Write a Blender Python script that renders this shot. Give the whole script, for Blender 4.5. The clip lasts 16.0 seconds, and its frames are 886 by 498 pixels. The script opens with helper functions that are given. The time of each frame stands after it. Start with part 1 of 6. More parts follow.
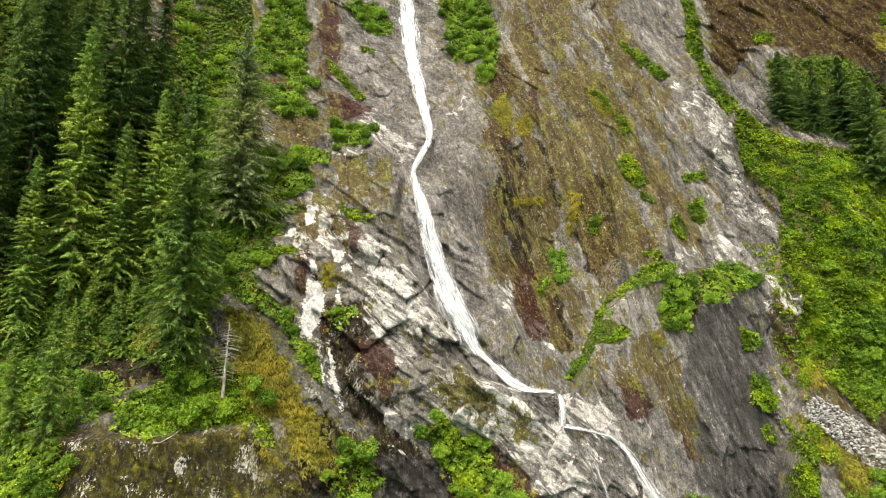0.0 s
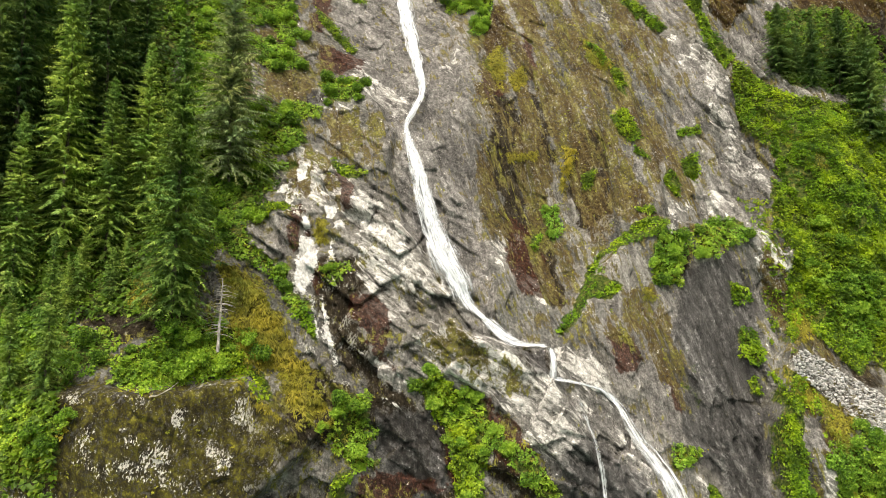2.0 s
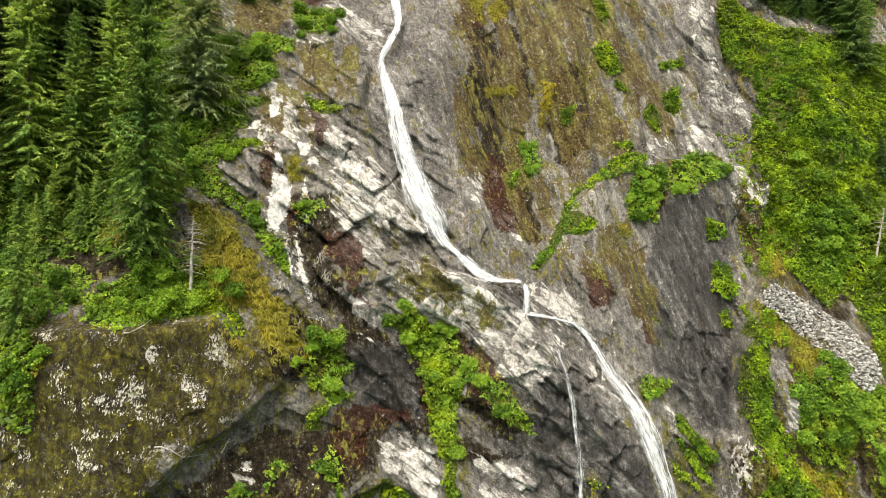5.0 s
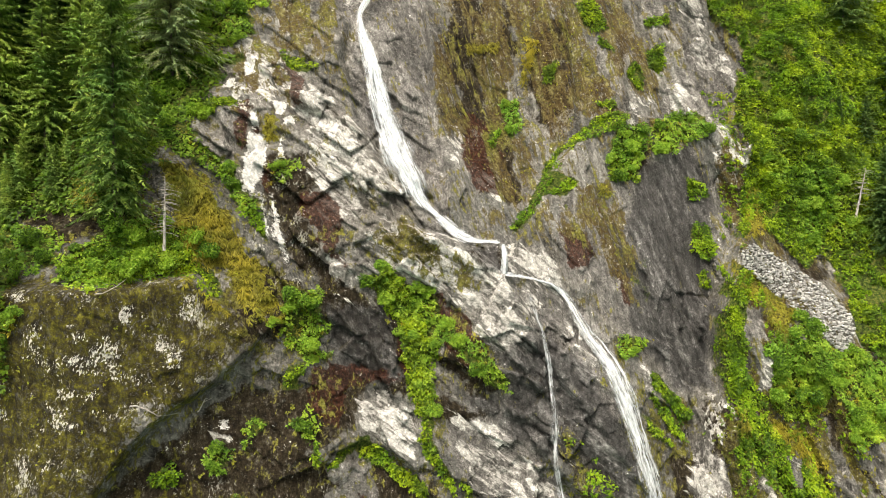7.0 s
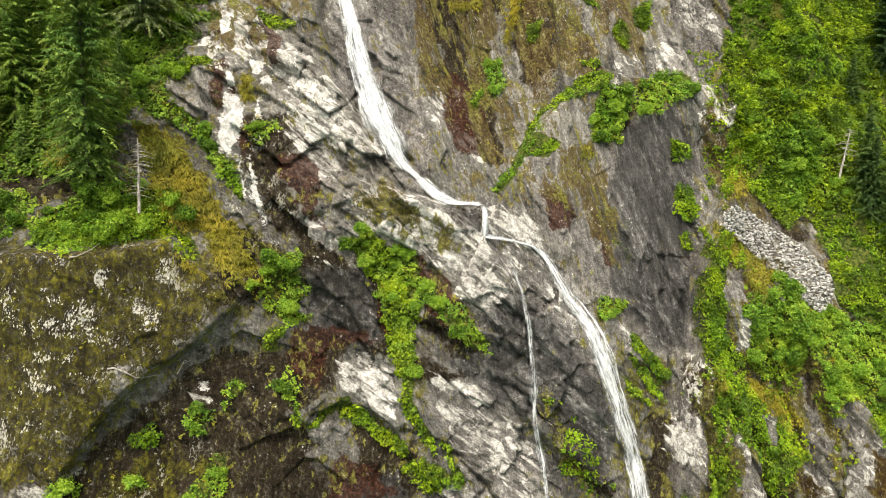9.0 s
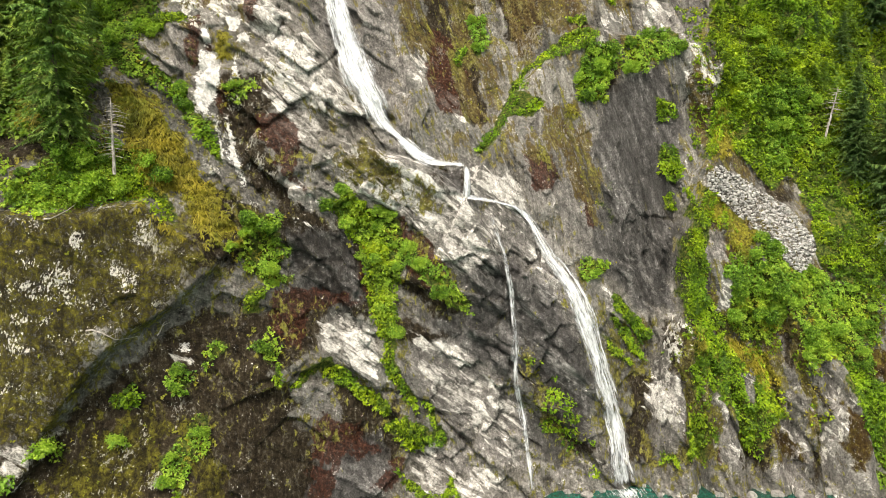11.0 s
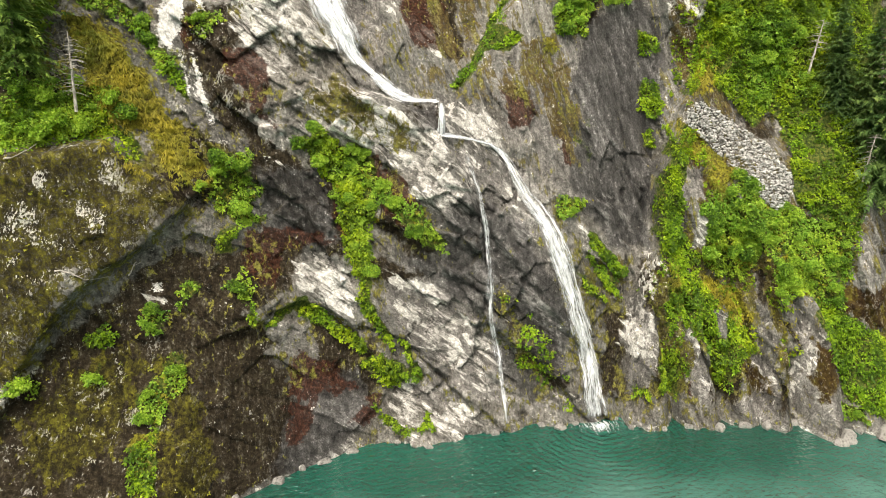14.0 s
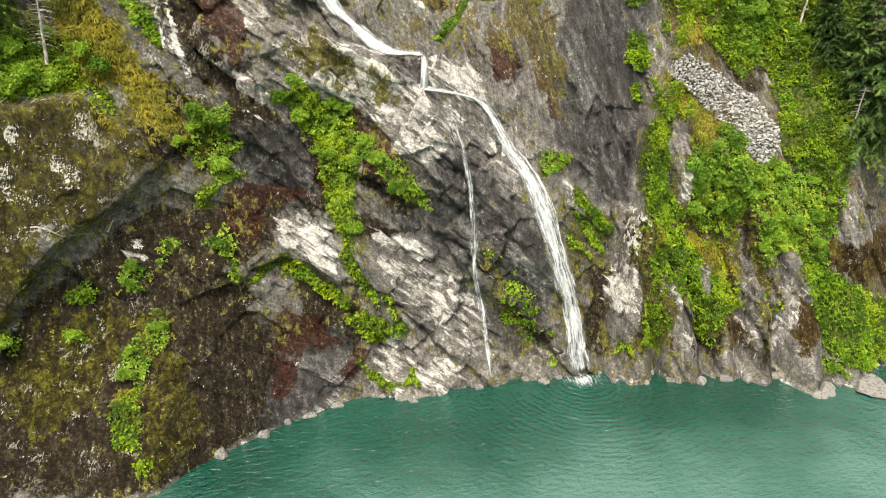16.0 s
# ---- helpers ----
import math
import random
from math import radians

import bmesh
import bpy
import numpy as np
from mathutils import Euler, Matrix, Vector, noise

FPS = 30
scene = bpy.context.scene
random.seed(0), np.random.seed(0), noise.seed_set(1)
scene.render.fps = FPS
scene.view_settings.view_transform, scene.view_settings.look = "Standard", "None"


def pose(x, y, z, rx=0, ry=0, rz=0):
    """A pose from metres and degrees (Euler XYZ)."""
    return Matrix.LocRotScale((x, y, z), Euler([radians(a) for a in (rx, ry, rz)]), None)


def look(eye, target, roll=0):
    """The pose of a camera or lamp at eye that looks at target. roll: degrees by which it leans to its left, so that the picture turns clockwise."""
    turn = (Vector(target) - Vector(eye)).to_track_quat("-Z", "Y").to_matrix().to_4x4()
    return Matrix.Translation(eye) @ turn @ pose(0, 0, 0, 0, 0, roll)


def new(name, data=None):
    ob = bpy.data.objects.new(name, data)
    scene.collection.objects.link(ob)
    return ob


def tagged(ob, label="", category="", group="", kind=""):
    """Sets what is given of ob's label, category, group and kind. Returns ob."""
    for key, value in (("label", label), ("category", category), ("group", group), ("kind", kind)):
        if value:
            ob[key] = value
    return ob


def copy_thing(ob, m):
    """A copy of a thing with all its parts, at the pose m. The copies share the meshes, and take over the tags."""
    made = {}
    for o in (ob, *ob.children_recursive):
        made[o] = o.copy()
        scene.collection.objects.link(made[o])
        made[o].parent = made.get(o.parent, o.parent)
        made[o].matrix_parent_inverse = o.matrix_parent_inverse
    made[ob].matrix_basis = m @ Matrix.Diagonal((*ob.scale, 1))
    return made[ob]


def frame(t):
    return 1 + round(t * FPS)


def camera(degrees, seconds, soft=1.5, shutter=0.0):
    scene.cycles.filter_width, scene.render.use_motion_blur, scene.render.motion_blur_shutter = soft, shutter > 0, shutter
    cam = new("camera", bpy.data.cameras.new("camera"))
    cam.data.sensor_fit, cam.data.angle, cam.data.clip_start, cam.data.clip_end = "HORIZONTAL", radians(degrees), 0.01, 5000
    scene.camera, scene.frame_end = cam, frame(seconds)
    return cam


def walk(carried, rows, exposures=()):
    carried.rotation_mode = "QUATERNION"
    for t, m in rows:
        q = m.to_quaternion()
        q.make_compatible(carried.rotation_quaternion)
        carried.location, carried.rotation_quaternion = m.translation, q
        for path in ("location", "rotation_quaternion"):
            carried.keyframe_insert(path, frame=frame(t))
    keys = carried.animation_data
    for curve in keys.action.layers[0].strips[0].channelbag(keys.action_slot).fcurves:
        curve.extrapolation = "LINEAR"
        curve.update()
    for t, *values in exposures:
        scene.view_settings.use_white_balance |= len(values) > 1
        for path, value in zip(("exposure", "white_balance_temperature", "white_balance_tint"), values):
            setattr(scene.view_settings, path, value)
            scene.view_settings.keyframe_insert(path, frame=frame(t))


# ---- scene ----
cam = camera(67.99, 16.0, soft=0.7)

# seconds, eye, aim point, lean
PATH = [
    (0, (-0.000, -68.863, 36.681), (0.038, -9.608, 46.106), 0.878),
    (0.5, (0.078, -68.889, 36.653), (0.194, -9.482, 45.068), 0.847),
    (1, (0.153, -68.914, 36.636), (0.377, -9.374, 44.053), 0.811),
    (1.5, (0.242, -68.945, 36.635), (0.572, -9.291, 43.064), 0.785),
    (2, (0.362, -68.979, 36.643), (0.794, -9.230, 42.103), 0.717),
    (2.5, (0.533, -68.997, 36.643), (1.068, -9.171, 41.169), 0.661),
    (3, (0.772, -69.014, 36.620), (1.391, -9.124, 40.205), 0.583),
    (3.5, (1.079, -69.027, 36.587), (1.801, -9.089, 39.220), 0.530),
    (4, (1.440, -69.040, 36.560), (2.278, -9.069, 38.234), 0.475),
    (6.5, (3.661, -68.938, 36.658), (5.014, -9.028, 33.674), 0.407),
    (7, (4.067, -68.889, 36.662), (5.536, -9.033, 32.788), 0.403),
    (7.5, (4.467, -68.837, 36.659), (6.046, -9.047, 31.902), 0.388),
    (8, (4.854, -68.788, 36.649), (6.538, -9.075, 31.036), 0.355),
    (8.5, (5.232, -68.756, 36.644), (7.009, -9.131, 30.189), 0.344),
    (9, (5.600, -68.722, 36.651), (7.472, -9.198, 29.343), 0.321),
    (11.5, (7.218, -68.505, 36.639), (9.640, -9.710, 24.922), 0.253),
    (12, (7.518, -68.467, 36.620), (10.037, -9.861, 24.010), 0.241),
    (12.5, (7.820, -68.427, 36.604), (10.442, -10.029, 23.087), 0.221),
    (13, (8.134, -68.400, 36.580), (10.836, -10.219, 22.171), 0.209),
    (13.5, (8.458, -68.383, 36.537), (11.230, -10.429, 21.250), 0.167),
    (14, (8.788, -68.367, 36.466), (11.617, -10.650, 20.320), 0.128),
    (14.5, (9.117, -68.345, 36.378), (12.004, -10.884, 19.350), 0.095),
    (15, (9.438, -68.304, 36.280), (12.389, -11.123, 18.348), 0.093),
    (15.5, (9.741, -68.266, 36.192), (12.768, -11.382, 17.350), 0.081),
    (16, (10.035, -68.238, 36.114), (13.163, -11.661, 16.386), 0.059),
]
walk(cam, [(t, look(eye, aim, lean)) for t, eye, aim, lean in PATH], [(0.0, 1.0, 7500, 10), (9.0, 1.06, 7500, 10), (16.0, 1.08, 7500, 10)])

# ---- light ----
world = bpy.data.worlds.new("overcast_sky")
scene.world = world
world.use_nodes = True
wt = world.node_tree
wt.nodes.clear()
sky = wt.nodes.new("ShaderNodeTexSky")
sky.sky_type, sky.sun_disc = "NISHITA", False
sky.sun_elevation, sky.sun_rotation = radians(58), radians(201)
sky.dust_density, sky.air_density, sky.ozone_density = 6.0, 1.0, 1.0
cloud = wt.nodes.new("ShaderNodeHueSaturation")
cloud.inputs["Saturation"].default_value = 0.08
back = wt.nodes.new("ShaderNodeBackground")
back.inputs["Strength"].default_value = 0.095
wout = wt.nodes.new("ShaderNodeOutputWorld")
wt.links.new(sky.outputs[0], cloud.inputs["Color"])
wt.links.new(cloud.outputs[0], back.inputs["Color"])
wt.links.new(back.outputs[0], wout.inputs["Surface"])
sun = new("sun", bpy.data.lights.new("sun", "SUN"))
sun.data.energy, sun.data.angle, sun.data.color = 1.5, radians(18), (1.0, 0.97, 0.92)
sun.matrix_world = look((-22, -58, 100), (0, 0, 0))
scene.view_settings.exposure = 0.45


# ---- small maths ----
def hashed(i, j, seed):
    n = (i.astype(np.int64) * 374761393 + j.astype(np.int64) * 668265263 + seed * 974711) & 0x7FFFFFFF
    n = ((n ^ (n >> 13)) * 1274126177) & 0x7FFFFFFF
    n = ((n ^ (n >> 15)) * 668265261) & 0x7FFFFFFF
    return ((n ^ (n >> 16)) & 0xFFFF) / 65535.0


def vnoise(x, z, seed=0):
    i, j = np.floor(x), np.floor(z)
    a, b = x - i, z - j
    a, b = a * a * (3 - 2 * a), b * b * (3 - 2 * b)
    h = lambda p, q: hashed(i + p, j + q, seed)
    return (h(0, 0) * (1 - a) + h(1, 0) * a) * (1 - b) + (h(0, 1) * (1 - a) + h(1, 1) * a) * b


def fbm(x, z, octaves=4, seed=0):
    total, gain = 0.0, 0.5
    for k in range(octaves):
        total = total + gain * (vnoise(x, z, seed + k * 17) - 0.5)
        x, z, gain = x * 2.03 + 5.1, z * 2.03 + 3.7, gain * 0.5
    return total


def facets(x, z, seed=0):
    """Angular blocks: height of a tilted facet in each cell, and the distance to its edge."""
    i, j = np.floor(x), np.floor(z)
    best = np.full(x.shape, 9.0)
    second, height = best.copy(), np.zeros(x.shape)
    for p in (-1, 0, 1):
        for q in (-1, 0, 1):
            a, b = i + p, j + q
            cx, cz = a + 0.15 + 0.7 * hashed(a, b, seed), b + 0.15 + 0.7 * hashed(a, b, seed + 1)
            d = (x - cx) ** 2 + (z - cz) ** 2
            h = (hashed(a, b, seed + 2) - 0.5) + (hashed(a, b, seed + 3) - 0.5) * 1.3 * (x - cx) + (hashed(a, b, seed + 4) - 0.5) * 1.3 * (z - cz)
            near = d < best
            second = np.where(near, best, np.minimum(second, d))
            height = np.where(near, h, height)
            best = np.where(near, d, best)
    return height, np.sqrt(second) - np.sqrt(best)


def smooth(a, b, v):
    v = np.clip((v - a) / (b - a), 0, 1)
    return v * v * (3 - 2 * v)


def to_line(x, z, pts):
    """Distance to a polyline, and on which side of it a point lies (positive: right of its way)."""
    best, side = np.full(x.shape, 1e9), np.ones(x.shape)
    for (ax, az), (bx, bz) in zip(pts[:-1], pts[1:]):
        ux, uz = bx - ax, bz - az
        s = np.clip(((x - ax) * ux + (z - az) * uz) / (ux * ux + uz * uz + 1e-9), 0, 1)
        d = np.hypot(x - ax - s * ux, z - az - s * uz)
        c = (x - ax) * uz - (z - az) * ux
        near = d < best
        side = np.where(near, np.sign(c), side)
        best = np.where(near, d, best)
    return best, side


def inside(x, z, pts):
    hit = np.zeros(x.shape, bool)
    for (ax, az), (bx, bz) in zip(pts, pts[1:] + pts[:1]):
        if az != bz:
            hit ^= ((az > z) != (bz > z)) & (x < (bx - ax) * (z - az) / (bz - az) + ax)
    return hit


# ---- the lie of the rock face: y out of x and z ----
PLANE = (-18.167, 0.2010, 0.3960)
# centre x and z, how far in (+) or out (-), reach in x and z
BULGES_WEST = [
    (-56, 76, -4.7, 16, 30),
    (-52, 20, -5.7, 16, 30),
    (-24, 0, -3.7, 5, 20),
    (-24, 28, -5.6, 10, 10),
    (-20, 20, -1.5, 6, 6),
    (-20, 40, -2.4, 6, 6),
    (-8, 88, 5.8, 28, 28),
    (-8, 92, 5.5, 28, 28),
    (0, 8, 2.5, 5, 20),
    (0, 36, -0.9, 6, 6),
    (12, 0, 5.9, 16, 30),
    (12, 24, -2.1, 6, 6),
    (12, 48, 4, 10, 10),
]
BULGES_EAST = [
    (16, 36, 1.2, 6, 6),
    (20, 16, -1.5, 6, 6),
    (32, 12, 3.4, 5, 20),
    (36, 52, 1.8, 10, 20),
    (44, 24, -4, 6, 6),
    (48, 32, 1.7, 6, 6),
    (48, 52, -3.8, 6, 12),
    (56, 20, -3.2, 5, 20),
    (80, 68, -5.3, 28, 28),
    (88, 24, -5.4, 16, 30),
    (88, 80, -5.4, 28, 28),
    (88, 84, -5.3, 28, 28),
    (92, 16, -6.2, 28, 28),
]


# ledges and joints: a line, how far the right side of its way stands out, and over what reach
STEPS_WEST = [
    ([(-11.3, 24.1), (-13.1, 22.0), (-15.4, 20.8), (-17.5, 19.2), (-20.3, 15.0), (-21.6, 12.5)], 1.8, 4.5),
    ([(-28.2, 30.4), (-23.9, 30.2), (-19.6, 29.9), (-15.7, 30.8), (-13.0, 28.0)], 1.8, 5),
    ([(-20.1, 42.6), (-15.7, 38.9), (-10.8, 33.2), (-6.5, 29.1)], 1, 4),
    ([(-7.9, 62.5), (-4.8, 56.8), (-5.2, 52.2), (-3.0, 45.4), (0.1, 39.4), (3.6, 34.3), (7.7, 33.1)], 1.5, 4),
    ([(3.6, 34.3), (7.7, 33.1), (11.1, 30.9), (13.1, 28.3), (15.0, 23.7), (15.9, 19.1)], 1.2, 4),
    ([(14.0, 34.2), (17.1, 39.8), (19.4, 43.1), (26.5, 47.4), (32.3, 46.9), (37.9, 46.4)], 1.8, 7),
    ([(36.6, 75.4), (38.7, 67.1), (38.9, 58.6), (41.5, 52.1), (41.2, 45.6)], 2, 5),
    ([(31.2, 1.4), (32.0, 8.3), (32.8, 12.8), (34.5, 17.6), (35.1, 25.8), (37.4, 32.1)], 2.5, 4),
    ([(41.1, 1.9), (40.6, 9.0), (37.1, 13.3)], 1, 2.5),
    ([(49.1, 0.8), (48.8, 8.7), (46.0, 16.2)], 1.6, 3),
    ([(36.0, 1.7), (35.4, 8.6)], 0.8, 2.5),
]
STEPS_EAST = [
    ([(25.7, 2.2), (22.8, 6.2), (18.2, 9.6), (15.3, 13.1)], 1.1, 2.5),
    ([(25.3, 9.4), (19.3, 17.2), (14.7, 22.8)], 0.8, 2.2),
    ([(5.0, 8.8), (2.3, 12.7), (-1.8, 14.9), (-5.0, 14.1)], 1.2, 3.5),
    ([(17.2, 1.0), (12.3, 5.3), (7.8, 10.2), (2.9, 15.4)], 0.8, 3),
    ([(6.1, 38.3), (5.1, 46.1), (3.9, 56.0), (2.6, 65.3), (1.9, 74.8)], 1.2, 4),
    ([(23.0, 74.8), (25.2, 63.6), (26.9, 54.0), (27.4, 48.1)], 0.9, 3),
    ([(27.6, 41.3), (29.5, 36.2), (31.7, 29.0), (33.7, 23.5)], 0.7, 2.5),
    ([(-10.2, 31.7), (-13.0, 35.8), (-14.8, 42.3), (-16.7, 46.6)], 1, 3),
    ([(0.4, 19.9), (-1.5, 23.8), (-5.7, 26.3)], 0.8, 3),
    ([(-3.6, 32.7), (-6.2, 31.6), (-8.8, 35.8), (-9.2, 38.0)], 0.8, 2.5),
    ([(17.5, 74.7), (20.0, 63.3), (21.0, 51.6), (21.4, 43.8)], 0.7, 2.5),
]
STEPS = STEPS_WEST + STEPS_EAST


# pointed ribs standing in the water: x, height, half-width, how far they stand out
PILLARS = [(34.4, 12.5, 1.9, 3.0), (39.0, 12.0, 2.6, 3.8), (43.6, 9.0, 2.1, 3.2), (47.4, 10.5, 2.1, 3.8), (51.6, 13.0, 2.3, 4.0), (57.0, 9.0, 3.4, 2.8), (23.5, 4.0, 1.6, 0.9), (10.0, 5.0, 4.0, 1.2)]


# how the foot of the face runs along the water: x, and how far in (+) or out (-)
FOOT = [(-30, -4.6), (-14, -4.4), (-10.4, -3.8), (-8.7, -1.7), (-6.4, -0.7), (-2.1, -0.5), (0.3, -0.6), (2.8, 0.7), (6.2, 1.7), (10.7, 1.4), (14.3, 0.9), (17.9, 1.6), (22.8, 3.2), (29.0, 1.9), (35.9, 4.4), (42.0, 4.5), (44.7, 3.7), (47.0, 2.5), (49.3, 3.4), (51.6, 1.8), (57.5, 1.0)]


def form(x, z):
    y = PLANE[0] + PLANE[1] * x + PLANE[2] * z
    y = y + np.interp(x, [p[0] for p in FOOT], [p[1] for p in FOOT]) * np.exp(-(z / 8.5) ** 2)
    for cx, cz, out, rx, rz in BULGES_WEST + BULGES_EAST:
        y = y + out * np.exp(-(((x - cx) / rx) ** 2) - ((z - cz) / rz) ** 2)
    for pts, out, reach in STEPS:
        xs_, zs_ = [p[0] for p in pts], [p[1] for p in pts]
        m = (x > min(xs_) - 3 * reach) & (x < max(xs_) + 3 * reach) & (z > min(zs_) - 3 * reach) & (z < max(zs_) + 3 * reach)
        if m.any():
            d, side = to_line(x[m] + 0.6 * fbm(x[m] / 2, z[m] / 2, 2, 71), z[m] + 0.6 * fbm(x[m] / 2, z[m] / 2, 2, 72), pts)
            y[m] -= out * np.exp(-((d / reach) ** 2)) * smooth(-0.4, 0.4, d * side)
    for px, top, half, out in PILLARS:
        lean = x - px + 0.5 * fbm(x / 2, z / 2.5, 3, 73) + 0.06 * z
        up = np.clip(1 - z / top, 0, 1.1)
        w = half * up ** 0.6 + 1e-3
        y = y - out * np.sqrt(np.clip(1 - (lean / w) ** 2, 0, 1)) * up ** 0.4 * (z < top)
    return y


def ledges(w):
    """A saw of slabs: each rises slowly out of the face and breaks off at its lower edge."""
    saw = w - np.floor(w)
    return 0.5 - np.minimum(saw, (1 - saw) * 6)


def rock_detail(x, z):
    """Slabs, ledges and broken blocks on the face, in metres; also the depth of the joints and a tone for each slab."""
    steep = smooth(26, 40, z + 0.5 * (x - 10) + 6 * fbm(x / 14, z / 14, 2, 40)) * smooth(2, 8, x) + smooth(28, 33, x)
    steep = np.clip(steep, 0, 1)
    out, crack, tone = np.zeros(x.shape), np.zeros(x.shape), np.zeros(x.shape)
    for part_, angle, long_ in ((1 - steep, -38, 1.0), (steep, -66, 1.9)):
        c, s = math.cos(radians(angle)), math.sin(radians(angle))
        u, v = x * c + z * s, -x * s + z * c
        bend = 3.6 * fbm(u / 6, v / 4, 3, 5)
        first = ledges((v + bend) / 3.6)
        second = ledges((v + 0.6 * bend + 1.0 * fbm(u / 3, v / 2, 3, 15)) / 1.15)
        third = ledges((v + 0.5 * bend + 0.7 * fbm(u / 1.6, v / 1.2, 3, 16)) / 0.46)
        big, e1 = facets(u / (5.6 * long_), v / 3.0, 11)
        mid, e2 = facets(u / (2.1 * long_) + 0.5 * fbm(u / 2, v / 2, 2, 6), v / 1.05 + 0.4 * fbm(u / 2, v / 2, 2, 7), 21)
        small, _ = facets(u / (0.6 * long_), v / 0.38, 31)
        out += part_ * (0.8 * first * smooth(0.35, 0.7, vnoise(u / 8, v / 4, 8)) + 0.26 * second * smooth(0.42, 0.6, vnoise(u / 4, v / 2.2, 18))
                        + 0.04 * third * smooth(0.4, 0.6, vnoise(u / 3, v / 1.5, 19)) + 1.1 * big + 0.48 * mid + 0.12 * small)
        tone += part_ * np.clip(0.46 + 0.55 * mid + 0.40 * small + 0.30 * second + 0.55 * big, 0, 1)
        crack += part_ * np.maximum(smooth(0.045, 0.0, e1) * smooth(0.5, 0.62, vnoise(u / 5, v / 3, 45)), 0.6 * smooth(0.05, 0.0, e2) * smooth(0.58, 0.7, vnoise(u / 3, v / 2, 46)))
    rough = (0.35 + 0.9 * vnoise(x / 8, z / 8, 12)) * (1 - 0.55 * smooth(3, 8, x) * smooth(37, 32, x) * smooth(24, 32, z))
    rough = rough * (1 - 0.7 * smooth(-9, -14, x) * smooth(12, 17, z) * smooth(34, 30, z))
    rough = rough * (1 - 0.5 * smooth(4, -1, x) * smooth(16, 12, z)) * (1 - 0.4 * smooth(-6, -2, x) * smooth(10, 6, x) * smooth(36, 42, z))
    rough = rough * (1 + 0.9 * smooth(-12, -7, x) * smooth(8, 3, x) * smooth(27, 31, z) * smooth(52, 46, z))
    rough = rough * (1 - 0.55 * smooth(50, 56, z) * smooth(7, 3, x))
    crack = crack * np.clip(1.5 * rough - 0.35, 0, 1)
    return -out * rough + 0.25 * crack + 0.4 * fbm(x / 4, z / 5, 4, 3) + 0.9 * fbm(x / 13, z / 13, 2, 4), crack, tone


# ---- what covers it: patches in x and z ----
PATCHES = {}


def patch(kind, pts):
    PATCHES.setdefault(kind, []).append(pts)


patch("turf", [(-36.2, 80.2), (-34.1, 81.0), (-30.7, 69.2), (-28.9, 62.7), (-30.4, 62.8), (-33.3, 69.7)])
patch("shrub", [(-35.3, 82.8), (-33.9, 84.0), (-31.2, 76.2), (-29.9, 67.8), (-32.2, 71.7), (-33.7, 76.0)])
patch("shrub", [(-25.8, 74.4), (-25.8, 79.8), (-24.5, 86.3), (-21.4, 90.1), (-19.1, 82.1), (-19.4, 76.4), (-17.2, 71.4), (-18.8, 68.8), (-21.4, 72.4), (-23.9, 71.7)])
patch("shrub", [(-30.2, 61.5), (-26.4, 61.5), (-19.5, 59.2), (-15.8, 60.6), (-13.2, 60.0), (-13.3, 58.1), (-15.7, 58.2), (-14.2, 55.0), (-15.6, 54.1), (-17.2, 53.0), (-17.9, 50.7), (-20.2, 48.8), (-21.4, 46.8), (-22.2, 44.2), (-26.2, 51.1), (-28.5, 56.4)])
patch("shrub", [(-14.4, 64.1), (-11.9, 65.0), (-8.6, 64.0), (-8.8, 61.3), (-12.3, 60.8), (-13.0, 60.0)])
patch("fern", [(-11.8, 53.0), (-9.9, 52.6), (-7.3, 51.1), (-8.5, 50.6), (-10.4, 51.0)])
patch("shrub", [(-21.3, 45.5), (-19.7, 46.8), (-17.8, 47.3), (-17.3, 45.6), (-18.6, 44.9), (-17.2, 42.5), (-15.3, 41.0), (-13.5, 38.8), (-11.8, 37.0), (-12.2, 36.2), (-13.9, 37.5), (-15.4, 39.8), (-17.9, 40.9), (-19.6, 41.8)])
patch("fern", [(-19.6, 46.5), (-15.0, 47.4), (-14.2, 46.7), (-17.3, 45.6)])
patch("grass", [(-19.3, 40.7), (-17.8, 40.6), (-15.6, 38.8), (-13.9, 35.7), (-13.3, 33.2), (-13.7, 30.9), (-15.6, 31.4), (-16.7, 33.3), (-18.3, 35.7)])
patch("moss", [(-29.8, 85.8), (-27.0, 84.8), (-22.8, 72.1), (-16.8, 72.7), (-12.5, 64.2), (-14.6, 59.8), (-19.5, 59.2), (-28.4, 61.0), (-30.5, 72.2)])
patch("brown", [(-19.5, 65.2), (-15.4, 65.1), (-13.5, 60.5), (-15.8, 59.5), (-18.1, 60.6)])
patch("slate", [(-17.6, 64.9), (-14.6, 64.8), (-13.6, 60.5), (-15.6, 59.9)])
patch("wet", [(-17.6, 64.9), (-14.6, 64.8), (-13.6, 60.5), (-15.6, 59.9)])
patch("rust", [(-18.9, 88.6), (-16.6, 89.4), (-14.6, 77.9), (-14.7, 72.4), (-16.1, 73.0), (-17.8, 79.2)])
patch("rust", [(-15.8, 70.7), (-13.5, 70.5), (-9.7, 68.3), (-9.4, 66.8), (-11.9, 65.0), (-14.7, 65.7)])
patch("fern", [(-16.6, 77.1), (-14.1, 74.8), (-10.6, 70.2), (-11.2, 69.4), (-13.9, 72.4), (-16.0, 75.1)])
patch("moss", [(-13.3, 59.2), (-8.2, 61.4), (-5.4, 59.2), (-4.9, 56.9), (-8.7, 53.0), (-12.1, 53.6)])
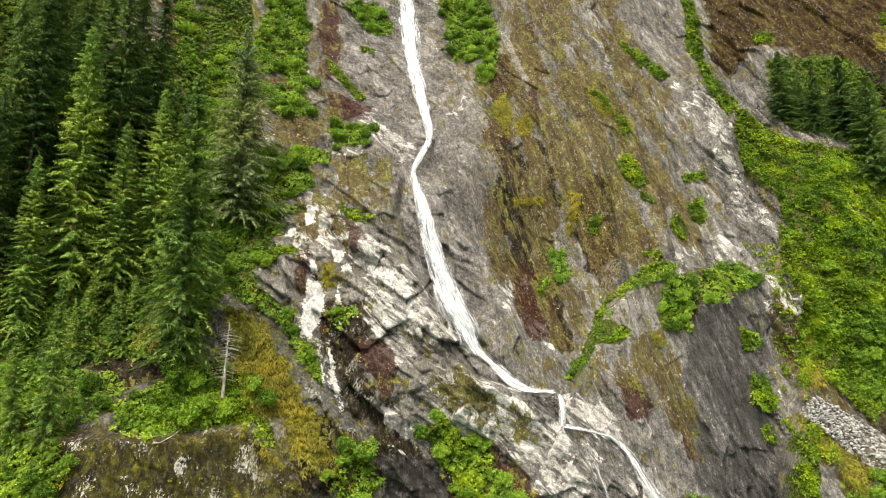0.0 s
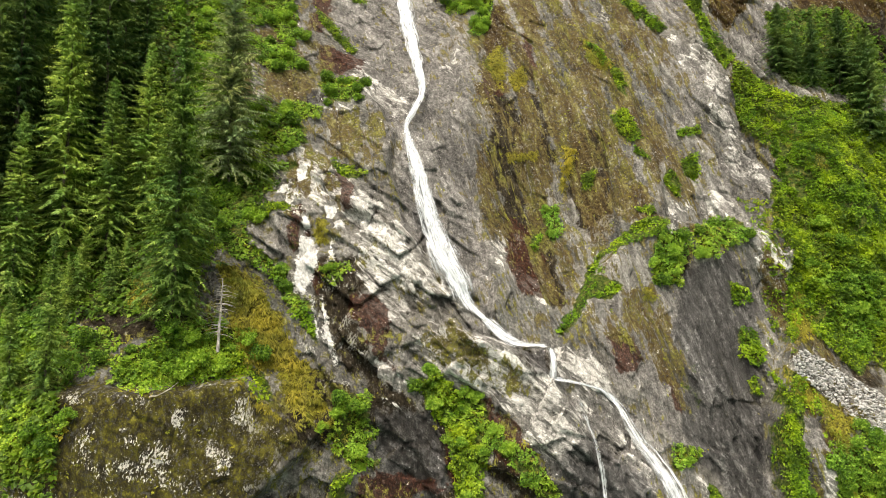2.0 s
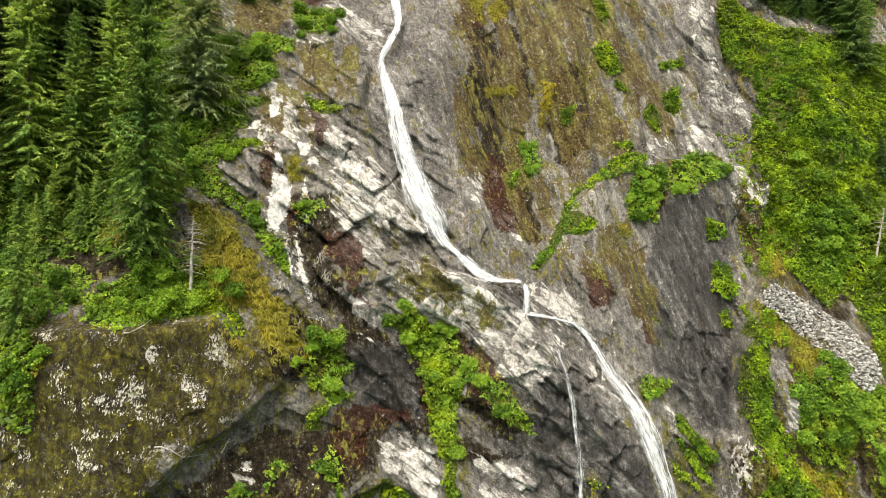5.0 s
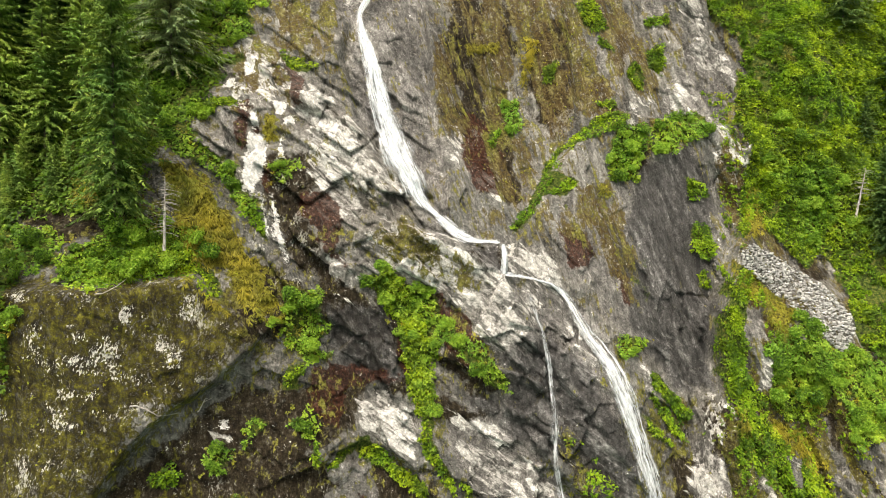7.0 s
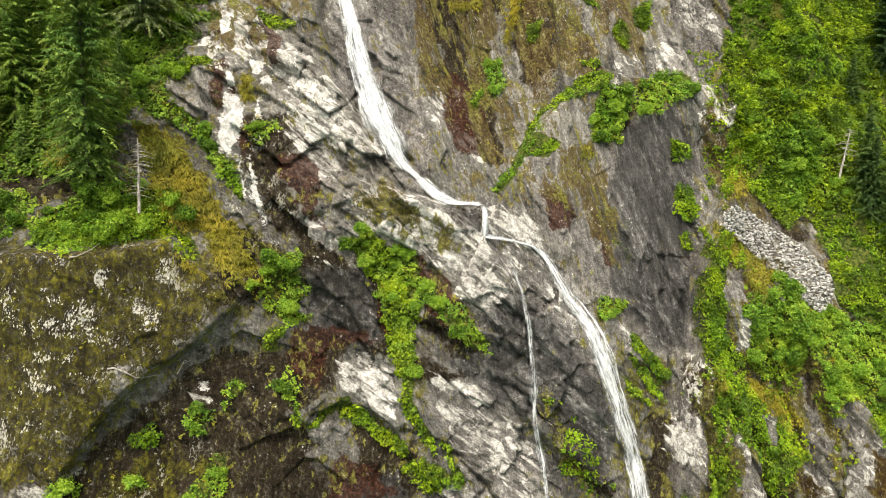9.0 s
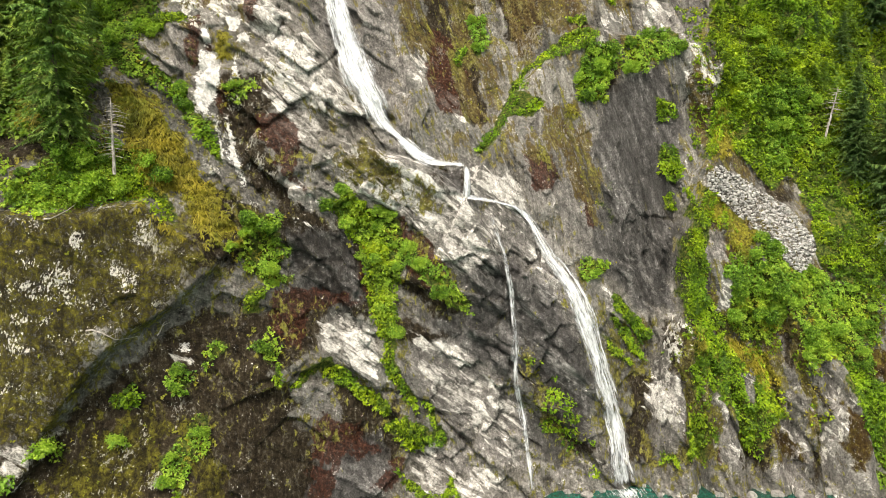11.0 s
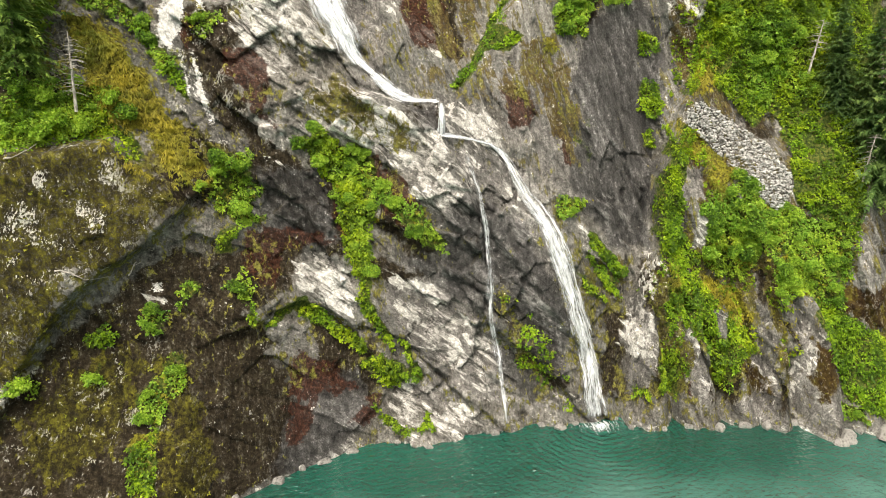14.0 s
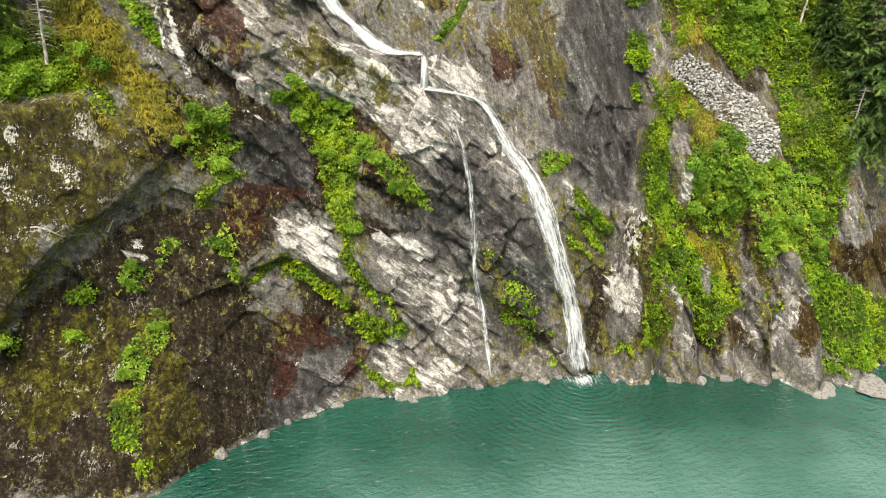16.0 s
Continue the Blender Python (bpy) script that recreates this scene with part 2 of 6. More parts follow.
patch("pale", [(-13.3, 59.4), (-8.6, 62.2), (-7.4, 62.1), (-12.0, 59.2)])
patch("pale", [(-16.1, 53.4), (-13.9, 55.0), (-11.2, 52.3), (-7.8, 50.2), (-5.2, 47.5), (-3.4, 45.1), (-0.3, 40.4), (1.4, 39.0), (1.7, 37.6), (-4.1, 35.8), (-6.7, 35.8), (-8.0, 44.4), (-10.6, 47.5), (-15.0, 47.1)])
patch("moss", [(-14.8, 54.9), (-11.1, 53.4), (-11.1, 47.4), (-15.0, 47.1), (-16.1, 50.5)])
patch("moss", [(-6.8, 43.8), (-4.5, 44.4), (-3.5, 43.3), (-5.0, 42.0), (-6.7, 42.2)])
patch("moss", [(-4.2, 38.8), (-0.3, 39.8), (0.8, 37.5), (-0.8, 36.3), (-3.0, 37.0)])
patch("moss", [(-7.6, 42.6), (-6.7, 42.6), (-4.8, 40.3), (-5.4, 39.7), (-6.9, 41.1)])
patch("brown", [(-7.0, 42.6), (-6.2, 42.0), (-4.8, 39.7), (-5.4, 39.4)])
patch("white", [(-15.0, 51.7), (-14.0, 52.0), (-13.9, 50.3), (-14.5, 49.7)])
patch("white", [(-16.1, 48.9), (-15.4, 49.5), (-15.0, 48.3), (-16.1, 48.3)])
patch("white", [(-13.3, 43.7), (-11.7, 43.5), (-11.4, 41.2), (-11.7, 39.5), (-12.2, 37.8), (-12.9, 38.3), (-13.3, 41.1)])
patch("white", [(-13.2, 45.2), (-13.0, 45.8), (-12.4, 44.4), (-13.0, 43.9)])
patch("white", [(-10.5, 45.4), (-9.6, 45.9), (-9.3, 44.8), (-10.2, 44.5)])
patch("rust", [(-14.5, 46.6), (-13.3, 46.8), (-12.9, 44.6), (-13.4, 42.2), (-13.6, 41.0), (-14.2, 43.9)])
patch("rust", [(-12.9, 44.1), (-12.2, 43.8), (-11.1, 40.1), (-11.1, 37.9), (-11.7, 38.9)])
patch("slate", [(-16.0, 45.6), (-14.6, 46.4), (-13.8, 41.6), (-14.7, 40.3)])
patch("moss", [(-12.7, 46.1), (-10.5, 46.2), (-10.4, 41.3), (-11.7, 41.7)])
patch("grass", [(-12.1, 45.7), (-10.9, 45.7), (-10.7, 43.0), (-11.6, 43.0)])
patch("shrub", [(-11.3, 40.4), (-9.9, 41.0), (-8.4, 41.4), (-8.3, 39.9), (-9.5, 38.6), (-10.4, 39.4)])
patch("rust", [(-8.0, 38.0), (-4.7, 38.2), (-4.0, 35.8), (-4.4, 33.7), (-4.1, 30.9), (-5.5, 32.0), (-6.2, 34.2), (-7.8, 35.7)])
patch("brown", [(-9.9, 41.3), (-7.2, 41.4), (-7.3, 35.8), (-6.0, 31.6), (-6.3, 29.7), (-8.3, 31.8), (-10.1, 35.7), (-11.5, 37.8), (-11.0, 41.2)])
patch("lichen", [(-16.4, 54.0), (-8.6, 52.3), (-9.2, 45.5), (-7.5, 37.9), (-7.8, 30.8), (-10.9, 33.7), (-13.3, 37.8), (-15.9, 47.0)])
patch("lichen", [(-9.6, 37.9), (-6.0, 32.7), (-6.8, 29.7), (-9.6, 31.9)])
patch("slate", [(-15.9, 91.3), (-8.5, 93.6), (-1.4, 94.3), (1.4, 77.3), (0.6, 68.4), (3.7, 74.3), (4.7, 55.7), (5.3, 48.6), (6.4, 43.2), (6.7, 38.2), (5.8, 33.2), (4.1, 33.8), (3.2, 38.2), (1.4, 39.3), (-2.1, 43.3), (-4.6, 47.6), (-4.5, 55.2), (-6.5, 57.1), (-10.0, 65.0), (-14.2, 75.4)])
patch("shrub", [(-15.8, 89.5), (-11.0, 91.1), (-8.1, 86.6), (-7.8, 84.1), (-10.8, 83.8), (-14.0, 86.8)])
patch("fern", [(-12.2, 80.9), (-10.1, 80.1), (-10.5, 79.4), (-12.1, 79.5)])
patch("moss", [(-10.1, 80.8), (-7.6, 80.0), (-7.4, 77.1), (-9.5, 77.8)])
patch("pale", [(-14.0, 72.4), (-10.4, 68.3), (-7.2, 65.3), (-4.2, 63.5), (-3.7, 60.3), (-5.5, 59.6), (-9.0, 62.7), (-12.8, 67.8)])
patch("shrub", [(-1.4, 93.3), (6.7, 92.9), (8.1, 82.5), (6.9, 75.3), (5.3, 73.5), (4.1, 74.4), (5.5, 79.5), (1.4, 78.5), (0.5, 83.6)])
patch("pale", [(0.5, 64.9), (2.0, 70.3), (2.7, 71.1), (2.3, 66.9), (1.2, 64.0)])
patch("moss", [(3.7, 73.1), (8.0, 80.0), (10.2, 93.7), (26.5, 92.7), (29.1, 75.2), (29.9, 65.8), (29.2, 57.2), (26.2, 49.3), (26.4, 46.3), (21.2, 46.4), (17.5, 41.0), (13.7, 36.0), (11.2, 38.3), (7.7, 43.3), (5.8, 45.2), (4.7, 53.5), (3.8, 63.9)])
patch("slate", [(27.5, 93.1), (36.3, 93.2), (34.8, 79.1), (32.8, 75.0), (29.7, 79.3), (28.0, 83.8)])
patch("slate", [(21.4, 88.4), (23.4, 86.7), (24.7, 77.4), (22.6, 75.3), (21.7, 82.8)])
patch("slate", [(24.1, 66.5), (27.6, 61.3), (29.0, 55.7), (26.5, 54.1), (24.7, 60.9)])
patch("slate", [(32.2, 74.0), (35.1, 71.8), (37.7, 65.5), (35.3, 62.3), (32.6, 59.7), (30.8, 61.5), (32.5, 65.7)])
patch("slate", [(22.5, 56.9), (25.6, 55.2), (26.2, 49.3), (22.2, 47.9), (20.9, 52.9)])
patch("rust", [(12.8, 88.9), (14.1, 88.8), (13.2, 71.0), (11.8, 64.6), (11.2, 70.7)])
patch("brown", [(11.8, 64.6), (13.1, 63.0), (14.7, 54.5), (13.2, 54.5)])
patch("rust", [(5.7, 67.6), (8.5, 65.4), (7.9, 62.7), (5.5, 63.0)])
patch("turf", [(6.3, 79.5), (9.6, 79.9), (9.1, 71.8), (6.6, 68.2)])
patch("rust", [(8.3, 47.5), (13.7, 45.0), (11.9, 38.4), (9.3, 38.3), (7.7, 43.3)])
patch("brown", [(5.9, 47.2), (12.3, 49.3), (14.6, 43.7), (13.8, 37.2), (10.6, 38.3)])
patch("slate", [(3.8, 56.6), (6.8, 53.8), (7.5, 50.0), (5.3, 48.6)])
patch("fern", [(22.0, 61.7), (23.9, 62.6), (25.6, 58.4), (24.1, 57.5), (22.6, 58.6)])
patch("fern", [(22.6, 69.8), (23.9, 68.3), (24.5, 64.5), (23.2, 65.4)])
patch("fern", [(25.6, 82.8), (28.3, 80.4), (31.6, 76.1), (30.7, 75.2), (27.3, 78.7)])
patch("grass", [(19.2, 74.0), (21.5, 72.7), (23.1, 68.7), (21.7, 68.3), (19.7, 70.5)])
patch("fern", [(20.0, 73.0), (21.4, 72.4), (22.8, 69.2), (21.9, 68.9)])
patch("fern", [(36.4, 92.2), (38.3, 91.0), (37.9, 79.8), (38.9, 74.7), (40.8, 71.9), (38.0, 68.6), (36.3, 71.7), (35.4, 79.1)])
patch("shrub", [(12.5, 48.6), (14.4, 49.2), (15.1, 46.6), (14.1, 44.6), (13.0, 45.2)])
patch("fern", [(10.8, 44.2), (11.9, 45.7), (12.3, 45.3), (11.1, 43.2)])
patch("grass", [(14.9, 51.6), (15.5, 54.1), (16.8, 56.6), (17.4, 56.6), (16.3, 54.1), (15.5, 51.3)])
patch("fern", [(17.7, 52.8), (19.4, 53.8), (18.7, 51.4), (17.6, 50.9)])
patch("fern", [(27.6, 53.2), (29.0, 53.8), (30.0, 51.9), (28.8, 50.5)])
patch("fern", [(30.6, 55.8), (32.6, 55.0), (31.7, 52.7), (30.5, 53.4)])
patch("fern", [(30.4, 59.8), (33.7, 60.4), (33.5, 59.3), (30.5, 58.8)])
patch("fern", [(24.4, 56.8), (25.7, 56.1), (25.8, 55.1), (24.7, 55.7)])
patch("pale", [(34.6, 72.8), (36.4, 73.7), (38.1, 67.2), (37.6, 65.1), (35.4, 66.2)])
patch("pale", [(35.1, 63.5), (38.2, 63.3), (38.6, 58.1), (37.8, 56.4), (36.1, 59.1)])
patch("slate", [(35.4, 56.7), (37.8, 57.4), (40.4, 54.0), (42.2, 50.5), (40.8, 46.8), (36.6, 45.3), (30.5, 45.4), (31.4, 49.7), (33.8, 52.8)])
patch("pale", [(36.0, 56.5), (37.8, 57.4), (40.2, 53.9), (40.8, 51.6), (38.8, 52.1), (36.0, 54.0)])
patch("pale", [(25.8, 46.4), (29.3, 49.2), (30.2, 49.5), (27.5, 46.3), (26.3, 45.6)])
patch("pale", [(31.6, 49.3), (34.6, 52.0), (35.7, 49.7), (33.3, 46.7), (31.6, 47.5)])
patch("moss", [(28.5, 58.0), (33.2, 59.0), (35.0, 55.8), (33.6, 51.3), (30.0, 49.0), (26.9, 50.8)])
patch("fern", [(39.9, 70.7), (44.0, 67.2), (47.0, 64.7), (57.9, 62.7), (62.3, 62.4), (55.3, 39.0), (46.7, 44.1), (43.9, 46.8), (42.7, 51.2), (41.8, 57.6), (38.7, 62.2)])
patch("turf", [(43.7, 60.8), (45.3, 60.2), (44.5, 58.7), (43.2, 59.4)])
patch("turf", [(43.3, 54.9), (44.7, 54.0), (44.7, 51.0), (43.3, 51.7)])
patch("turf", [(48.9, 53.1), (51.3, 52.9), (49.7, 49.5), (48.4, 49.5)])
patch("turf", [(40.1, 93.8), (72.6, 92.1), (66.8, 78.2), (56.8, 77.2), (51.3, 78.6), (50.7, 81.9), (44.3, 82.0), (40.7, 75.9), (39.1, 80.0)])
patch("slate", [(42.4, 80.9), (49.8, 81.0), (48.6, 76.5), (44.4, 70.5), (41.1, 70.9), (40.3, 74.8)])
patch("brown", [(49.6, 80.4), (66.1, 76.3), (63.6, 68.1), (47.1, 68.7)])
patch("fern", [(45.2, 84.2), (48.4, 85.4), (48.6, 83.0), (45.5, 82.4)])
patch("fern", [(64.0, 87.5), (68.2, 87.9), (65.7, 82.8), (63.5, 83.9)])
patch("grass", [(61.8, 83.4), (64.9, 82.4), (63.9, 79.7), (61.3, 80.4)])
patch("fern", [(16.6, 39.5), (17.4, 41.6), (18.7, 43.5), (20.3, 44.6), (23.1, 46.7), (25.0, 47.6), (26.8, 47.7), (25.7, 45.8), (23.2, 44.9), (20.6, 43.9), (19.1, 42.8), (18.0, 40.9), (19.2, 40.3), (20.5, 39.3), (19.0, 38.2), (16.5, 38.2), (15.2, 35.9), (13.2, 33.9), (13.6, 35.2), (15.6, 37.7)])
patch("shrub", [(25.4, 46.3), (28.5, 45.5), (28.9, 43.6), (27.5, 41.6), (27.5, 39.5), (24.2, 39.2), (24.0, 41.5), (24.7, 44.7)])
patch("fern", [(24.7, 44.1), (27.8, 44.2), (27.4, 39.5), (24.2, 39.3)])
patch("shrub", [(29.0, 44.1), (29.9, 46.6), (33.8, 48.1), (36.4, 47.4), (36.5, 45.0), (34.6, 44.5), (31.7, 42.8), (29.8, 42.8)])
patch("fern", [(23.3, 48.9), (25.7, 49.2), (25.5, 48.1), (23.9, 48.1)])
patch("fern", [(27.3, 52.6), (28.6, 53.8), (30.0, 51.3), (29.1, 50.4)])
patch("fern", [(31.0, 55.8), (32.5, 56.9), (32.8, 54.3), (31.4, 52.7)])
patch("pale", [(26.5, 47.8), (27.1, 48.7), (30.7, 50.5), (29.6, 48.7), (28.1, 47.9)])
# the dark of a hole, painted on as a brown patch
patch("brown", [(28.0, 43.3), (29.3, 43.0), (29.0, 40.2), (27.8, 40.8)])
patch("slate", [(17.6, 32.4), (19.0, 38.9), (24.2, 39.0), (29.1, 41.0), (34.6, 44.3), (36.4, 41.1), (35.7, 30.4), (34.0, 18.0), (30.9, 18.0), (25.6, 23.0), (23.1, 24.3), (20.8, 27.7), (17.9, 30.6)])
patch("wet", [(28.4, 41.6), (34.3, 43.7), (34.8, 29.8), (34.2, 22.6), (30.7, 25.0), (29.8, 33.5)])
patch("moss", [(19.0, 38.6), (24.2, 39.0), (26.2, 33.5), (26.5, 26.4), (24.0, 27.6), (21.1, 32.3), (18.0, 33.5)])
patch("rust", [(18.4, 34.4), (21.8, 33.5), (21.0, 30.6), (18.8, 31.2)])
patch("rust", [(24.3, 30.5), (25.6, 29.9), (25.2, 26.4), (24.2, 27.1)])
patch("pale", [(12.1, 32.9), (16.1, 33.1), (17.6, 30.1), (18.3, 27.7), (17.1, 27.7), (14.1, 29.5), (11.6, 29.9)])
patch("fern", [(33.2, 40.4), (35.6, 39.3), (36.1, 37.8), (33.8, 37.7)])
patch("fern", [(33.7, 35.0), (35.6, 34.8), (35.8, 32.2), (35.0, 30.8), (33.5, 32.1)])
patch("fern", [(34.3, 30.3), (34.9, 29.8), (35.0, 27.8), (34.3, 28.2)])
patch("pale", [(36.9, 45.6), (38.8, 44.9), (42.0, 41.8), (42.5, 39.2), (40.1, 35.4), (38.1, 34.7), (37.4, 39.2), (36.9, 41.7)])
patch("slate", [(35.3, 39.8), (37.6, 39.2), (37.7, 33.5), (35.8, 32.2)])
patch("shrub", [(23.6, 23.4), (25.0, 24.0), (27.0, 22.9), (25.5, 21.6), (24.2, 21.2), (23.9, 22.2)])
patch("fern", [(27.1, 20.2), (28.7, 18.9), (30.6, 16.5), (32.0, 14.7), (30.8, 14.3), (29.2, 16.4), (27.4, 18.4)])
patch("pale", [(31.1, 22.7), (32.0, 22.2), (33.0, 19.0), (32.3, 18.7)])
patch("fern", [(42.7, 61.1), (65.3, 62.4), (60.4, 32.3), (54.2, 28.7), (50.5, 25.2), (50.0, 27.5), (49.1, 31.6), (48.4, 35.4), (42.4, 39.2), (41.2, 44.9), (42.5, 51.4), (42.1, 56.6)])
patch("brown", [(49.7, 43.7), (54.3, 43.3), (54.0, 40.9), (50.3, 41.2)])
patch("brown", [(42.4, 46.9), (43.9, 46.1), (44.1, 42.8), (42.3, 43.5)])
patch("turf", [(49.0, 53.1), (57.9, 53.1), (56.8, 51.2), (49.3, 51.0)])
patch("turf", [(42.3, 43.1), (44.1, 42.5), (43.8, 39.2), (42.5, 39.9)])
patch("shrub", [(45.6, 41.8), (48.8, 43.1), (52.7, 40.6), (51.0, 36.6), (48.5, 37.2), (46.4, 39.3)])
patch("shrub", [(43.7, 47.8), (46.5, 47.1), (46.9, 43.8), (44.3, 44.4)])
patch("shrub", [(48.5, 36.7), (52.1, 36.1), (53.8, 33.6), (50.3, 33.5)])
patch("bare", [(37.4, 32.3), (39.3, 32.8), (42.4, 30.7), (46.3, 28.8), (48.8, 24.8), (46.7, 22.2), (45.0, 24.0), (44.4, 26.6), (42.2, 28.7), (39.2, 30.5), (37.2, 31.3)])
patch("grass", [(37.0, 31.4), (38.6, 30.0), (42.1, 28.3), (42.2, 25.7), (40.9, 22.7), (39.9, 23.7), (38.9, 26.6), (36.8, 28.4), (36.3, 29.3)])
patch("turf", [(39.2, 27.1), (41.9, 26.6), (40.9, 23.2), (39.6, 23.9)])
patch("fern", [(36.2, 30.4), (36.5, 28.9), (36.6, 25.5), (36.9, 22.2), (36.0, 18.8), (37.1, 16.6), (36.8, 12.3), (35.5, 9.0), (35.2, 12.2), (35.5, 17.7), (34.7, 18.4), (34.8, 22.9), (35.7, 27.5)])
patch("slate", [(36.6, 26.6), (38.8, 26.2), (38.7, 23.2), (36.8, 23.2)])
patch("pale", [(37.8, 22.0), (39.0, 21.8), (38.6, 20.1), (37.8, 19.7)])
patch("shrub", [(38.5, 22.2), (41.0, 22.9), (43.3, 21.2), (45.6, 17.7), (43.9, 14.6), (41.2, 15.3), (39.1, 16.3), (38.5, 19.3)])
patch("shrub", [(41.7, 25.6), (43.8, 25.8), (45.0, 23.1), (49.7, 21.0), (52.1, 20.8), (55.0, 19.0), (53.7, 12.2), (48.5, 14.3), (46.6, 16.7), (45.1, 20.6), (42.0, 22.3)])
patch("fern", [(49.4, 26.4), (54.6, 29.9), (59.5, 30.5), (55.0, 19.0), (51.9, 20.6), (49.5, 23.1)])
patch("brown", [(44.3, 18.2), (45.8, 16.9), (46.9, 12.0), (45.5, 12.9)])
patch("moss", [(35.9, 30.4), (39.2, 30.0), (41.2, 23.5), (47.0, 21.2), (50.7, 14.2), (49.2, 7.1), (31.9, 7.0), (34.2, 17.1)])
patch("sparse", [(35.9, 30.4), (39.2, 30.0), (41.2, 23.5), (47.0, 21.2), (54.8, 17.9), (53.5, 7.3), (31.9, 7.0), (34.2, 17.1)])
patch("sparse", [(36.7, 50.8), (42.4, 49.3), (43.8, 39.2), (37.6, 32.3), (36.1, 33.5), (37.6, 41.1)])
patch("fern", [(41.1, 49.8), (43.1, 49.2), (43.2, 39.2), (39.8, 34.8), (38.1, 33.5), (39.6, 39.2)])
patch("shrub", [(-1.8, 29.3), (0.5, 31.0), (1.1, 29.2), (4.4, 28.7), (5.3, 26.9), (6.7, 24.3), (8.9, 23.8), (10.4, 21.7), (12.4, 19.4), (12.2, 18.3), (9.9, 19.3), (8.1, 21.4), (6.0, 23.6), (5.0, 22.6), (4.8, 19.5), (4.8, 17.1), (3.3, 16.7), (2.4, 18.8), (1.9, 21.7), (1.5, 24.8), (0.4, 27.0)])
patch("fern", [(-1.7, 29.3), (0.5, 30.9), (3.2, 27.4), (4.6, 21.5), (4.7, 17.1), (3.3, 16.7), (2.4, 18.8), (1.5, 24.8)])
patch("rust", [(4.9, 28.4), (8.2, 25.1), (10.4, 22.2), (9.4, 21.5), (6.6, 22.5), (4.9, 25.3)])
patch("rust", [(0.4, 25.3), (1.9, 22.8), (2.3, 20.3), (1.1, 21.6)])
patch("shrub", [(-9.5, 26.1), (-8.0, 28.8), (-6.2, 29.1), (-5.3, 28.0), (-5.9, 26.6), (-5.0, 25.4), (-5.9, 23.9), (-4.4, 23.2), (-6.5, 22.4), (-6.9, 22.5), (-8.9, 24.6)])
patch("fern", [(-8.5, 22.2), (-6.9, 22.5), (-7.3, 20.2), (-8.6, 20.2)])
patch("slate", [(-6.1, 26.9), (-3.2, 26.5), (-1.0, 24.1), (0.6, 22.9), (1.2, 20.4), (-1.1, 21.6), (-3.0, 21.6), (-4.5, 22.2), (-5.6, 24.3)])
patch("pale", [(-2.4, 32.1), (-1.1, 31.0), (-1.0, 29.2), (-2.3, 29.3)])
patch("pale", [(-4.4, 29.3), (-2.2, 30.0), (-2.1, 27.6), (-3.2, 27.7)])
patch("pale", [(-6.4, 31.9), (-4.4, 31.6), (-3.4, 30.4), (-4.8, 30.1)])
patch("rust", [(-6.1, 22.5), (-2.1, 21.3), (0.7, 20.3), (-2.0, 19.3), (-3.5, 19.0), (-3.9, 17.2), (-6.5, 19.4), (-6.8, 21.6)])
patch("brown", [(-8.8, 20.9), (-5.9, 20.0), (-2.0, 19.0), (-2.8, 16.4), (-5.7, 15.7), (-8.7, 17.9)])
patch("brown", [(-6.3, 30.5), (-1.2, 27.6), (1.0, 25.9), (2.2, 19.5), (0.6, 19.3), (-2.1, 21.8), (-5.9, 26.6)])
patch("pale", [(-2.2, 34.7), (1.0, 35.9), (4.3, 34.7), (8.8, 32.0), (12.2, 29.7), (15.7, 25.9), (12.1, 25.9), (9.9, 27.0), (6.6, 27.5), (3.2, 29.2), (1.0, 30.3), (-1.5, 32.5)])
patch("pale", [(6.6, 27.5), (12.1, 29.2), (15.7, 24.8), (15.0, 21.5), (12.1, 21.7), (9.3, 24.3)])
patch("moss", [(-2.2, 34.7), (2.1, 35.6), (6.0, 33.1), (9.9, 29.2), (6.6, 28.6), (2.1, 30.9), (-1.2, 32.5)])
patch("brown", [(8.7, 32.5), (11.1, 32.9), (11.6, 30.2), (10.0, 30.3)])
patch("slate", [(13.3, 29.1), (20.8, 26.5), (23.9, 20.5), (23.1, 13.0), (20.9, 14.0), (16.5, 18.4), (14.8, 23.9)])
patch("wet", [(8.7, 32.5), (11.1, 32.9), (11.6, 30.2), (10.0, 30.3)])
patch("pale", [(17.2, 25.7), (18.7, 24.6), (19.9, 20.6), (18.8, 21.0)])
patch("pale", [(17.1, 22.5), (18.8, 18.4), (17.9, 18.6)])
patch("moss", [(-31.3, 29.7), (-26.8, 30.5), (-21.5, 30.1), (-17.4, 30.6), (-14.9, 30.1), (-12.3, 27.3), (-11.6, 24.5), (-13.6, 21.7), (-16.8, 20.9), (-18.4, 18.4), (-20.8, 14.7), (-21.6, 12.9), (-29.9, 13.3)])
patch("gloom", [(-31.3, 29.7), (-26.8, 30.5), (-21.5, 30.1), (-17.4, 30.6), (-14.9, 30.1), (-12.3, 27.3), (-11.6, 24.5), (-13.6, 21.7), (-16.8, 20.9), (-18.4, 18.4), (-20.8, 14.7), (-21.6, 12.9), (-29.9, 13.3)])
patch("lichen", [(-31.3, 29.3), (-26.1, 30.2), (-21.3, 29.9), (-17.1, 30.3), (-15.3, 29.3), (-14.2, 25.7), (-14.6, 21.5), (-19.4, 19.8), (-22.6, 16.4), (-30.5, 15.4)])
patch("lichen", [(-22.4, 29.8), (-20.5, 29.7), (-19.9, 27.2), (-22.0, 27.1)])
patch("lichen", [(-18.0, 29.5), (-16.4, 29.4), (-14.9, 25.2), (-16.4, 24.1), (-18.1, 26.0)])
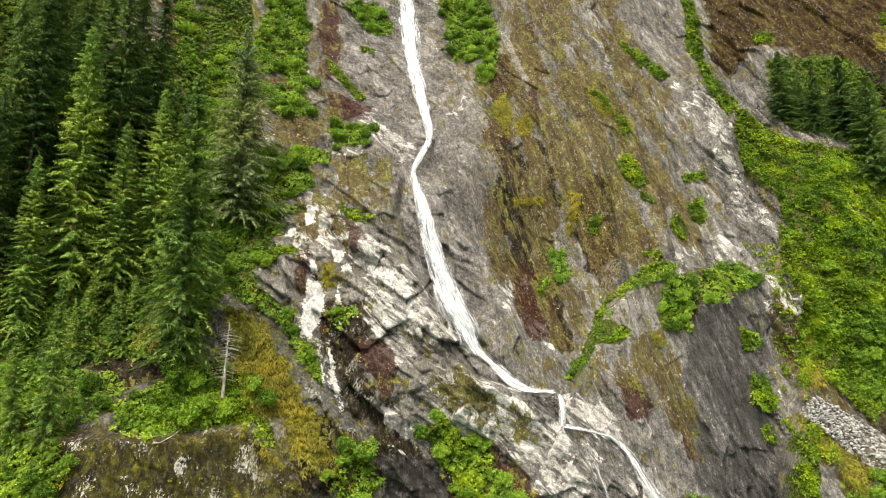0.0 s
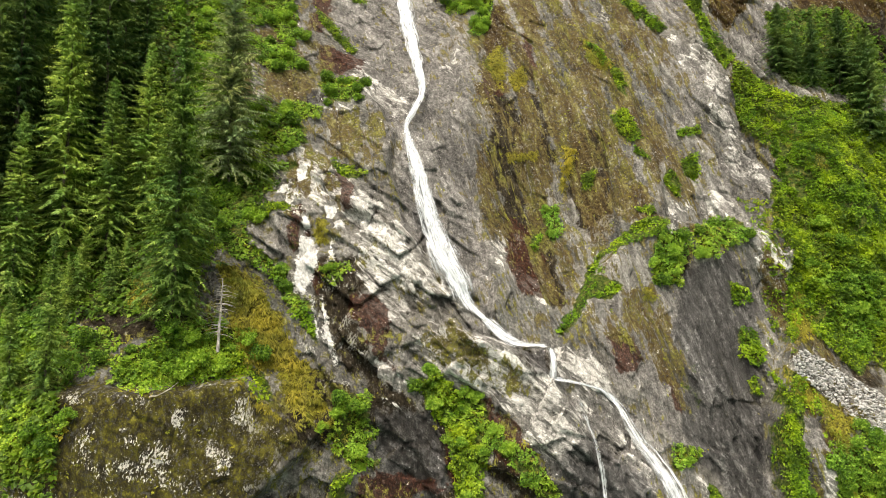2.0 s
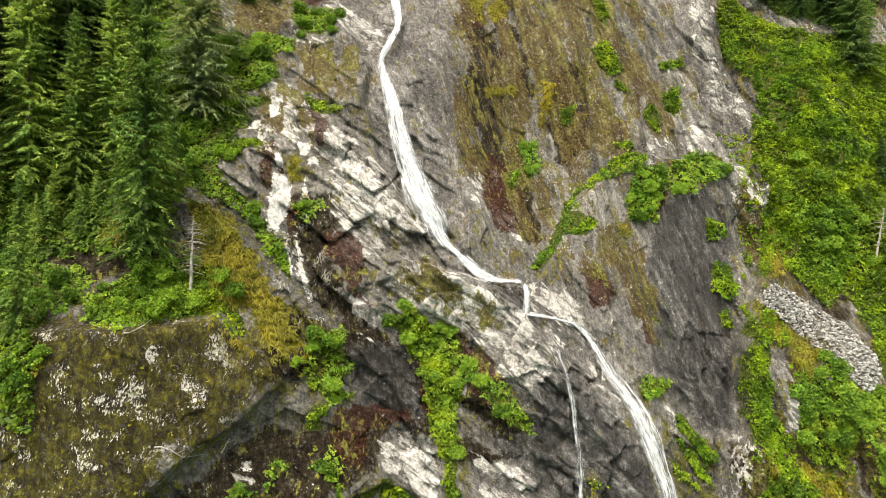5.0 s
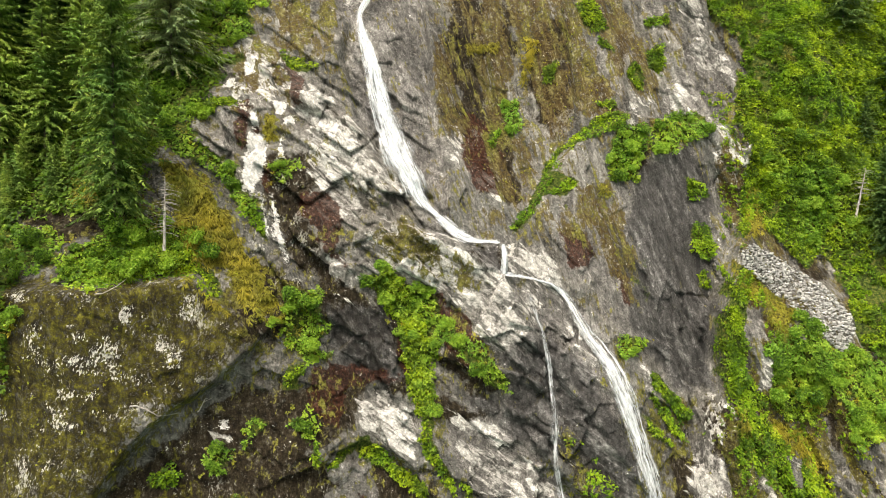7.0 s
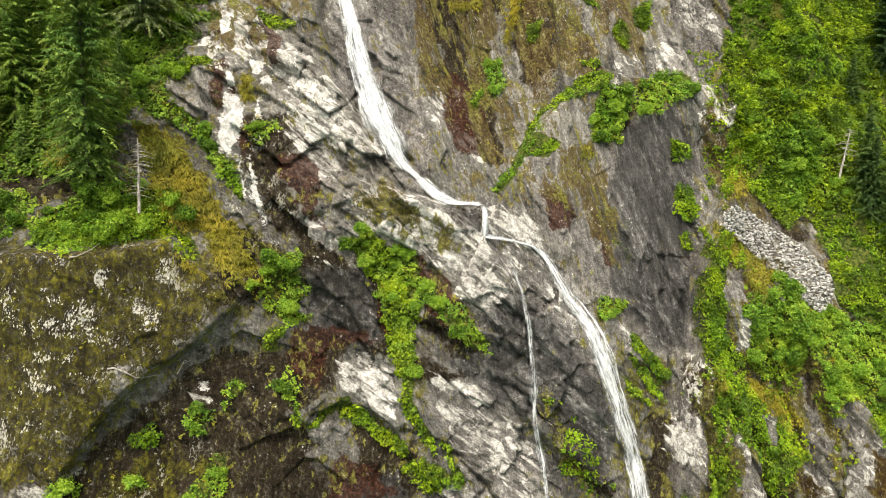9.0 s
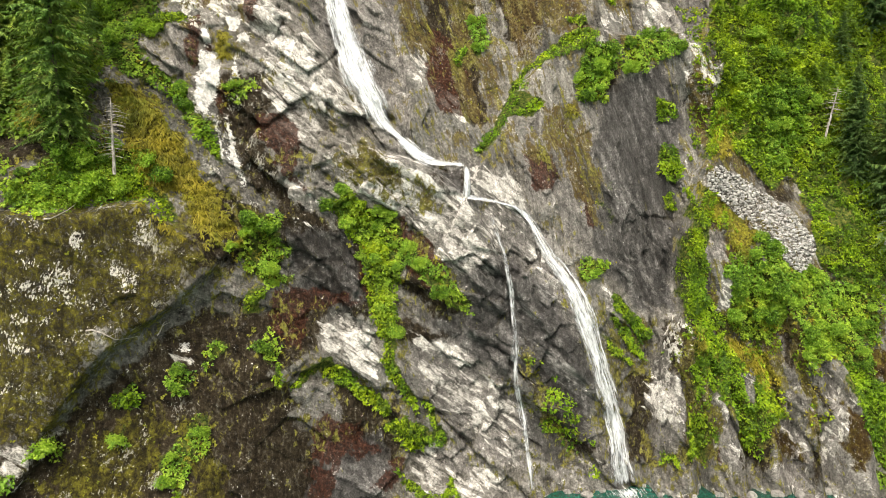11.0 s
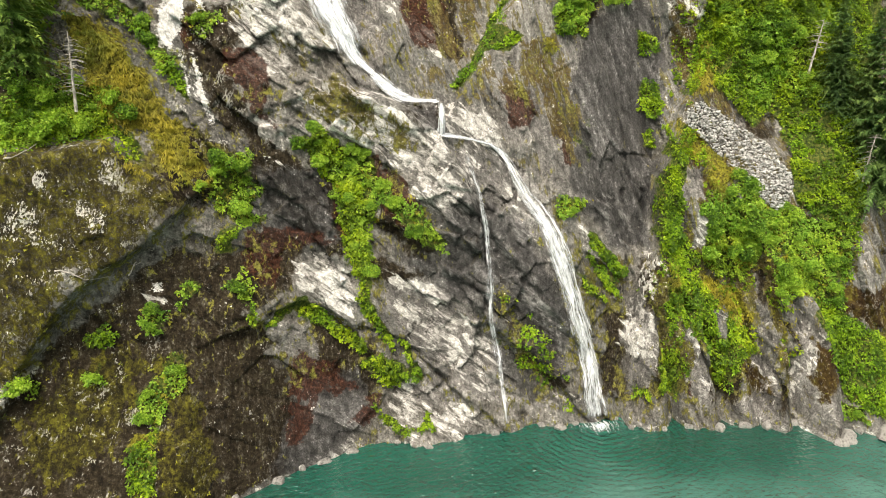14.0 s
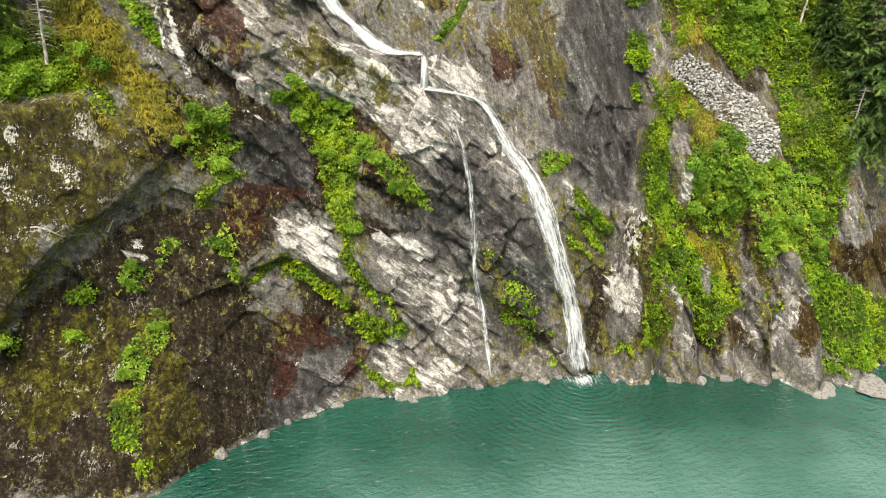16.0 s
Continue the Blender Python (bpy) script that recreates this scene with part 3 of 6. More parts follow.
patch("lichen", [(-26.4, 26.6), (-23.3, 28.2), (-22.9, 24.9), (-24.1, 24.5)])
patch("grass", [(-17.8, 31.6), (-15.8, 30.7), (-13.1, 28.6), (-12.3, 27.3), (-13.3, 28.0), (-15.3, 29.7)])
patch("shrub", [(-25.2, 30.5), (-25.2, 31.8), (-23.1, 33.6), (-21.4, 34.9), (-19.5, 35.1), (-16.9, 33.8), (-15.8, 32.9), (-16.6, 31.6), (-17.8, 31.5), (-19.5, 30.7), (-21.9, 30.4), (-23.2, 30.1)])
patch("fern", [(-25.3, 31.3), (-21.2, 34.4), (-16.9, 33.6), (-15.3, 31.4), (-14.1, 30.0), (-13.1, 28.5), (-13.9, 29.0), (-16.0, 30.9), (-19.4, 30.6), (-23.3, 30.1)])
patch("moss", [(-15.0, 35.8), (-11.7, 31.3), (-9.0, 28.7), (-10.0, 26.7), (-13.1, 28.1), (-16.9, 33.8)])
patch("brown", [(-12.2, 31.3), (-7.9, 29.7), (-8.0, 26.6), (-9.7, 23.8), (-11.4, 27.0)])
patch("moss", [(-12.4, 29.0), (-9.6, 27.9), (-7.8, 22.7), (-10.4, 22.1), (-11.4, 25.4)])
patch("brown", [(-30.9, 37.5), (-26.6, 37.1), (-21.5, 36.2), (-18.3, 34.8), (-21.1, 34.7), (-22.2, 33.4), (-25.2, 33.8), (-29.6, 35.0)])
patch("moss", [(-27.9, 40.0), (-22.5, 39.6), (-20.7, 36.6), (-24.8, 36.3)])
patch("grass", [(-27.3, 39.0), (-24.2, 38.8), (-23.9, 36.8), (-26.2, 36.9)])
patch("shrub", [(-38.6, 35.5), (-32.1, 35.2), (-27.2, 34.7), (-25.1, 33.4), (-26.4, 31.2), (-27.7, 31.2), (-30.5, 32.0), (-36.3, 30.4)])
patch("shrub", [(-35.7, 28.8), (-29.8, 29.1), (-26.3, 28.5), (-27.6, 26.1), (-28.8, 25.3), (-34.3, 25.0)])
patch("shrub", [(-25.8, 32.1), (-23.7, 33.4), (-21.1, 35.7), (-19.3, 35.2), (-15.4, 34.8), (-14.7, 32.8), (-17.7, 31.1), (-21.4, 30.4), (-24.4, 30.6)])
patch("grass", [(-19.5, 40.7), (-17.5, 39.9), (-15.4, 37.8), (-14.0, 35.8), (-10.7, 31.0), (-8.7, 27.0), (-11.1, 26.5), (-13.4, 30.9), (-16.1, 33.3), (-18.2, 35.7)])
patch("moss", [(-15.1, 35.8), (-10.8, 31.9), (-6.7, 28.5), (-8.7, 26.6), (-12.1, 27.9), (-15.2, 32.9)])
patch("lichen", [(-12.3, 35.8), (-6.5, 29.8), (-6.8, 26.1), (-10.6, 30.1)])
patch("brown", [(-13.1, 29.3), (-6.7, 28.1), (-6.6, 24.2), (-12.3, 25.2)])
patch("fern", [(-16.8, 42.6), (-14.6, 39.9), (-11.4, 35.8), (-10.3, 33.3), (-11.4, 34.3), (-13.5, 36.8), (-15.6, 39.8)])
patch("bare", [(31.4, 10.0), (32.9, 13.1), (35.0, 10.6), (34.4, 8.2), (32.9, 3.9), (31.6, 3.3), (31.2, 6.0)])
patch("slate", [(31.4, 10.0), (32.9, 13.1), (35.0, 10.6), (34.4, 8.2), (32.9, 3.9), (31.6, 3.3), (31.2, 6.0)])
patch("slate", [(34.7, 10.1), (36.8, 12.2), (37.7, 9.6), (40.3, 6.8), (40.1, 3.0), (35.7, 2.9), (36.9, 6.2), (35.6, 7.0)])
patch("bare", [(36.7, 11.9), (37.7, 9.6), (40.3, 6.8), (40.1, 3.0), (37.1, 3.1), (37.9, 6.9)])
patch("slate", [(42.5, 6.3), (44.4, 8.0), (46.5, 6.7), (46.9, 3.4), (47.3, 1.2), (45.6, 0.6), (41.7, 2.0)])
patch("bare", [(44.9, 6.6), (46.5, 6.7), (46.9, 3.4), (47.3, 1.2), (46.1, 2.1)])
patch("slate", [(48.8, 6.7), (50.1, 11.4), (51.2, 10.1), (51.4, 7.0), (54.2, 2.2), (51.9, 1.8), (49.6, 1.7), (49.1, 3.3)])
patch("bare", [(48.8, 6.7), (50.1, 11.4), (51.2, 10.1), (50.5, 6.7), (49.6, 1.7), (49.1, 3.3)])
# shade in the crevices between the ribs, painted as brown patches
patch("brown", [(47.4, 15.8), (48.6, 13.5), (48.6, 8.1), (46.9, 2.3), (48.4, 1.9), (48.6, 9.5), (48.8, 14.5)])
patch("brown", [(39.3, 4.1), (41.4, 2.2), (40.7, 1.8)])
patch("fern", [(34.0, 7.4), (36.6, 7.5), (37.4, 6.2), (36.9, 3.6), (36.8, 2.5), (34.2, 3.4)])
patch("fern", [(31.8, 5.2), (32.8, 4.8), (33.3, 3.2), (31.9, 2.9)])
patch("fern", [(35.9, 12.3), (36.6, 16.1), (39.4, 14.9), (41.8, 11.4), (44.9, 8.9), (46.0, 6.7), (43.2, 6.8), (42.3, 4.9), (42.0, 3.0), (41.1, 3.8), (40.4, 6.2), (38.6, 9.0), (37.5, 10.1)])
patch("fern", [(35.1, 25.9), (37.0, 30.7), (38.6, 30.0), (37.0, 26.2), (36.4, 20.5), (38.5, 18.0), (39.5, 16.3), (36.3, 16.4), (36.0, 18.1), (34.7, 17.7), (34.7, 22.3)])
patch("shrub", [(38.0, 22.8), (41.4, 24.1), (44.9, 20.7), (45.8, 18.3), (44.7, 16.0), (42.0, 17.9), (39.4, 19.2)])
patch("fern", [(50.5, 12.2), (52.0, 13.3), (54.4, 11.3), (58.8, 8.7), (64.5, 6.8), (64.2, 0.3), (56.4, 1.9), (54.3, 3.1), (53.8, 5.4), (51.3, 8.5), (50.7, 10.4)])
patch("shrub", [(45.6, 17.7), (50.4, 16.6), (51.0, 14.3), (47.6, 12.4), (46.8, 14.7)])
patch("turf", [(53.4, 13.4), (59.1, 15.5), (65.1, 15.5), (65.3, 10.0), (58.4, 9.7), (54.4, 11.1)])
patch("turf", [(54.0, 22.6), (55.8, 22.8), (54.8, 18.7), (54.3, 19.0)])
patch("turf", [(50.1, 9.4), (53.3, 6.6), (51.3, 3.4), (50.1, 3.4), (49.9, 6.1)])
patch("turf", [(43.0, 6.5), (45.9, 5.0), (46.4, 3.3), (44.1, 3.7)])
patch("rust", [(37.1, 8.0), (37.6, 6.9), (37.5, 3.8), (36.9, 4.2)])
patch("shrub", [(52.8, 2.5), (55.1, 2.9), (55.5, 1.2), (54.1, 0.8)])
patch("slate", [(39.8, 11.6), (41.5, 12.1), (40.9, 9.4), (40.4, 9.4)])
patch("pale", [(37.7, 22.3), (38.7, 22.0), (38.8, 19.9), (37.6, 20.2)])
patch("slate", [(44.7, 16.1), (45.9, 15.6), (46.5, 8.1), (45.7, 8.8)])
patch("brown", [(16.5, 15.8), (19.6, 13.2), (24.3, 7.3), (24.8, 4.2), (23.1, 4.4), (19.7, 8.2), (17.2, 12.2)])
patch("moss", [(17.2, 12.2), (21.3, 7.6), (24.4, 2.8), (23.0, 2.5), (19.8, 6.4), (17.2, 9.8)])
patch("moss", [(17.8, 11.5), (21.2, 6.6), (24.2, 2.6), (23.2, 2.7), (20.3, 5.8), (17.6, 9.8)])
patch("pale", [(17.7, 12.2), (19.0, 12.8), (20.4, 10.1), (18.8, 10.8)])
patch("pale", [(21.0, 4.4), (23.4, 4.0), (22.9, 2.9)])
patch("pale", [(6.5, 17.5), (12.2, 14.7), (15.7, 9.8), (21.0, 6.6), (22.1, 5.5), (18.6, 5.8), (16.3, 7.1), (11.6, 12.1), (7.1, 16.2)])
patch("pale", [(7.0, 14.2), (11.6, 12.1), (15.8, 7.1), (17.5, 3.8), (16.8, 2.9), (12.7, 6.7), (8.2, 10.8)])
patch("slate", [(6.6, 19.2), (16.0, 17.0), (17.3, 8.7), (18.5, 2.9), (10.4, 4.4), (6.5, 12.7)])
patch("pale", [(-3.2, 17.2), (-1.8, 18.7), (0.7, 19.4), (2.6, 17.2), (3.9, 12.8), (1.7, 14.0), (-0.3, 14.6), (-2.0, 16.0)])
patch("pale", [(5.8, 4.3), (8.1, 5.8), (11.1, 3.3), (15.7, 1.9), (16.2, 0.7), (11.4, 0.6), (8.1, 0.7), (6.3, 1.6)])
patch("slate", [(-4.0, 13.9), (-1.6, 13.7), (1.6, 10.5), (1.6, 8.8), (-2.5, 9.8), (-4.4, 12.0)])
patch("rust", [(-2.6, 10.0), (1.6, 8.9), (2.7, 6.2), (-1.6, 6.4), (-0.5, 4.0), (-2.0, 1.7), (-3.1, 5.1), (-2.8, 7.6)])
patch("rust", [(3.7, 4.1), (5.4, 4.5), (3.8, 2.1), (2.5, 2.6)])
patch("slate", [(-2.5, 6.9), (3.7, 7.7), (4.2, 2.2), (-0.6, -0.8), (-4.3, 0.5)])
patch("wet", [(-2.5, 6.9), (3.7, 7.7), (4.2, 2.2), (-0.6, -0.8), (-4.3, 0.5)])
patch("brown", [(-0.5, 13.1), (3.8, 10.8), (5.9, 8.3), (3.7, 4.0), (-0.6, 8.8)])
patch("pale", [(1.9, 0.9), (3.8, 3.6), (3.5, 2.1), (2.7, 0.3)])
patch("fern", [(-4.9, 13.5), (-3.2, 15.0), (-1.3, 15.6), (0.1, 13.6), (2.1, 11.5), (4.2, 10.8), (3.8, 9.0), (1.5, 10.4), (-0.6, 12.6), (-2.5, 14.2), (-4.3, 13.2)])
patch("fern", [(3.6, 8.2), (6.0, 9.2), (8.3, 7.3), (9.4, 7.8), (9.7, 5.9), (8.1, 5.9), (6.4, 4.9), (4.2, 7.4)])
patch("fern", [(4.9, 3.9), (6.4, 2.3), (9.2, 1.4), (10.4, 2.9), (11.0, 1.1), (8.1, 1.0), (5.9, 1.5)])
patch("fern", [(3.5, 18.6), (4.8, 17.5), (4.8, 14.5), (6.1, 11.6), (7.2, 9.3), (5.4, 11.1), (3.8, 13.9)])
patch("fern", [(7.1, 10.5), (8.2, 9.8), (9.6, 6.6), (9.0, 6.5)])
patch("fern", [(27.1, 18.1), (28.6, 16.1), (31.3, 13.3), (31.1, 12.4), (28.6, 14.6), (26.8, 17.3)])
patch("brown", [(-25.3, 10.5), (-23.1, 12.3), (-19.7, 15.4), (-14.0, 19.8), (-12.1, 20.7), (-7.9, 19.1), (-4.3, 12.0), (-2.5, 6.4), (-3.4, 0.4), (-8.5, -0.4), (-24.8, 4.4)])
patch("lichen", [(-25.3, 11.3), (-19.7, 14.5), (-14.2, 16.8), (-12.2, 11.8), (-11.9, 2.2), (-24.8, 4.4)])
patch("fern", [(-17.9, 15.1), (-16.7, 15.9), (-15.6, 15.2), (-15.8, 14.2), (-17.6, 14.3)])
patch("shrub", [(-14.1, 15.9), (-13.4, 16.6), (-12.2, 16.1), (-12.7, 14.2), (-13.4, 14.3)])
patch("shrub", [(-18.0, 12.2), (-16.7, 12.7), (-16.4, 11.4), (-17.4, 11.4)])
patch("shrub", [(-14.1, 9.7), (-13.1, 11.0), (-12.2, 11.4), (-12.1, 13.0), (-11.1, 11.6), (-10.6, 10.6), (-11.4, 9.2), (-12.2, 8.1), (-12.5, 7.3), (-14.1, 8.7)])
patch("fern", [(-14.3, 6.8), (-12.5, 7.5), (-12.0, 5.1), (-11.9, 3.3), (-12.8, 3.5), (-13.9, 4.4)])
patch("shrub", [(-21.8, 12.4), (-20.7, 12.9), (-20.0, 12.0), (-20.4, 11.1)])
patch("shrub", [(-23.8, 11.8), (-22.4, 11.6), (-22.3, 10.6), (-23.8, 10.7)])
patch("shrub", [(-11.8, 17.4), (-10.7, 18.7), (-9.9, 17.9), (-10.2, 16.9), (-11.3, 16.3)])
patch("shrub", [(-8.0, 17.5), (-6.8, 17.8), (-6.5, 18.9), (-5.7, 17.9), (-5.9, 16.0), (-6.6, 16.2)])
patch("fern", [(-6.0, 15.7), (-5.3, 15.9), (-5.0, 14.7), (-5.8, 14.5)])
patch("fern", [(-12.0, 3.1), (-10.9, 2.5), (-11.3, 1.2), (-12.1, 1.9)])
patch("moss", [(-20.0, 10.9), (-16.2, 10.3), (-16.2, 7.0), (-19.5, 8.2)])
patch("moss", [(-12.1, 7.4), (-9.9, 5.5), (-8.4, 0.3), (-11.9, 1.4)])
patch("moss", [(-16.4, 13.9), (-13.0, 11.9), (-14.3, 9.6), (-16.1, 10.5)])
patch("grass", [(-14.1, 7.6), (-12.2, 7.2), (-12.1, 4.8), (-13.7, 5.0)])
patch("slate", [(-6.2, 8.2), (-3.4, 7.1), (-2.4, 2.3), (-3.4, 0.3), (-6.0, -0.2), (-7.4, 3.5)])
patch("pale", [(-23.8, 12.4), (-21.9, 13.9), (-20.9, 14.0), (-21.7, 11.9), (-22.7, 10.9)])
patch("pale", [(-14.2, 18.8), (-12.3, 18.5), (-12.1, 16.4), (-13.9, 16.7)])
patch("white", [(-13.2, 18.7), (-12.5, 18.6), (-12.4, 18.0), (-13.0, 18.0)])
patch("pale", [(-7.7, -0.9), (-3.4, 0.0), (-0.6, 0.6), (2.1, 0.5), (2.1, 0.1), (-2.4, -0.9), (-6.4, -1.0)])
patch("slate", [(3.7, 9.7), (6.5, 8.2), (12.7, 4.1), (15.5, 1.8), (11.5, 3.3), (6.4, 5.5)])
patch("wet", [(24.3, 32.3), (28.4, 41.6), (34.3, 43.5), (36.7, 39.2), (35.8, 30.4), (34.0, 17.4), (30.0, 18.0), (25.0, 24.8)])
patch("slate", [(24.3, 32.3), (28.4, 41.6), (34.3, 43.5), (36.7, 39.2), (35.8, 30.4), (34.0, 17.4), (30.0, 18.0), (25.0, 24.8)])
patch("wet", [(11.1, 22.4), (14.4, 25.2), (20.2, 21.0), (25.1, 11.7), (25.0, 4.8), (22.0, 6.1), (17.8, 12.3), (12.8, 16.7)])
patch("wet", [(6.6, 19.6), (12.8, 17.6), (16.7, 16.0), (17.2, 12.3), (11.6, 14.7)])
patch("wet", [(16.2, 9.0), (20.3, 7.2), (24.3, 2.7), (21.9, 2.0), (18.5, 4.5)])
patch("wet", [(-5.7, 27.5), (-0.2, 26.9), (1.8, 20.5), (-0.3, 19.6), (-4.8, 21.1)])
patch("brown", [(3.8, 19.1), (7.2, 18.5), (10.5, 16.7), (7.1, 15.8), (4.4, 17.1)])
patch("brown", [(5.6, 25.1), (8.9, 23.5), (12.2, 19.0), (9.4, 18.9), (6.1, 21.2)])
patch("brown", [(7.2, 64.5), (10.8, 62.3), (10.8, 47.8), (8.0, 47.5), (6.1, 53.7)])
patch("brown", [(17.8, 60.7), (21.1, 56.8), (20.6, 47.1), (17.5, 46.5), (15.8, 50.8)])
patch("slate", [(13.0, 62.3), (15.1, 61.6), (15.3, 54.5), (13.6, 55.2)])
patch("slate", [(4.8, 55.8), (8.2, 54.0), (8.8, 50.5), (6.0, 48.7)])
patch("fern", [(40.6, 45.2), (45.7, 41.8), (49.0, 36.7), (49.0, 31.6), (46.2, 30.1), (44.5, 32.2), (41.8, 34.7)])
patch("shrub", [(42.6, 44.4), (45.1, 42.5), (44.3, 39.2), (42.4, 40.5)])
patch("shrub", [(45.8, 38.0), (49.0, 36.0), (48.7, 32.2), (46.1, 32.8)])
patch("turf", [(41.9, 38.9), (45.8, 37.3), (47.1, 32.8), (43.2, 33.8)])
patch("brown", [(45.3, 32.2), (47.9, 31.6), (48.2, 29.2), (45.6, 29.9)])
patch("grass", [(39.6, 39.2), (41.9, 39.2), (41.8, 34.7), (38.9, 33.6)])
patch("moss", [(37.5, 49.2), (42.9, 49.3), (45.7, 41.2), (49.0, 30.3), (37.6, 32.3), (36.1, 34.7)])
patch("fern", [(40.5, 53.4), (43.0, 52.1), (42.3, 43.8), (39.5, 44.2)])
patch("grass", [(45.3, 57.6), (47.3, 56.8), (46.3, 53.9), (45.0, 54.7)])
patch("grass", [(43.8, 60.2), (45.6, 59.3), (44.4, 57.0), (43.5, 57.9)])
patch("wet", [(-3.0, 48.3), (-0.0, 46.7), (0.7, 43.6), (-1.3, 44.0)])
patch("moss", [(16.6, 14.7), (18.7, 12.2), (21.4, 9.1), (21.0, 8.7), (18.4, 10.7), (16.6, 13.1)])
patch("fern", [(25.0, 16.8), (27.1, 14.7), (29.7, 12.3), (29.0, 12.1), (26.3, 14.4)])
patch("moss", [(30.6, 10.6), (35.1, 12.6), (42.2, 9.1), (50.1, 9.4), (51.0, 2.6), (30.5, 2.1)])
patch("brown", [(33.1, 15.2), (35.3, 18.2), (35.9, 13.5), (33.7, 11.7), (32.9, 12.8)])
patch("brown", [(29.7, 10.6), (31.9, 10.1), (31.1, 2.1), (29.1, 2.4)])
patch("brown", [(41.3, 4.3), (43.2, 6.7), (42.3, 2.3), (41.0, 2.1)])
patch("brown", [(34.0, 9.7), (35.5, 9.9), (34.6, 3.3), (33.3, 3.5)])
patch("bare", [(37.4, 32.4), (39.8, 32.9), (43.2, 30.8), (47.1, 28.9), (49.2, 24.8), (47.0, 22.0), (45.2, 23.1), (43.4, 25.0), (41.4, 27.2), (39.1, 29.4), (37.1, 30.9)])
patch("white", [(-10.8, 37.9), (-10.0, 35.7), (-8.7, 31.3), (-9.0, 31.3), (-10.1, 34.2)])
patch("white", [(-11.6, 37.8), (-10.9, 35.7), (-10.4, 33.7), (-10.9, 34.2)])
patch("white", [(-10.3, 43.1), (-9.6, 40.2), (-9.7, 39.0), (-10.3, 41.3)])
patch("white", [(-11.4, 47.4), (-10.5, 47.1), (-10.5, 45.7), (-11.2, 46.0)])
patch("pale", [(31.3, 10.1), (32.9, 13.1), (34.0, 11.1), (34.1, 8.9), (33.1, 7.2), (31.8, 6.6), (31.2, 7.2)])
patch("pale", [(49.1, 6.7), (49.9, 11.5), (50.6, 10.2), (49.9, 6.7), (49.5, 1.9), (49.0, 3.6)])
patch("pale", [(36.9, 11.7), (37.7, 9.8), (37.6, 7.3), (37.4, 5.0), (37.5, 9.1)])
patch("pale", [(44.4, 7.6), (46.3, 6.3), (46.9, 3.2), (46.3, 3.4), (45.6, 5.0)])
patch("sparse", [(16.5, 15.9), (19.7, 13.0), (24.6, 6.8), (25.6, 1.4), (23.5, 1.3), (20.0, 5.9), (17.1, 9.1)])
patch("pale", [(20.6, 6.5), (24.3, 3.3), (24.9, 1.5), (22.5, 2.7)])
patch("pale", [(18.8, 16.5), (21.3, 15.5), (23.5, 11.8), (22.2, 11.0)])
patch("shrub", [(-24.2, 71.1), (-18.7, 69.4), (-15.6, 66.2), (-19.2, 64.6), (-22.9, 66.9)])
patch("shrub", [(-29.2, 66.5), (-24.4, 65.4), (-23.0, 61.4), (-27.6, 61.4)])
patch("pale", [(13.0, 32.9), (17.6, 31.9), (18.1, 28.5), (14.6, 29.5)])
patch("pale", [(17.4, 27.8), (20.5, 25.6), (20.8, 21.3), (19.4, 23.2)])
patch("pale", [(30.8, 22.7), (32.1, 22.6), (33.0, 18.7), (32.2, 18.6)])
patch("pale", [(28.7, 24.6), (29.7, 24.2), (29.6, 19.3), (28.6, 19.8)])
patch("pale", [(33.4, 17.3), (34.8, 16.6), (34.6, 12.7), (32.9, 12.3), (32.9, 14.5)])
patch("pale", [(25.9, 20.9), (27.2, 20.2), (28.0, 17.9), (26.7, 18.1)])
patch("bare", [(37.0, 26.4), (38.9, 26.1), (38.5, 23.4), (36.9, 23.4)])
patch("bare", [(37.6, 22.1), (39.0, 21.8), (38.8, 18.3), (37.9, 18.2)])
patch("pale", [(37.8, 21.1), (38.8, 21.1), (38.8, 18.3), (38.0, 18.2)])
patch("bare", [(40.3, 11.7), (42.0, 11.8), (41.9, 8.6), (40.9, 8.8)])
patch("grass", [(38.9, 15.8), (42.6, 14.2), (44.8, 10.8), (43.0, 10.3), (40.3, 12.8)])
patch("grass", [(35.3, 17.0), (36.3, 17.1), (36.9, 12.3), (35.9, 13.0)])
patch("bare", [(44.8, 15.5), (46.0, 15.5), (47.7, 8.5), (46.3, 8.5)])
patch("grass", [(22.9, 39.0), (24.1, 38.7), (24.0, 38.1), (22.9, 38.2)])
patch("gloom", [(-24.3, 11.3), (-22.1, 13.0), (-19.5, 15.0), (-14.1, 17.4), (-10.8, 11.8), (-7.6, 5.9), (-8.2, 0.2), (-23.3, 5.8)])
patch("moss", [(-20.7, 10.0), (-18.3, 13.2), (-14.6, 14.2), (-13.5, 9.9), (-16.2, 6.7), (-19.3, 5.9)])
patch("moss", [(-12.0, 12.1), (-9.7, 9.1), (-7.9, 4.3), (-8.6, 0.8), (-10.9, 2.6)])
patch("floor", [(-33.3, 84.1), (-27.9, 86.7), (-24.2, 71.6), (-22.8, 60.6), (-26.6, 59.8), (-30.4, 68.9)])
patch("shrub", [(-30.3, 72.7), (-27.9, 76.4), (-24.9, 69.9), (-27.2, 66.8)])
patch("moss", [(-16.7, 53.3), (-14.0, 55.1), (-10.4, 51.6), (-10.6, 47.5), (-14.8, 47.0)])
patch("rust", [(-11.1, 52.2), (-8.5, 50.3), (-8.6, 47.3), (-10.2, 47.4)])
patch("grass", [(15.5, 56.8), (16.8, 56.7), (16.3, 53.0), (15.4, 53.1)])
patch("grass", [(8.6, 55.5), (12.6, 56.3), (12.6, 55.3), (8.9, 54.5)])
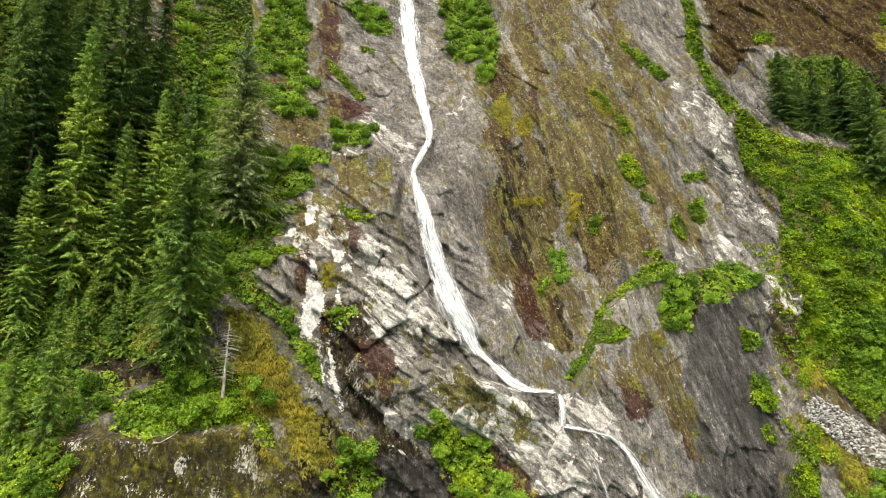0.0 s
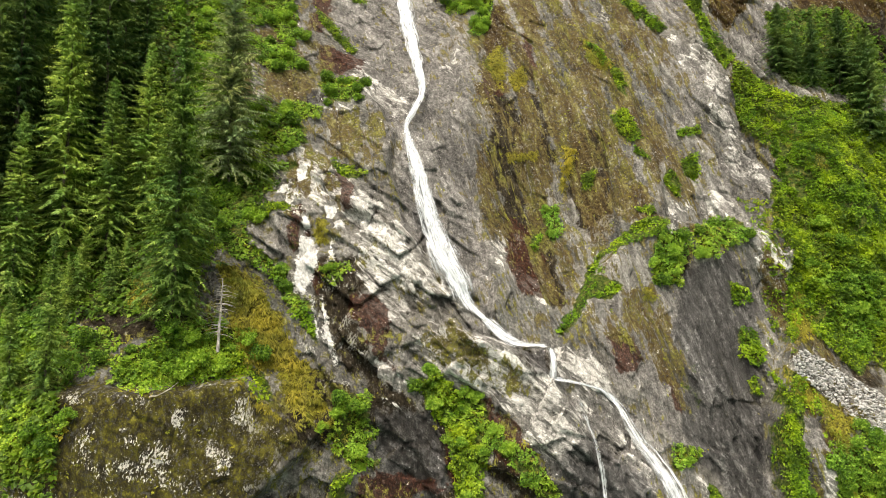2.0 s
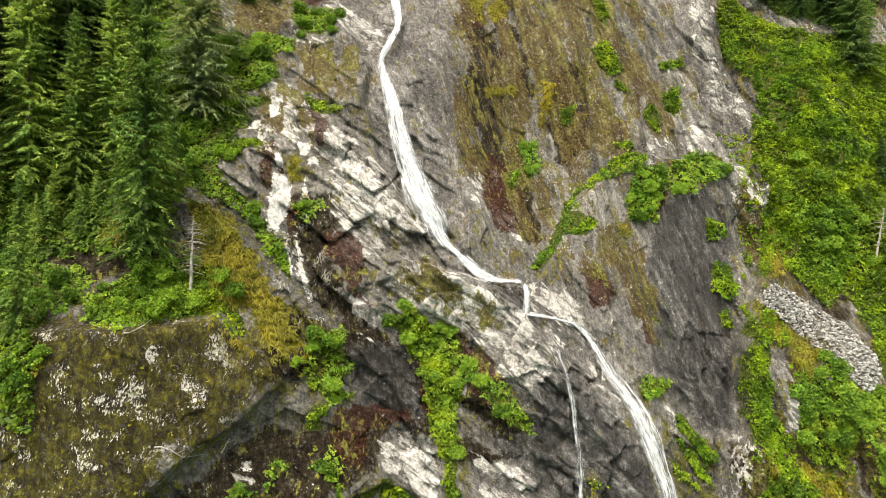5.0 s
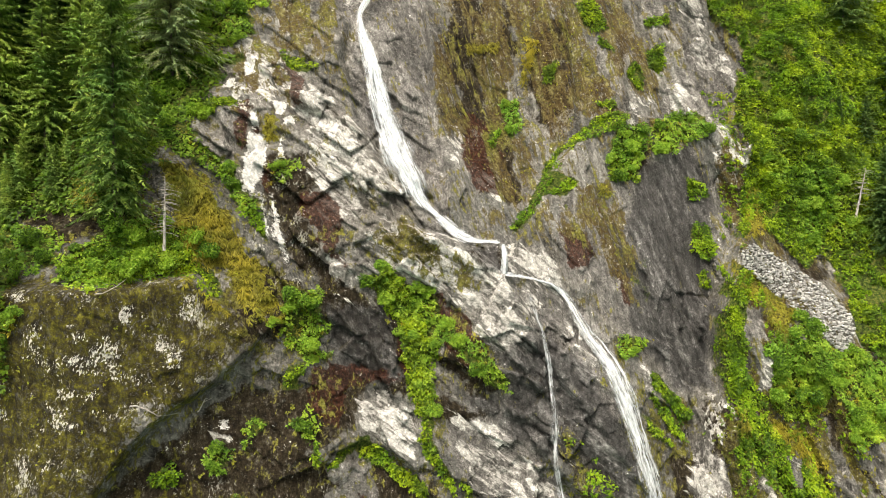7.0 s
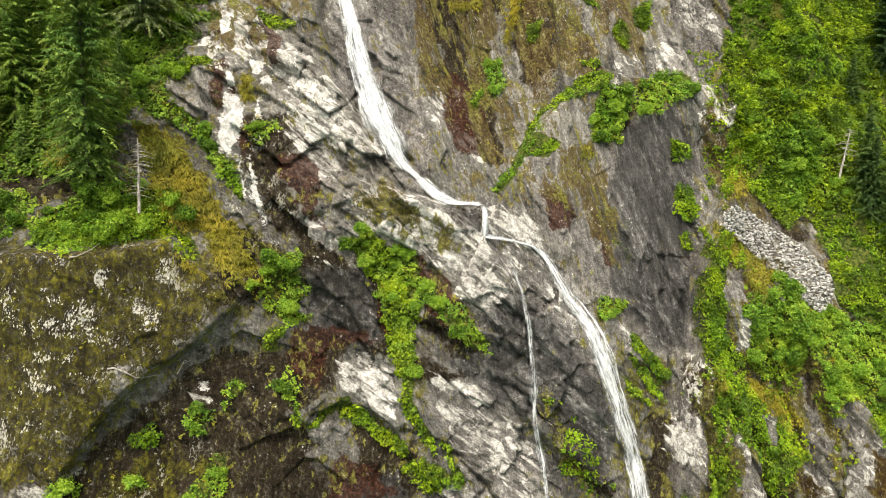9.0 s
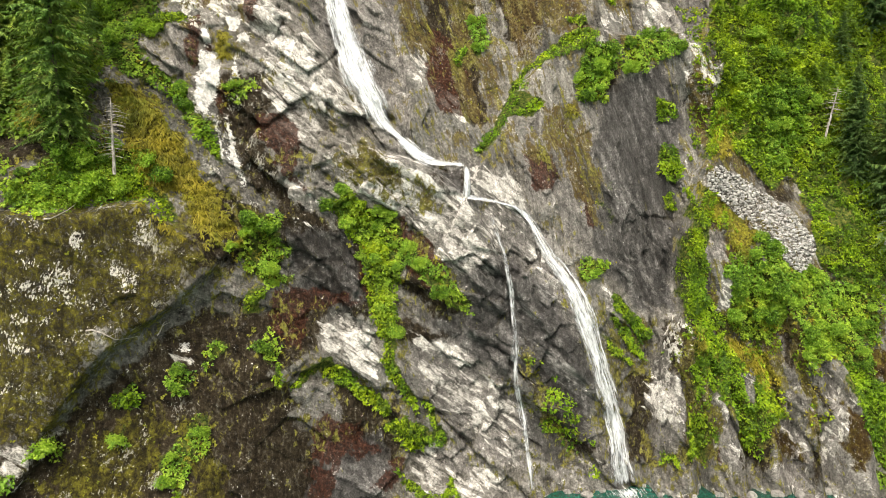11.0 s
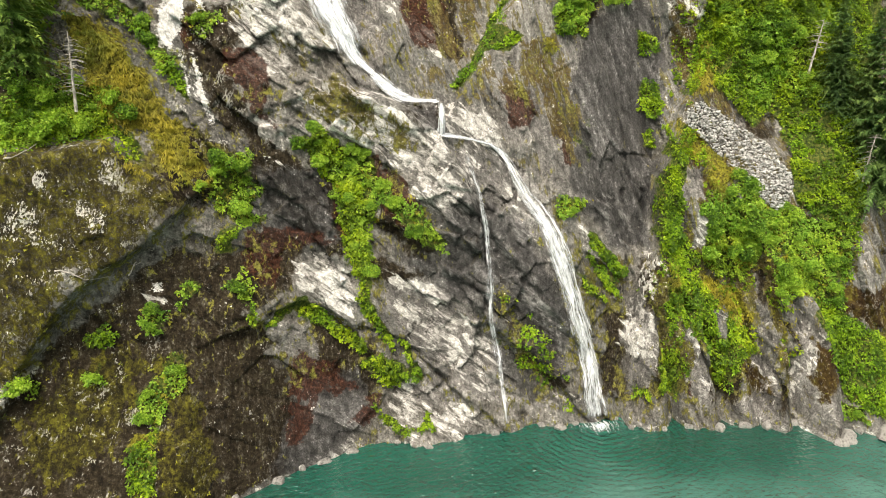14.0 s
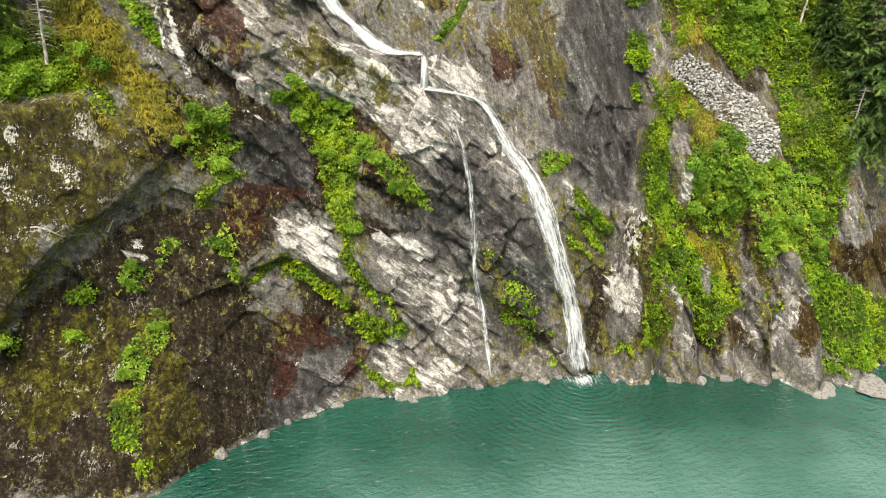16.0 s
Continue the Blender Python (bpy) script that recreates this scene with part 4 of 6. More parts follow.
patch("grass", [(5.9, 69.3), (8.4, 72.8), (9.3, 68.6), (7.9, 64.5)])
patch("grass", [(9.2, 66.6), (11.7, 69.7), (11.8, 65.9), (9.8, 64.8)])
patch("slate", [(12.0, 79.5), (13.2, 79.4), (13.1, 64.9), (14.3, 54.5), (13.3, 54.5), (11.9, 63.1)])
patch("slate", [(16.9, 84.0), (18.7, 81.6), (19.7, 73.7), (18.5, 73.3), (17.2, 78.3)])
patch("pale", [(21.7, 83.6), (22.8, 82.5), (24.6, 76.7), (23.6, 76.3)])
patch("pale", [(31.6, 74.1), (32.6, 74.2), (34.5, 69.3), (33.6, 68.8)])
patch("pale", [(6.9, 46.0), (8.0, 46.8), (7.9, 42.0), (6.7, 40.7), (6.3, 43.2)])
patch("pale", [(9.1, 39.5), (11.9, 40.9), (12.1, 39.9), (9.6, 39.0)])
patch("pale", [(11.4, 42.2), (12.5, 41.9), (12.3, 37.2), (11.3, 37.4)])
patch("floor", [(-45.8, 68.2), (-31.4, 73.8), (-29.7, 68.6), (-29.9, 62.5), (-27.6, 57.4), (-22.2, 58.1), (-20.0, 52.4), (-15.5, 52.8), (-16.8, 47.2), (-19.3, 44.8), (-19.6, 42.6), (-21.1, 35.8), (-24.6, 35.7), (-29.9, 35.7), (-27.7, 32.1), (-27.5, 27.4), (-27.0, 23.2), (-31.5, 22.5)])
patch("floor", [(45.9, 79.0), (51.6, 79.9), (57.4, 79.5), (59.9, 72.2), (56.0, 58.4), (53.1, 65.1), (46.4, 66.9)])
patch("floor", [(53.6, 44.2), (59.8, 49.2), (55.6, 31.5), (52.9, 32.6)])
patch("floor", [(-75, 26), (-31, 27), (-33, 40), (-40, 60), (-38, 85), (-75, 95)])


# ---- the streams: x, z, width ----
FALL_UPPER = [(-6.6, 93.9, 3.01), (-6.0, 89.3, 3.12), (-5.5, 84.4, 2.99), (-4.9, 79.5, 2.67), (-4.1, 74.6, 2.35), (-3.0, 69.1, 1.87), (-1.9, 64.5, 1.38), (-1.9, 62.2, 0.95), (-2.8, 59.6, 0.98), (-3.6, 57.8, 0.75), (-3.1, 55.7, 1.33), (-2.0, 52.0, 2.50), (-1.0, 48.2, 2.75), (0.1, 44.9, 3.06), (1.2, 41.7, 3.75), (2.4, 39.0, 3.39), (3.5, 37.3, 1.52), (4.3, 36.4, 0.75), (5.2, 35.7, 0.7)]
FALL_CHUTE = [(5.0, 35.8, 0.82), (6.4, 34.6, 1.41), (7.5, 33.7, 1.17), (9.0, 33.2, 0.47), (10.8, 33.1, 0.36), (11.7, 33.0, 0.60)]
FALL_SHORT = [(11.8, 32.9, 0.60), (11.9, 31.4, 0.77), (11.8, 30.0, 0.86)]
FALL_BELT = [(11.8, 30.1, 0.58), (13.2, 29.8, 0.41), (15.0, 29.4, 0.35), (15.5, 29.2, 0.34), (16.8, 28.9, 0.41), (18.3, 27.6, 0.76)]
FALL_LOWER = [(17.5, 28.5, 0.52), (18.4, 27.3, 0.81), (19.3, 25.6, 1.05), (20.4, 23.7, 1.29), (21.6, 22.1, 1.75), (22.8, 20.1, 2.23), (23.7, 17.9, 2.58), (24.6, 15.1, 2.47), (25.5, 12.2, 2.50), (26.3, 9.4, 2.40), (27.4, 5.7, 2.33), (27.8, 2.9, 2.34), (28.2, 0.8, 2.36)]
FALL_THIN = [(14.0, 29.0, 0.39), (14.5, 27.1, 0.63), (15.3, 24.9, 0.78), (15.7, 22.8, 0.78), (16.3, 19.3, 1.12), (16.4, 15.7, 1.26), (16.6, 12.3, 1.12), (17.4, 8.3, 0.99), (17.9, 5.1, 0.83), (18.2, 2.1, 0.99), (18.3, 1.1, 1.01)]



def cover(kind, x, z, soft=0.7, ragged=1.0):
    """How far a kind of patch covers each place, with ragged edges."""
    m = np.zeros(x.shape)
    wx = x + ragged * (2.0 * fbm(x / 2.6, z / 2.6, 3, 51) + 0.5 * fbm(x / 0.5, z / 0.5, 2, 53))
    wz = z + ragged * (2.0 * fbm(x / 2.6, z / 2.6, 3, 52) + 0.5 * fbm(x / 0.5, z / 0.5, 2, 54))
    for pts in PATCHES.get(kind, []):
        px, pz = [p[0] for p in pts], [p[1] for p in pts]
        b = (x > min(px) - 2.5) & (x < max(px) + 2.5) & (z > min(pz) - 2.5) & (z < max(pz) + 2.5)
        if b.any():
            d, _ = to_line(wx[b], wz[b], pts + pts[:1])
            sd = np.where(inside(wx[b], wz[b], pts), d, -d)
            m[b] = np.maximum(m[b], smooth(-soft, soft, sd))
    return m


def face(x, z):
    """The finished face: y at each x and z."""
    d, _, _ = rock_detail(x, z)
    soil = np.maximum(cover("fern", x, z, 1.0), cover("floor", x, z, 1.0))
    return form(x, z) + d * (1 - 0.55 * soil)


# ---- node helpers ----
def material(name):
    m = bpy.data.materials.new(name)
    m.use_nodes = True
    m.node_tree.nodes.clear()
    return m, m.node_tree.nodes, m.node_tree.links


def noise_node(n, l, scale, detail=4.0, rough=0.6, vec=None, distort=0.0):
    t = n.new("ShaderNodeTexNoise")
    t.inputs["Scale"].default_value, t.inputs["Detail"].default_value = scale, detail
    t.inputs["Roughness"].default_value, t.inputs["Distortion"].default_value = rough, distort
    if vec is None:
        vec = n.new("ShaderNodeTexCoord").outputs["Object"]
    l.new(vec, t.inputs["Vector"])
    r = n.new("ShaderNodeMapRange")
    r.inputs["From Min"].default_value, r.inputs["From Max"].default_value = 0.32, 0.68
    l.new(t.outputs["Fac"], r.inputs["Value"])
    return r.outputs["Result"]


def stretch(n, l, scale, rot=(0, 0, 0)):
    c = n.new("ShaderNodeTexCoord")
    m = n.new("ShaderNodeMapping")
    m.vector_type = "TEXTURE"
    m.inputs["Scale"].default_value, m.inputs["Rotation"].default_value = [1 / v for v in scale], rot
    l.new(c.outputs["Object"], m.inputs["Vector"])
    return m.outputs[0]


def ramp(n, l, value, stops):
    r = n.new("ShaderNodeValToRGB")
    while len(r.color_ramp.elements) < len(stops):
        r.color_ramp.elements.new(0.5)
    for e, (p, c) in zip(r.color_ramp.elements, stops):
        e.position, e.color = p, (*c, 1) if isinstance(c, tuple) else (c, c, c, 1)
    l.new(value, r.inputs["Fac"])
    return r.outputs["Color"]


def math_node(n, l, op, a, b=None, clamp=False):
    m = n.new("ShaderNodeMath")
    m.operation, m.use_clamp = op, clamp
    for k, v in enumerate((a, b)):
        if v is None:
            continue
        if isinstance(v, (int, float)):
            m.inputs[k].default_value = v
        else:
            l.new(v, m.inputs[k])
    return m.outputs[0]


def mix(n, l, fac, a, b):
    m = n.new("ShaderNodeMix")
    m.data_type = "RGBA"
    for sock, v in ((m.inputs["Factor"], fac), (m.inputs["A"], a), (m.inputs["B"], b)):
        if isinstance(v, tuple):
            sock.default_value = (*v, 1)
        elif isinstance(v, (int, float)):
            sock.default_value = v
        else:
            l.new(v, sock)
    return m.outputs["Result"]


def edge(n, l, mask, grain, low, high, weight=1.0):
    """A mask broken up by a grain: 0 to 1 over low to high of mask + weight * (grain - 0.5)."""
    s = math_node(n, l, "ADD", mask, math_node(n, l, "MULTIPLY", math_node(n, l, "SUBTRACT", grain, 0.5), weight))
    r = n.new("ShaderNodeMapRange")
    r.interpolation_type = "SMOOTHSTEP"
    r.inputs["From Min"].default_value, r.inputs["From Max"].default_value = low, high
    l.new(s, r.inputs["Value"])
    return r.outputs["Result"]


def bump(n, l, height, strength, distance, base=None):
    b = n.new("ShaderNodeBump")
    b.inputs["Strength"].default_value, b.inputs["Distance"].default_value = strength, distance
    l.new(height, b.inputs["Height"])
    if base is not None:
        l.new(base, b.inputs["Normal"])
    return b.outputs[0]


def surface(n, l, color, rough, normal=None, spec=0.4):
    p = n.new("ShaderNodeBsdfPrincipled")
    for key, v in (("Base Color", color), ("Roughness", rough), ("Specular IOR Level", spec), ("Normal", normal)):
        if v is None:
            continue
        if isinstance(v, tuple):
            p.inputs[key].default_value = (*v, 1)
        elif isinstance(v, (int, float)):
            p.inputs[key].default_value = v
        else:
            l.new(v, p.inputs[key])
    o = n.new("ShaderNodeOutputMaterial")
    l.new(p.outputs[0], o.inputs["Surface"])
    return p


# ---- materials ----
def rock_material():
    m, n, l = material("weathered_cliff_rock")
    at = {}
    for name in ("growth", "stain", "tone", "extra", "joints"):
        a = n.new("ShaderNodeAttribute")
        a.attribute_name = name
        s = n.new("ShaderNodeSeparateColor")
        l.new(a.outputs["Color"], s.inputs[0])
        at[name] = s.outputs
    moss, soil, yellow = at["growth"]
    pale, white, brown = at["tone"]
    rust, wet, lichen = at["stain"]
    turf, gloom, slate = at["extra"]
    cleft, slab, _ = at["joints"]
    fine = noise_node(n, l, 3.4, 6, 0.75)
    grit = noise_node(n, l, 9.0, 4, 0.75)
    medium = noise_node(n, l, 0.75, 6, 0.65)
    broad = noise_node(n, l, 0.13, 4, 0.6)
    layered = noise_node(n, l, 1.0, 5, 0.62, stretch(n, l, (0.30, 1.5, 1.5), (0, radians(42), 0)), 0.8)
    upright = noise_node(n, l, 1.0, 5, 0.62, stretch(n, l, (1.7, 1.2, 0.16), (0, radians(-24), 0)), 0.6)
    sep = n.new("ShaderNodeSeparateXYZ")
    l.new(n.new("ShaderNodeTexCoord").outputs["Object"], sep.inputs[0])
    high = math_node(n, l, "ADD", sep.outputs["Z"], math_node(n, l, "MULTIPLY", sep.outputs["X"], 0.6))
    high = math_node(n, l, "ADD", high, math_node(n, l, "MULTIPLY", broad, 8.0))
    turn = n.new("ShaderNodeMapRange")
    turn.inputs["From Min"].default_value, turn.inputs["From Max"].default_value = 36, 46
    l.new(high, turn.inputs["Value"])
    slant = mix(n, l, turn.outputs["Result"], layered, upright)
    # thin foliation along the slabs
    foliate = mix(n, l, turn.outputs["Result"], noise_node(n, l, 1.0, 4, 0.7, stretch(n, l, (0.55, 3.0, 4.2), (0, radians(30), 0)), 1.8), noise_node(n, l, 1.0, 4, 0.7, stretch(n, l, (4.2, 2.6, 0.6), (0, radians(-20), 0)), 1.4))
    drip = noise_node(n, l, 1.0, 4, 0.65, stretch(n, l, (2.3, 1.2, 0.10), (0, radians(-6), 0)), 0.3)
    slant = math_node(n, l, "ADD", math_node(n, l, "ADD", math_node(n, l, "MULTIPLY", slant, 0.10), math_node(n, l, "ADD", math_node(n, l, "MULTIPLY", foliate, 0.15), math_node(n, l, "MULTIPLY", drip, 0.20))), math_node(n, l, "ADD", math_node(n, l, "MULTIPLY", slab, 0.28), math_node(n, l, "ADD", math_node(n, l, "MULTIPLY", medium, 0.15), math_node(n, l, "MULTIPLY", fine, 0.17))))
    joint = n.new("ShaderNodeTexVoronoi")
    joint.feature = "DISTANCE_TO_EDGE"
    joint.inputs["Scale"].default_value = 1.0
    jv = n.new("ShaderNodeVectorMath")
    jv.operation = "ADD"
    wob = n.new("ShaderNodeTexNoise")
    wob.inputs["Scale"].default_value, wob.inputs["Detail"].default_value = 1.2, 4
    l.new(n.new("ShaderNodeTexCoord").outputs["Object"], wob.inputs["Vector"])
    l.new(wob.outputs["Color"], jv.inputs[0])
    l.new(stretch(n, l, (0.16, 0.6, 0.6), (0, radians(48), 0)), jv.inputs[1])
    l.new(jv.outputs[0], joint.inputs["Vector"])
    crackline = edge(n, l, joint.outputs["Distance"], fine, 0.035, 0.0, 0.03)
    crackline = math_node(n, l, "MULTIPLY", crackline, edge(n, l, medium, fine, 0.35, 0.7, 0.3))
    veins = noise_node(n, l, 1.0, 4, 0.6, stretch(n, l, (0.35, 1.3, 1.3), (0, radians(38), 0)), 0.4)
    streak = noise_node(n, l, 1.0, 5, 0.65, stretch(n, l, (2.8, 1.0, 0.42)))
    speck = noise_node(n, l, 1.0, 5, 0.65, stretch(n, l, (2.0, 1.2, 1.1)), 0.6)
    grey = ramp(n, l, slant, [(0.24, (0.022, 0.021, 0.019)), (0.42, (0.092, 0.090, 0.085)), (0.6, (0.175, 0.172, 0.162)), (0.8, (0.35, 0.343, 0.322))])
    grey = mix(n, l, edge(n, l, broad, fine, 0.40, 0.66, 0.3), grey, ramp(n, l, slant, [(0.25, (0.045, 0.041, 0.035)), (0.5, (0.165, 0.156, 0.142)), (0.75, (0.36, 0.345, 0.325))]))
    calm = math_node(n, l, "ADD", math_node(n, l, "MULTIPLY", slant, 0.75), math_node(n, l, "MULTIPLY", grit, 0.2))
    grey = mix(n, l, edge(n, l, slate, medium, 0.40, 0.70, 0.7), grey, ramp(n, l, calm, [(0.2, (0.018, 0.017, 0.0165)), (0.36, (0.085, 0.081, 0.077)), (0.52, (0.185, 0.176, 0.168)), (0.70, (0.42, 0.405, 0.385))]))
    earthy = ramp(n, l, math_node(n, l, "ADD", math_node(n, l, "MULTIPLY", streak, 0.35), math_node(n, l, "ADD", math_node(n, l, "MULTIPLY", medium, 0.25), math_node(n, l, "MULTIPLY", fine, 0.4))), [(0.2, (0.006, 0.0045, 0.003)), (0.42, (0.021, 0.0145, 0.0075)), (0.62, (0.043, 0.034, 0.021)), (0.85, (0.16, 0.15, 0.125))])
    grey = mix(n, l, edge(n, l, brown, medium, 0.25, 0.55, 0.7), grey, earthy)
    pal = math_node(n, l, "ADD", math_node(n, l, "MULTIPLY", slab, 0.30), math_node(n, l, "ADD", math_node(n, l, "MULTIPLY", veins, 0.2), math_node(n, l, "ADD", math_node(n, l, "MULTIPLY", fine, 0.20), math_node(n, l, "MULTIPLY", foliate, 0.34))))
    light = ramp(n, l, pal, [(0.24, (0.050, 0.047, 0.042)), (0.38, (0.24, 0.232, 0.218)), (0.54, (0.50, 0.488, 0.465)), (0.72, (0.76, 0.748, 0.72))])
    col = mix(n, l, edge(n, l, pale, veins, 0.56, 0.80, 1.1), grey, light)
    dark = ramp(n, l, slant, [(0.3, (0.012, 0.012, 0.013)), (0.55, (0.045, 0.044, 0.045)), (0.78, (0.20, 0.197, 0.20))])
    wetness = edge(n, l, wet, math_node(n, l, "ADD", math_node(n, l, "MULTIPLY", streak, 0.4), math_node(n, l, "MULTIPLY", slant, 0.6)), 0.40, 0.72, 1.0)
    col = mix(n, l, math_node(n, l, "MULTIPLY", wetness, 0.74), col, dark)
    col = mix(n, l, math_node(n, l, "MULTIPLY", edge(n, l, rust, math_node(n, l, "ADD", math_node(n, l, "MULTIPLY", slant, 0.5), math_node(n, l, "MULTIPLY", medium, 0.5)), 0.42, 0.62, 1.3), 0.9), col, ramp(n, l, fine, [(0.2, (0.016, 0.006, 0.004)), (0.6, (0.058, 0.018, 0.009)), (0.85, (0.10, 0.042, 0.024))]))
    # recess shade painted dark along the joints, in earth colours
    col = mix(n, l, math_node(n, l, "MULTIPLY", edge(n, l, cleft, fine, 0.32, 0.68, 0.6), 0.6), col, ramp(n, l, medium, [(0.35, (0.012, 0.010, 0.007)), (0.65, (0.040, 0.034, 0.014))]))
    # a thin skin of olive and brown moss, drawn out down the slope
    band = noise_node(n, l, 1.0, 4, 0.6, stretch(n, l, (0.34, 0.3, 0.035), (0, radians(-14), 0)), 0.5)
    band2 = noise_node(n, l, 1.0, 5, 0.68, stretch(n, l, (1.2, 0.8, 0.09), (0, radians(-14), 0)), 0.7)
    sweep = mix(n, l, turn.outputs["Result"], speck, band2)
    hue = math_node(n, l, "ADD", math_node(n, l, "MULTIPLY", sweep, 0.48), math_node(n, l, "ADD", math_node(n, l, "MULTIPLY", medium, 0.22), math_node(n, l, "MULTIPLY", fine, 0.30)))
    olive = ramp(n, l, hue, [(0.22, (0.026, 0.020, 0.010)), (0.40, (0.072, 0.060, 0.020)), (0.58, (0.130, 0.120, 0.028)), (0.80, (0.25, 0.245, 0.050))])
    umber = ramp(n, l, hue, [(0.22, (0.030, 0.017, 0.007)), (0.45, (0.078, 0.053, 0.019)), (0.62, (0.125, 0.100, 0.034)), (0.8, (0.22, 0.20, 0.08))])
    olive = mix(n, l, math_node(n, l, "MULTIPLY", edge(n, l, band, medium, 0.30, 0.52, 0.6), turn.outputs["Result"]), olive, umber)
    # gloom patches: the same moss ramp at about half its values, by position
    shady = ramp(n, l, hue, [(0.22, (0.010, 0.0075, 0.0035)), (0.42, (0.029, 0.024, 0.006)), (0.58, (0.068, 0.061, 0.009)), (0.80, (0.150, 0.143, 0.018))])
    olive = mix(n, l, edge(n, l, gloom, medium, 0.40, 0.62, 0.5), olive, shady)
    mossy = edge(n, l, moss, math_node(n, l, "ADD", math_node(n, l, "MULTIPLY", sweep, 0.6), math_node(n, l, "MULTIPLY", medium, 0.4)), 0.40, 0.58, 1.1)
    mossy = math_node(n, l, "MULTIPLY", mossy, edge(n, l, fine, grit, 0.10, 0.34, 0.5))
    col = mix(n, l, mossy, col, olive)
    col = mix(n, l, edge(n, l, turf, sweep, 0.40, 0.62, 0.7), col, ramp(n, l, hue, [(0.2, (0.013, 0.0065, 0.003)), (0.42, (0.038, 0.021, 0.007)), (0.60, (0.068, 0.045, 0.011)), (0.80, (0.15, 0.13, 0.022))]))
    pit = noise_node(n, l, 1.5, 5, 0.75, stretch(n, l, (1.0, 1.3, 1.0), (0.4, radians(40), 0)), 0.8)
    col = mix(n, l, math_node(n, l, "MULTIPLY", edge(n, l, pit, fine, 0.74, 0.84, 0.5), 0.6), col, (0.016, 0.013, 0.010))
    fleck = noise_node(n, l, 2.0, 5, 0.75, stretch(n, l, (1.5, 1.0, 0.75), (0, -0.2, 0)))
    flecks = math_node(n, l, "MULTIPLY", edge(n, l, fleck, grit, 0.74, 0.85, 0.4), math_node(n, l, "SUBTRACT", 0.5, math_node(n, l, "MULTIPLY", math_node(n, l, "MAXIMUM", math_node(n, l, "MAXIMUM", wetness, rust), brown), 0.36)))
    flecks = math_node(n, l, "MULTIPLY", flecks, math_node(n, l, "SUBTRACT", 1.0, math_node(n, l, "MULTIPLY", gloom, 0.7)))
    col = mix(n, l, flecks, col, (0.36, 0.345, 0.31))
    dots = noise_node(n, l, 1.0, 6, 0.72, stretch(n, l, (6.5, 3.6, 3.4), (0, 0.2, 0)), 0.5)
    spots = math_node(n, l, "MULTIPLY", edge(n, l, dots, noise_node(n, l, 0.5, 3, 0.6), 0.88, 0.97, 0.9), lichen)
    col = mix(n, l, math_node(n, l, "MULTIPLY", spots, 0.85), col, (0.70, 0.69, 0.64))
    col = mix(n, l, math_node(n, l, "MULTIPLY", edge(n, l, white, math_node(n, l, "ADD", math_node(n, l, "MULTIPLY", slant, 0.6), math_node(n, l, "MULTIPLY", fine, 0.4)), 0.45, 0.62, 1.8), 0.96), col, ramp(n, l, slant, [(0.22, (0.20, 0.197, 0.19)), (0.38, (0.55, 0.545, 0.53)), (0.55, (0.80, 0.795, 0.78))]))
    col = mix(n, l, edge(n, l, yellow, medium, 0.50, 0.75, 0.9), col, ramp(n, l, fine, [(0.2, (0.060, 0.050, 0.010)), (0.5, (0.155, 0.140, 0.018)), (0.8, (0.27, 0.255, 0.032))]))
    col = mix(n, l, edge(n, l, soil, medium, 0.45, 0.7, 0.7), col, ramp(n, l, fine, [(0.2, (0.022, 0.032, 0.008)), (0.5, (0.06, 0.10, 0.014)), (0.8, (0.13, 0.12, 0.03))]))
    grain = math_node(n, l, "ADD", math_node(n, l, "MULTIPLY", fine, 0.6), math_node(n, l, "MULTIPLY", grit, 0.4))
    col = mix(n, l, 1.0, col, ramp(n, l, grain, [(0.1, 0.6), (0.5, 1.05), (0.9, 1.5)]))
    col.node.blend_type = "MULTIPLY"
    h = math_node(n, l, "ADD", math_node(n, l, "MULTIPLY", slant, 0.5), math_node(n, l, "MULTIPLY", fine, 0.4))
    h = math_node(n, l, "ADD", h, math_node(n, l, "ADD", math_node(n, l, "MULTIPLY", medium, 0.4), math_node(n, l, "MULTIPLY", foliate, 0.45)))
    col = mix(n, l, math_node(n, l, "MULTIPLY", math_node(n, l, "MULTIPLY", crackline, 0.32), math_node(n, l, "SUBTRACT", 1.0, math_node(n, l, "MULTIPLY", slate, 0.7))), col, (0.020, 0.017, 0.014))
    h = math_node(n, l, "SUBTRACT", h, math_node(n, l, "MULTIPLY", crackline, 0.35))
    nor = bump(n, l, h, 0.75, 0.2)
    rough = math_node(n, l, "SUBTRACT", 0.9, math_node(n, l, "MULTIPLY", wetness, 0.35))
    surface(n, l, col, rough, nor, 0.2)
    return m


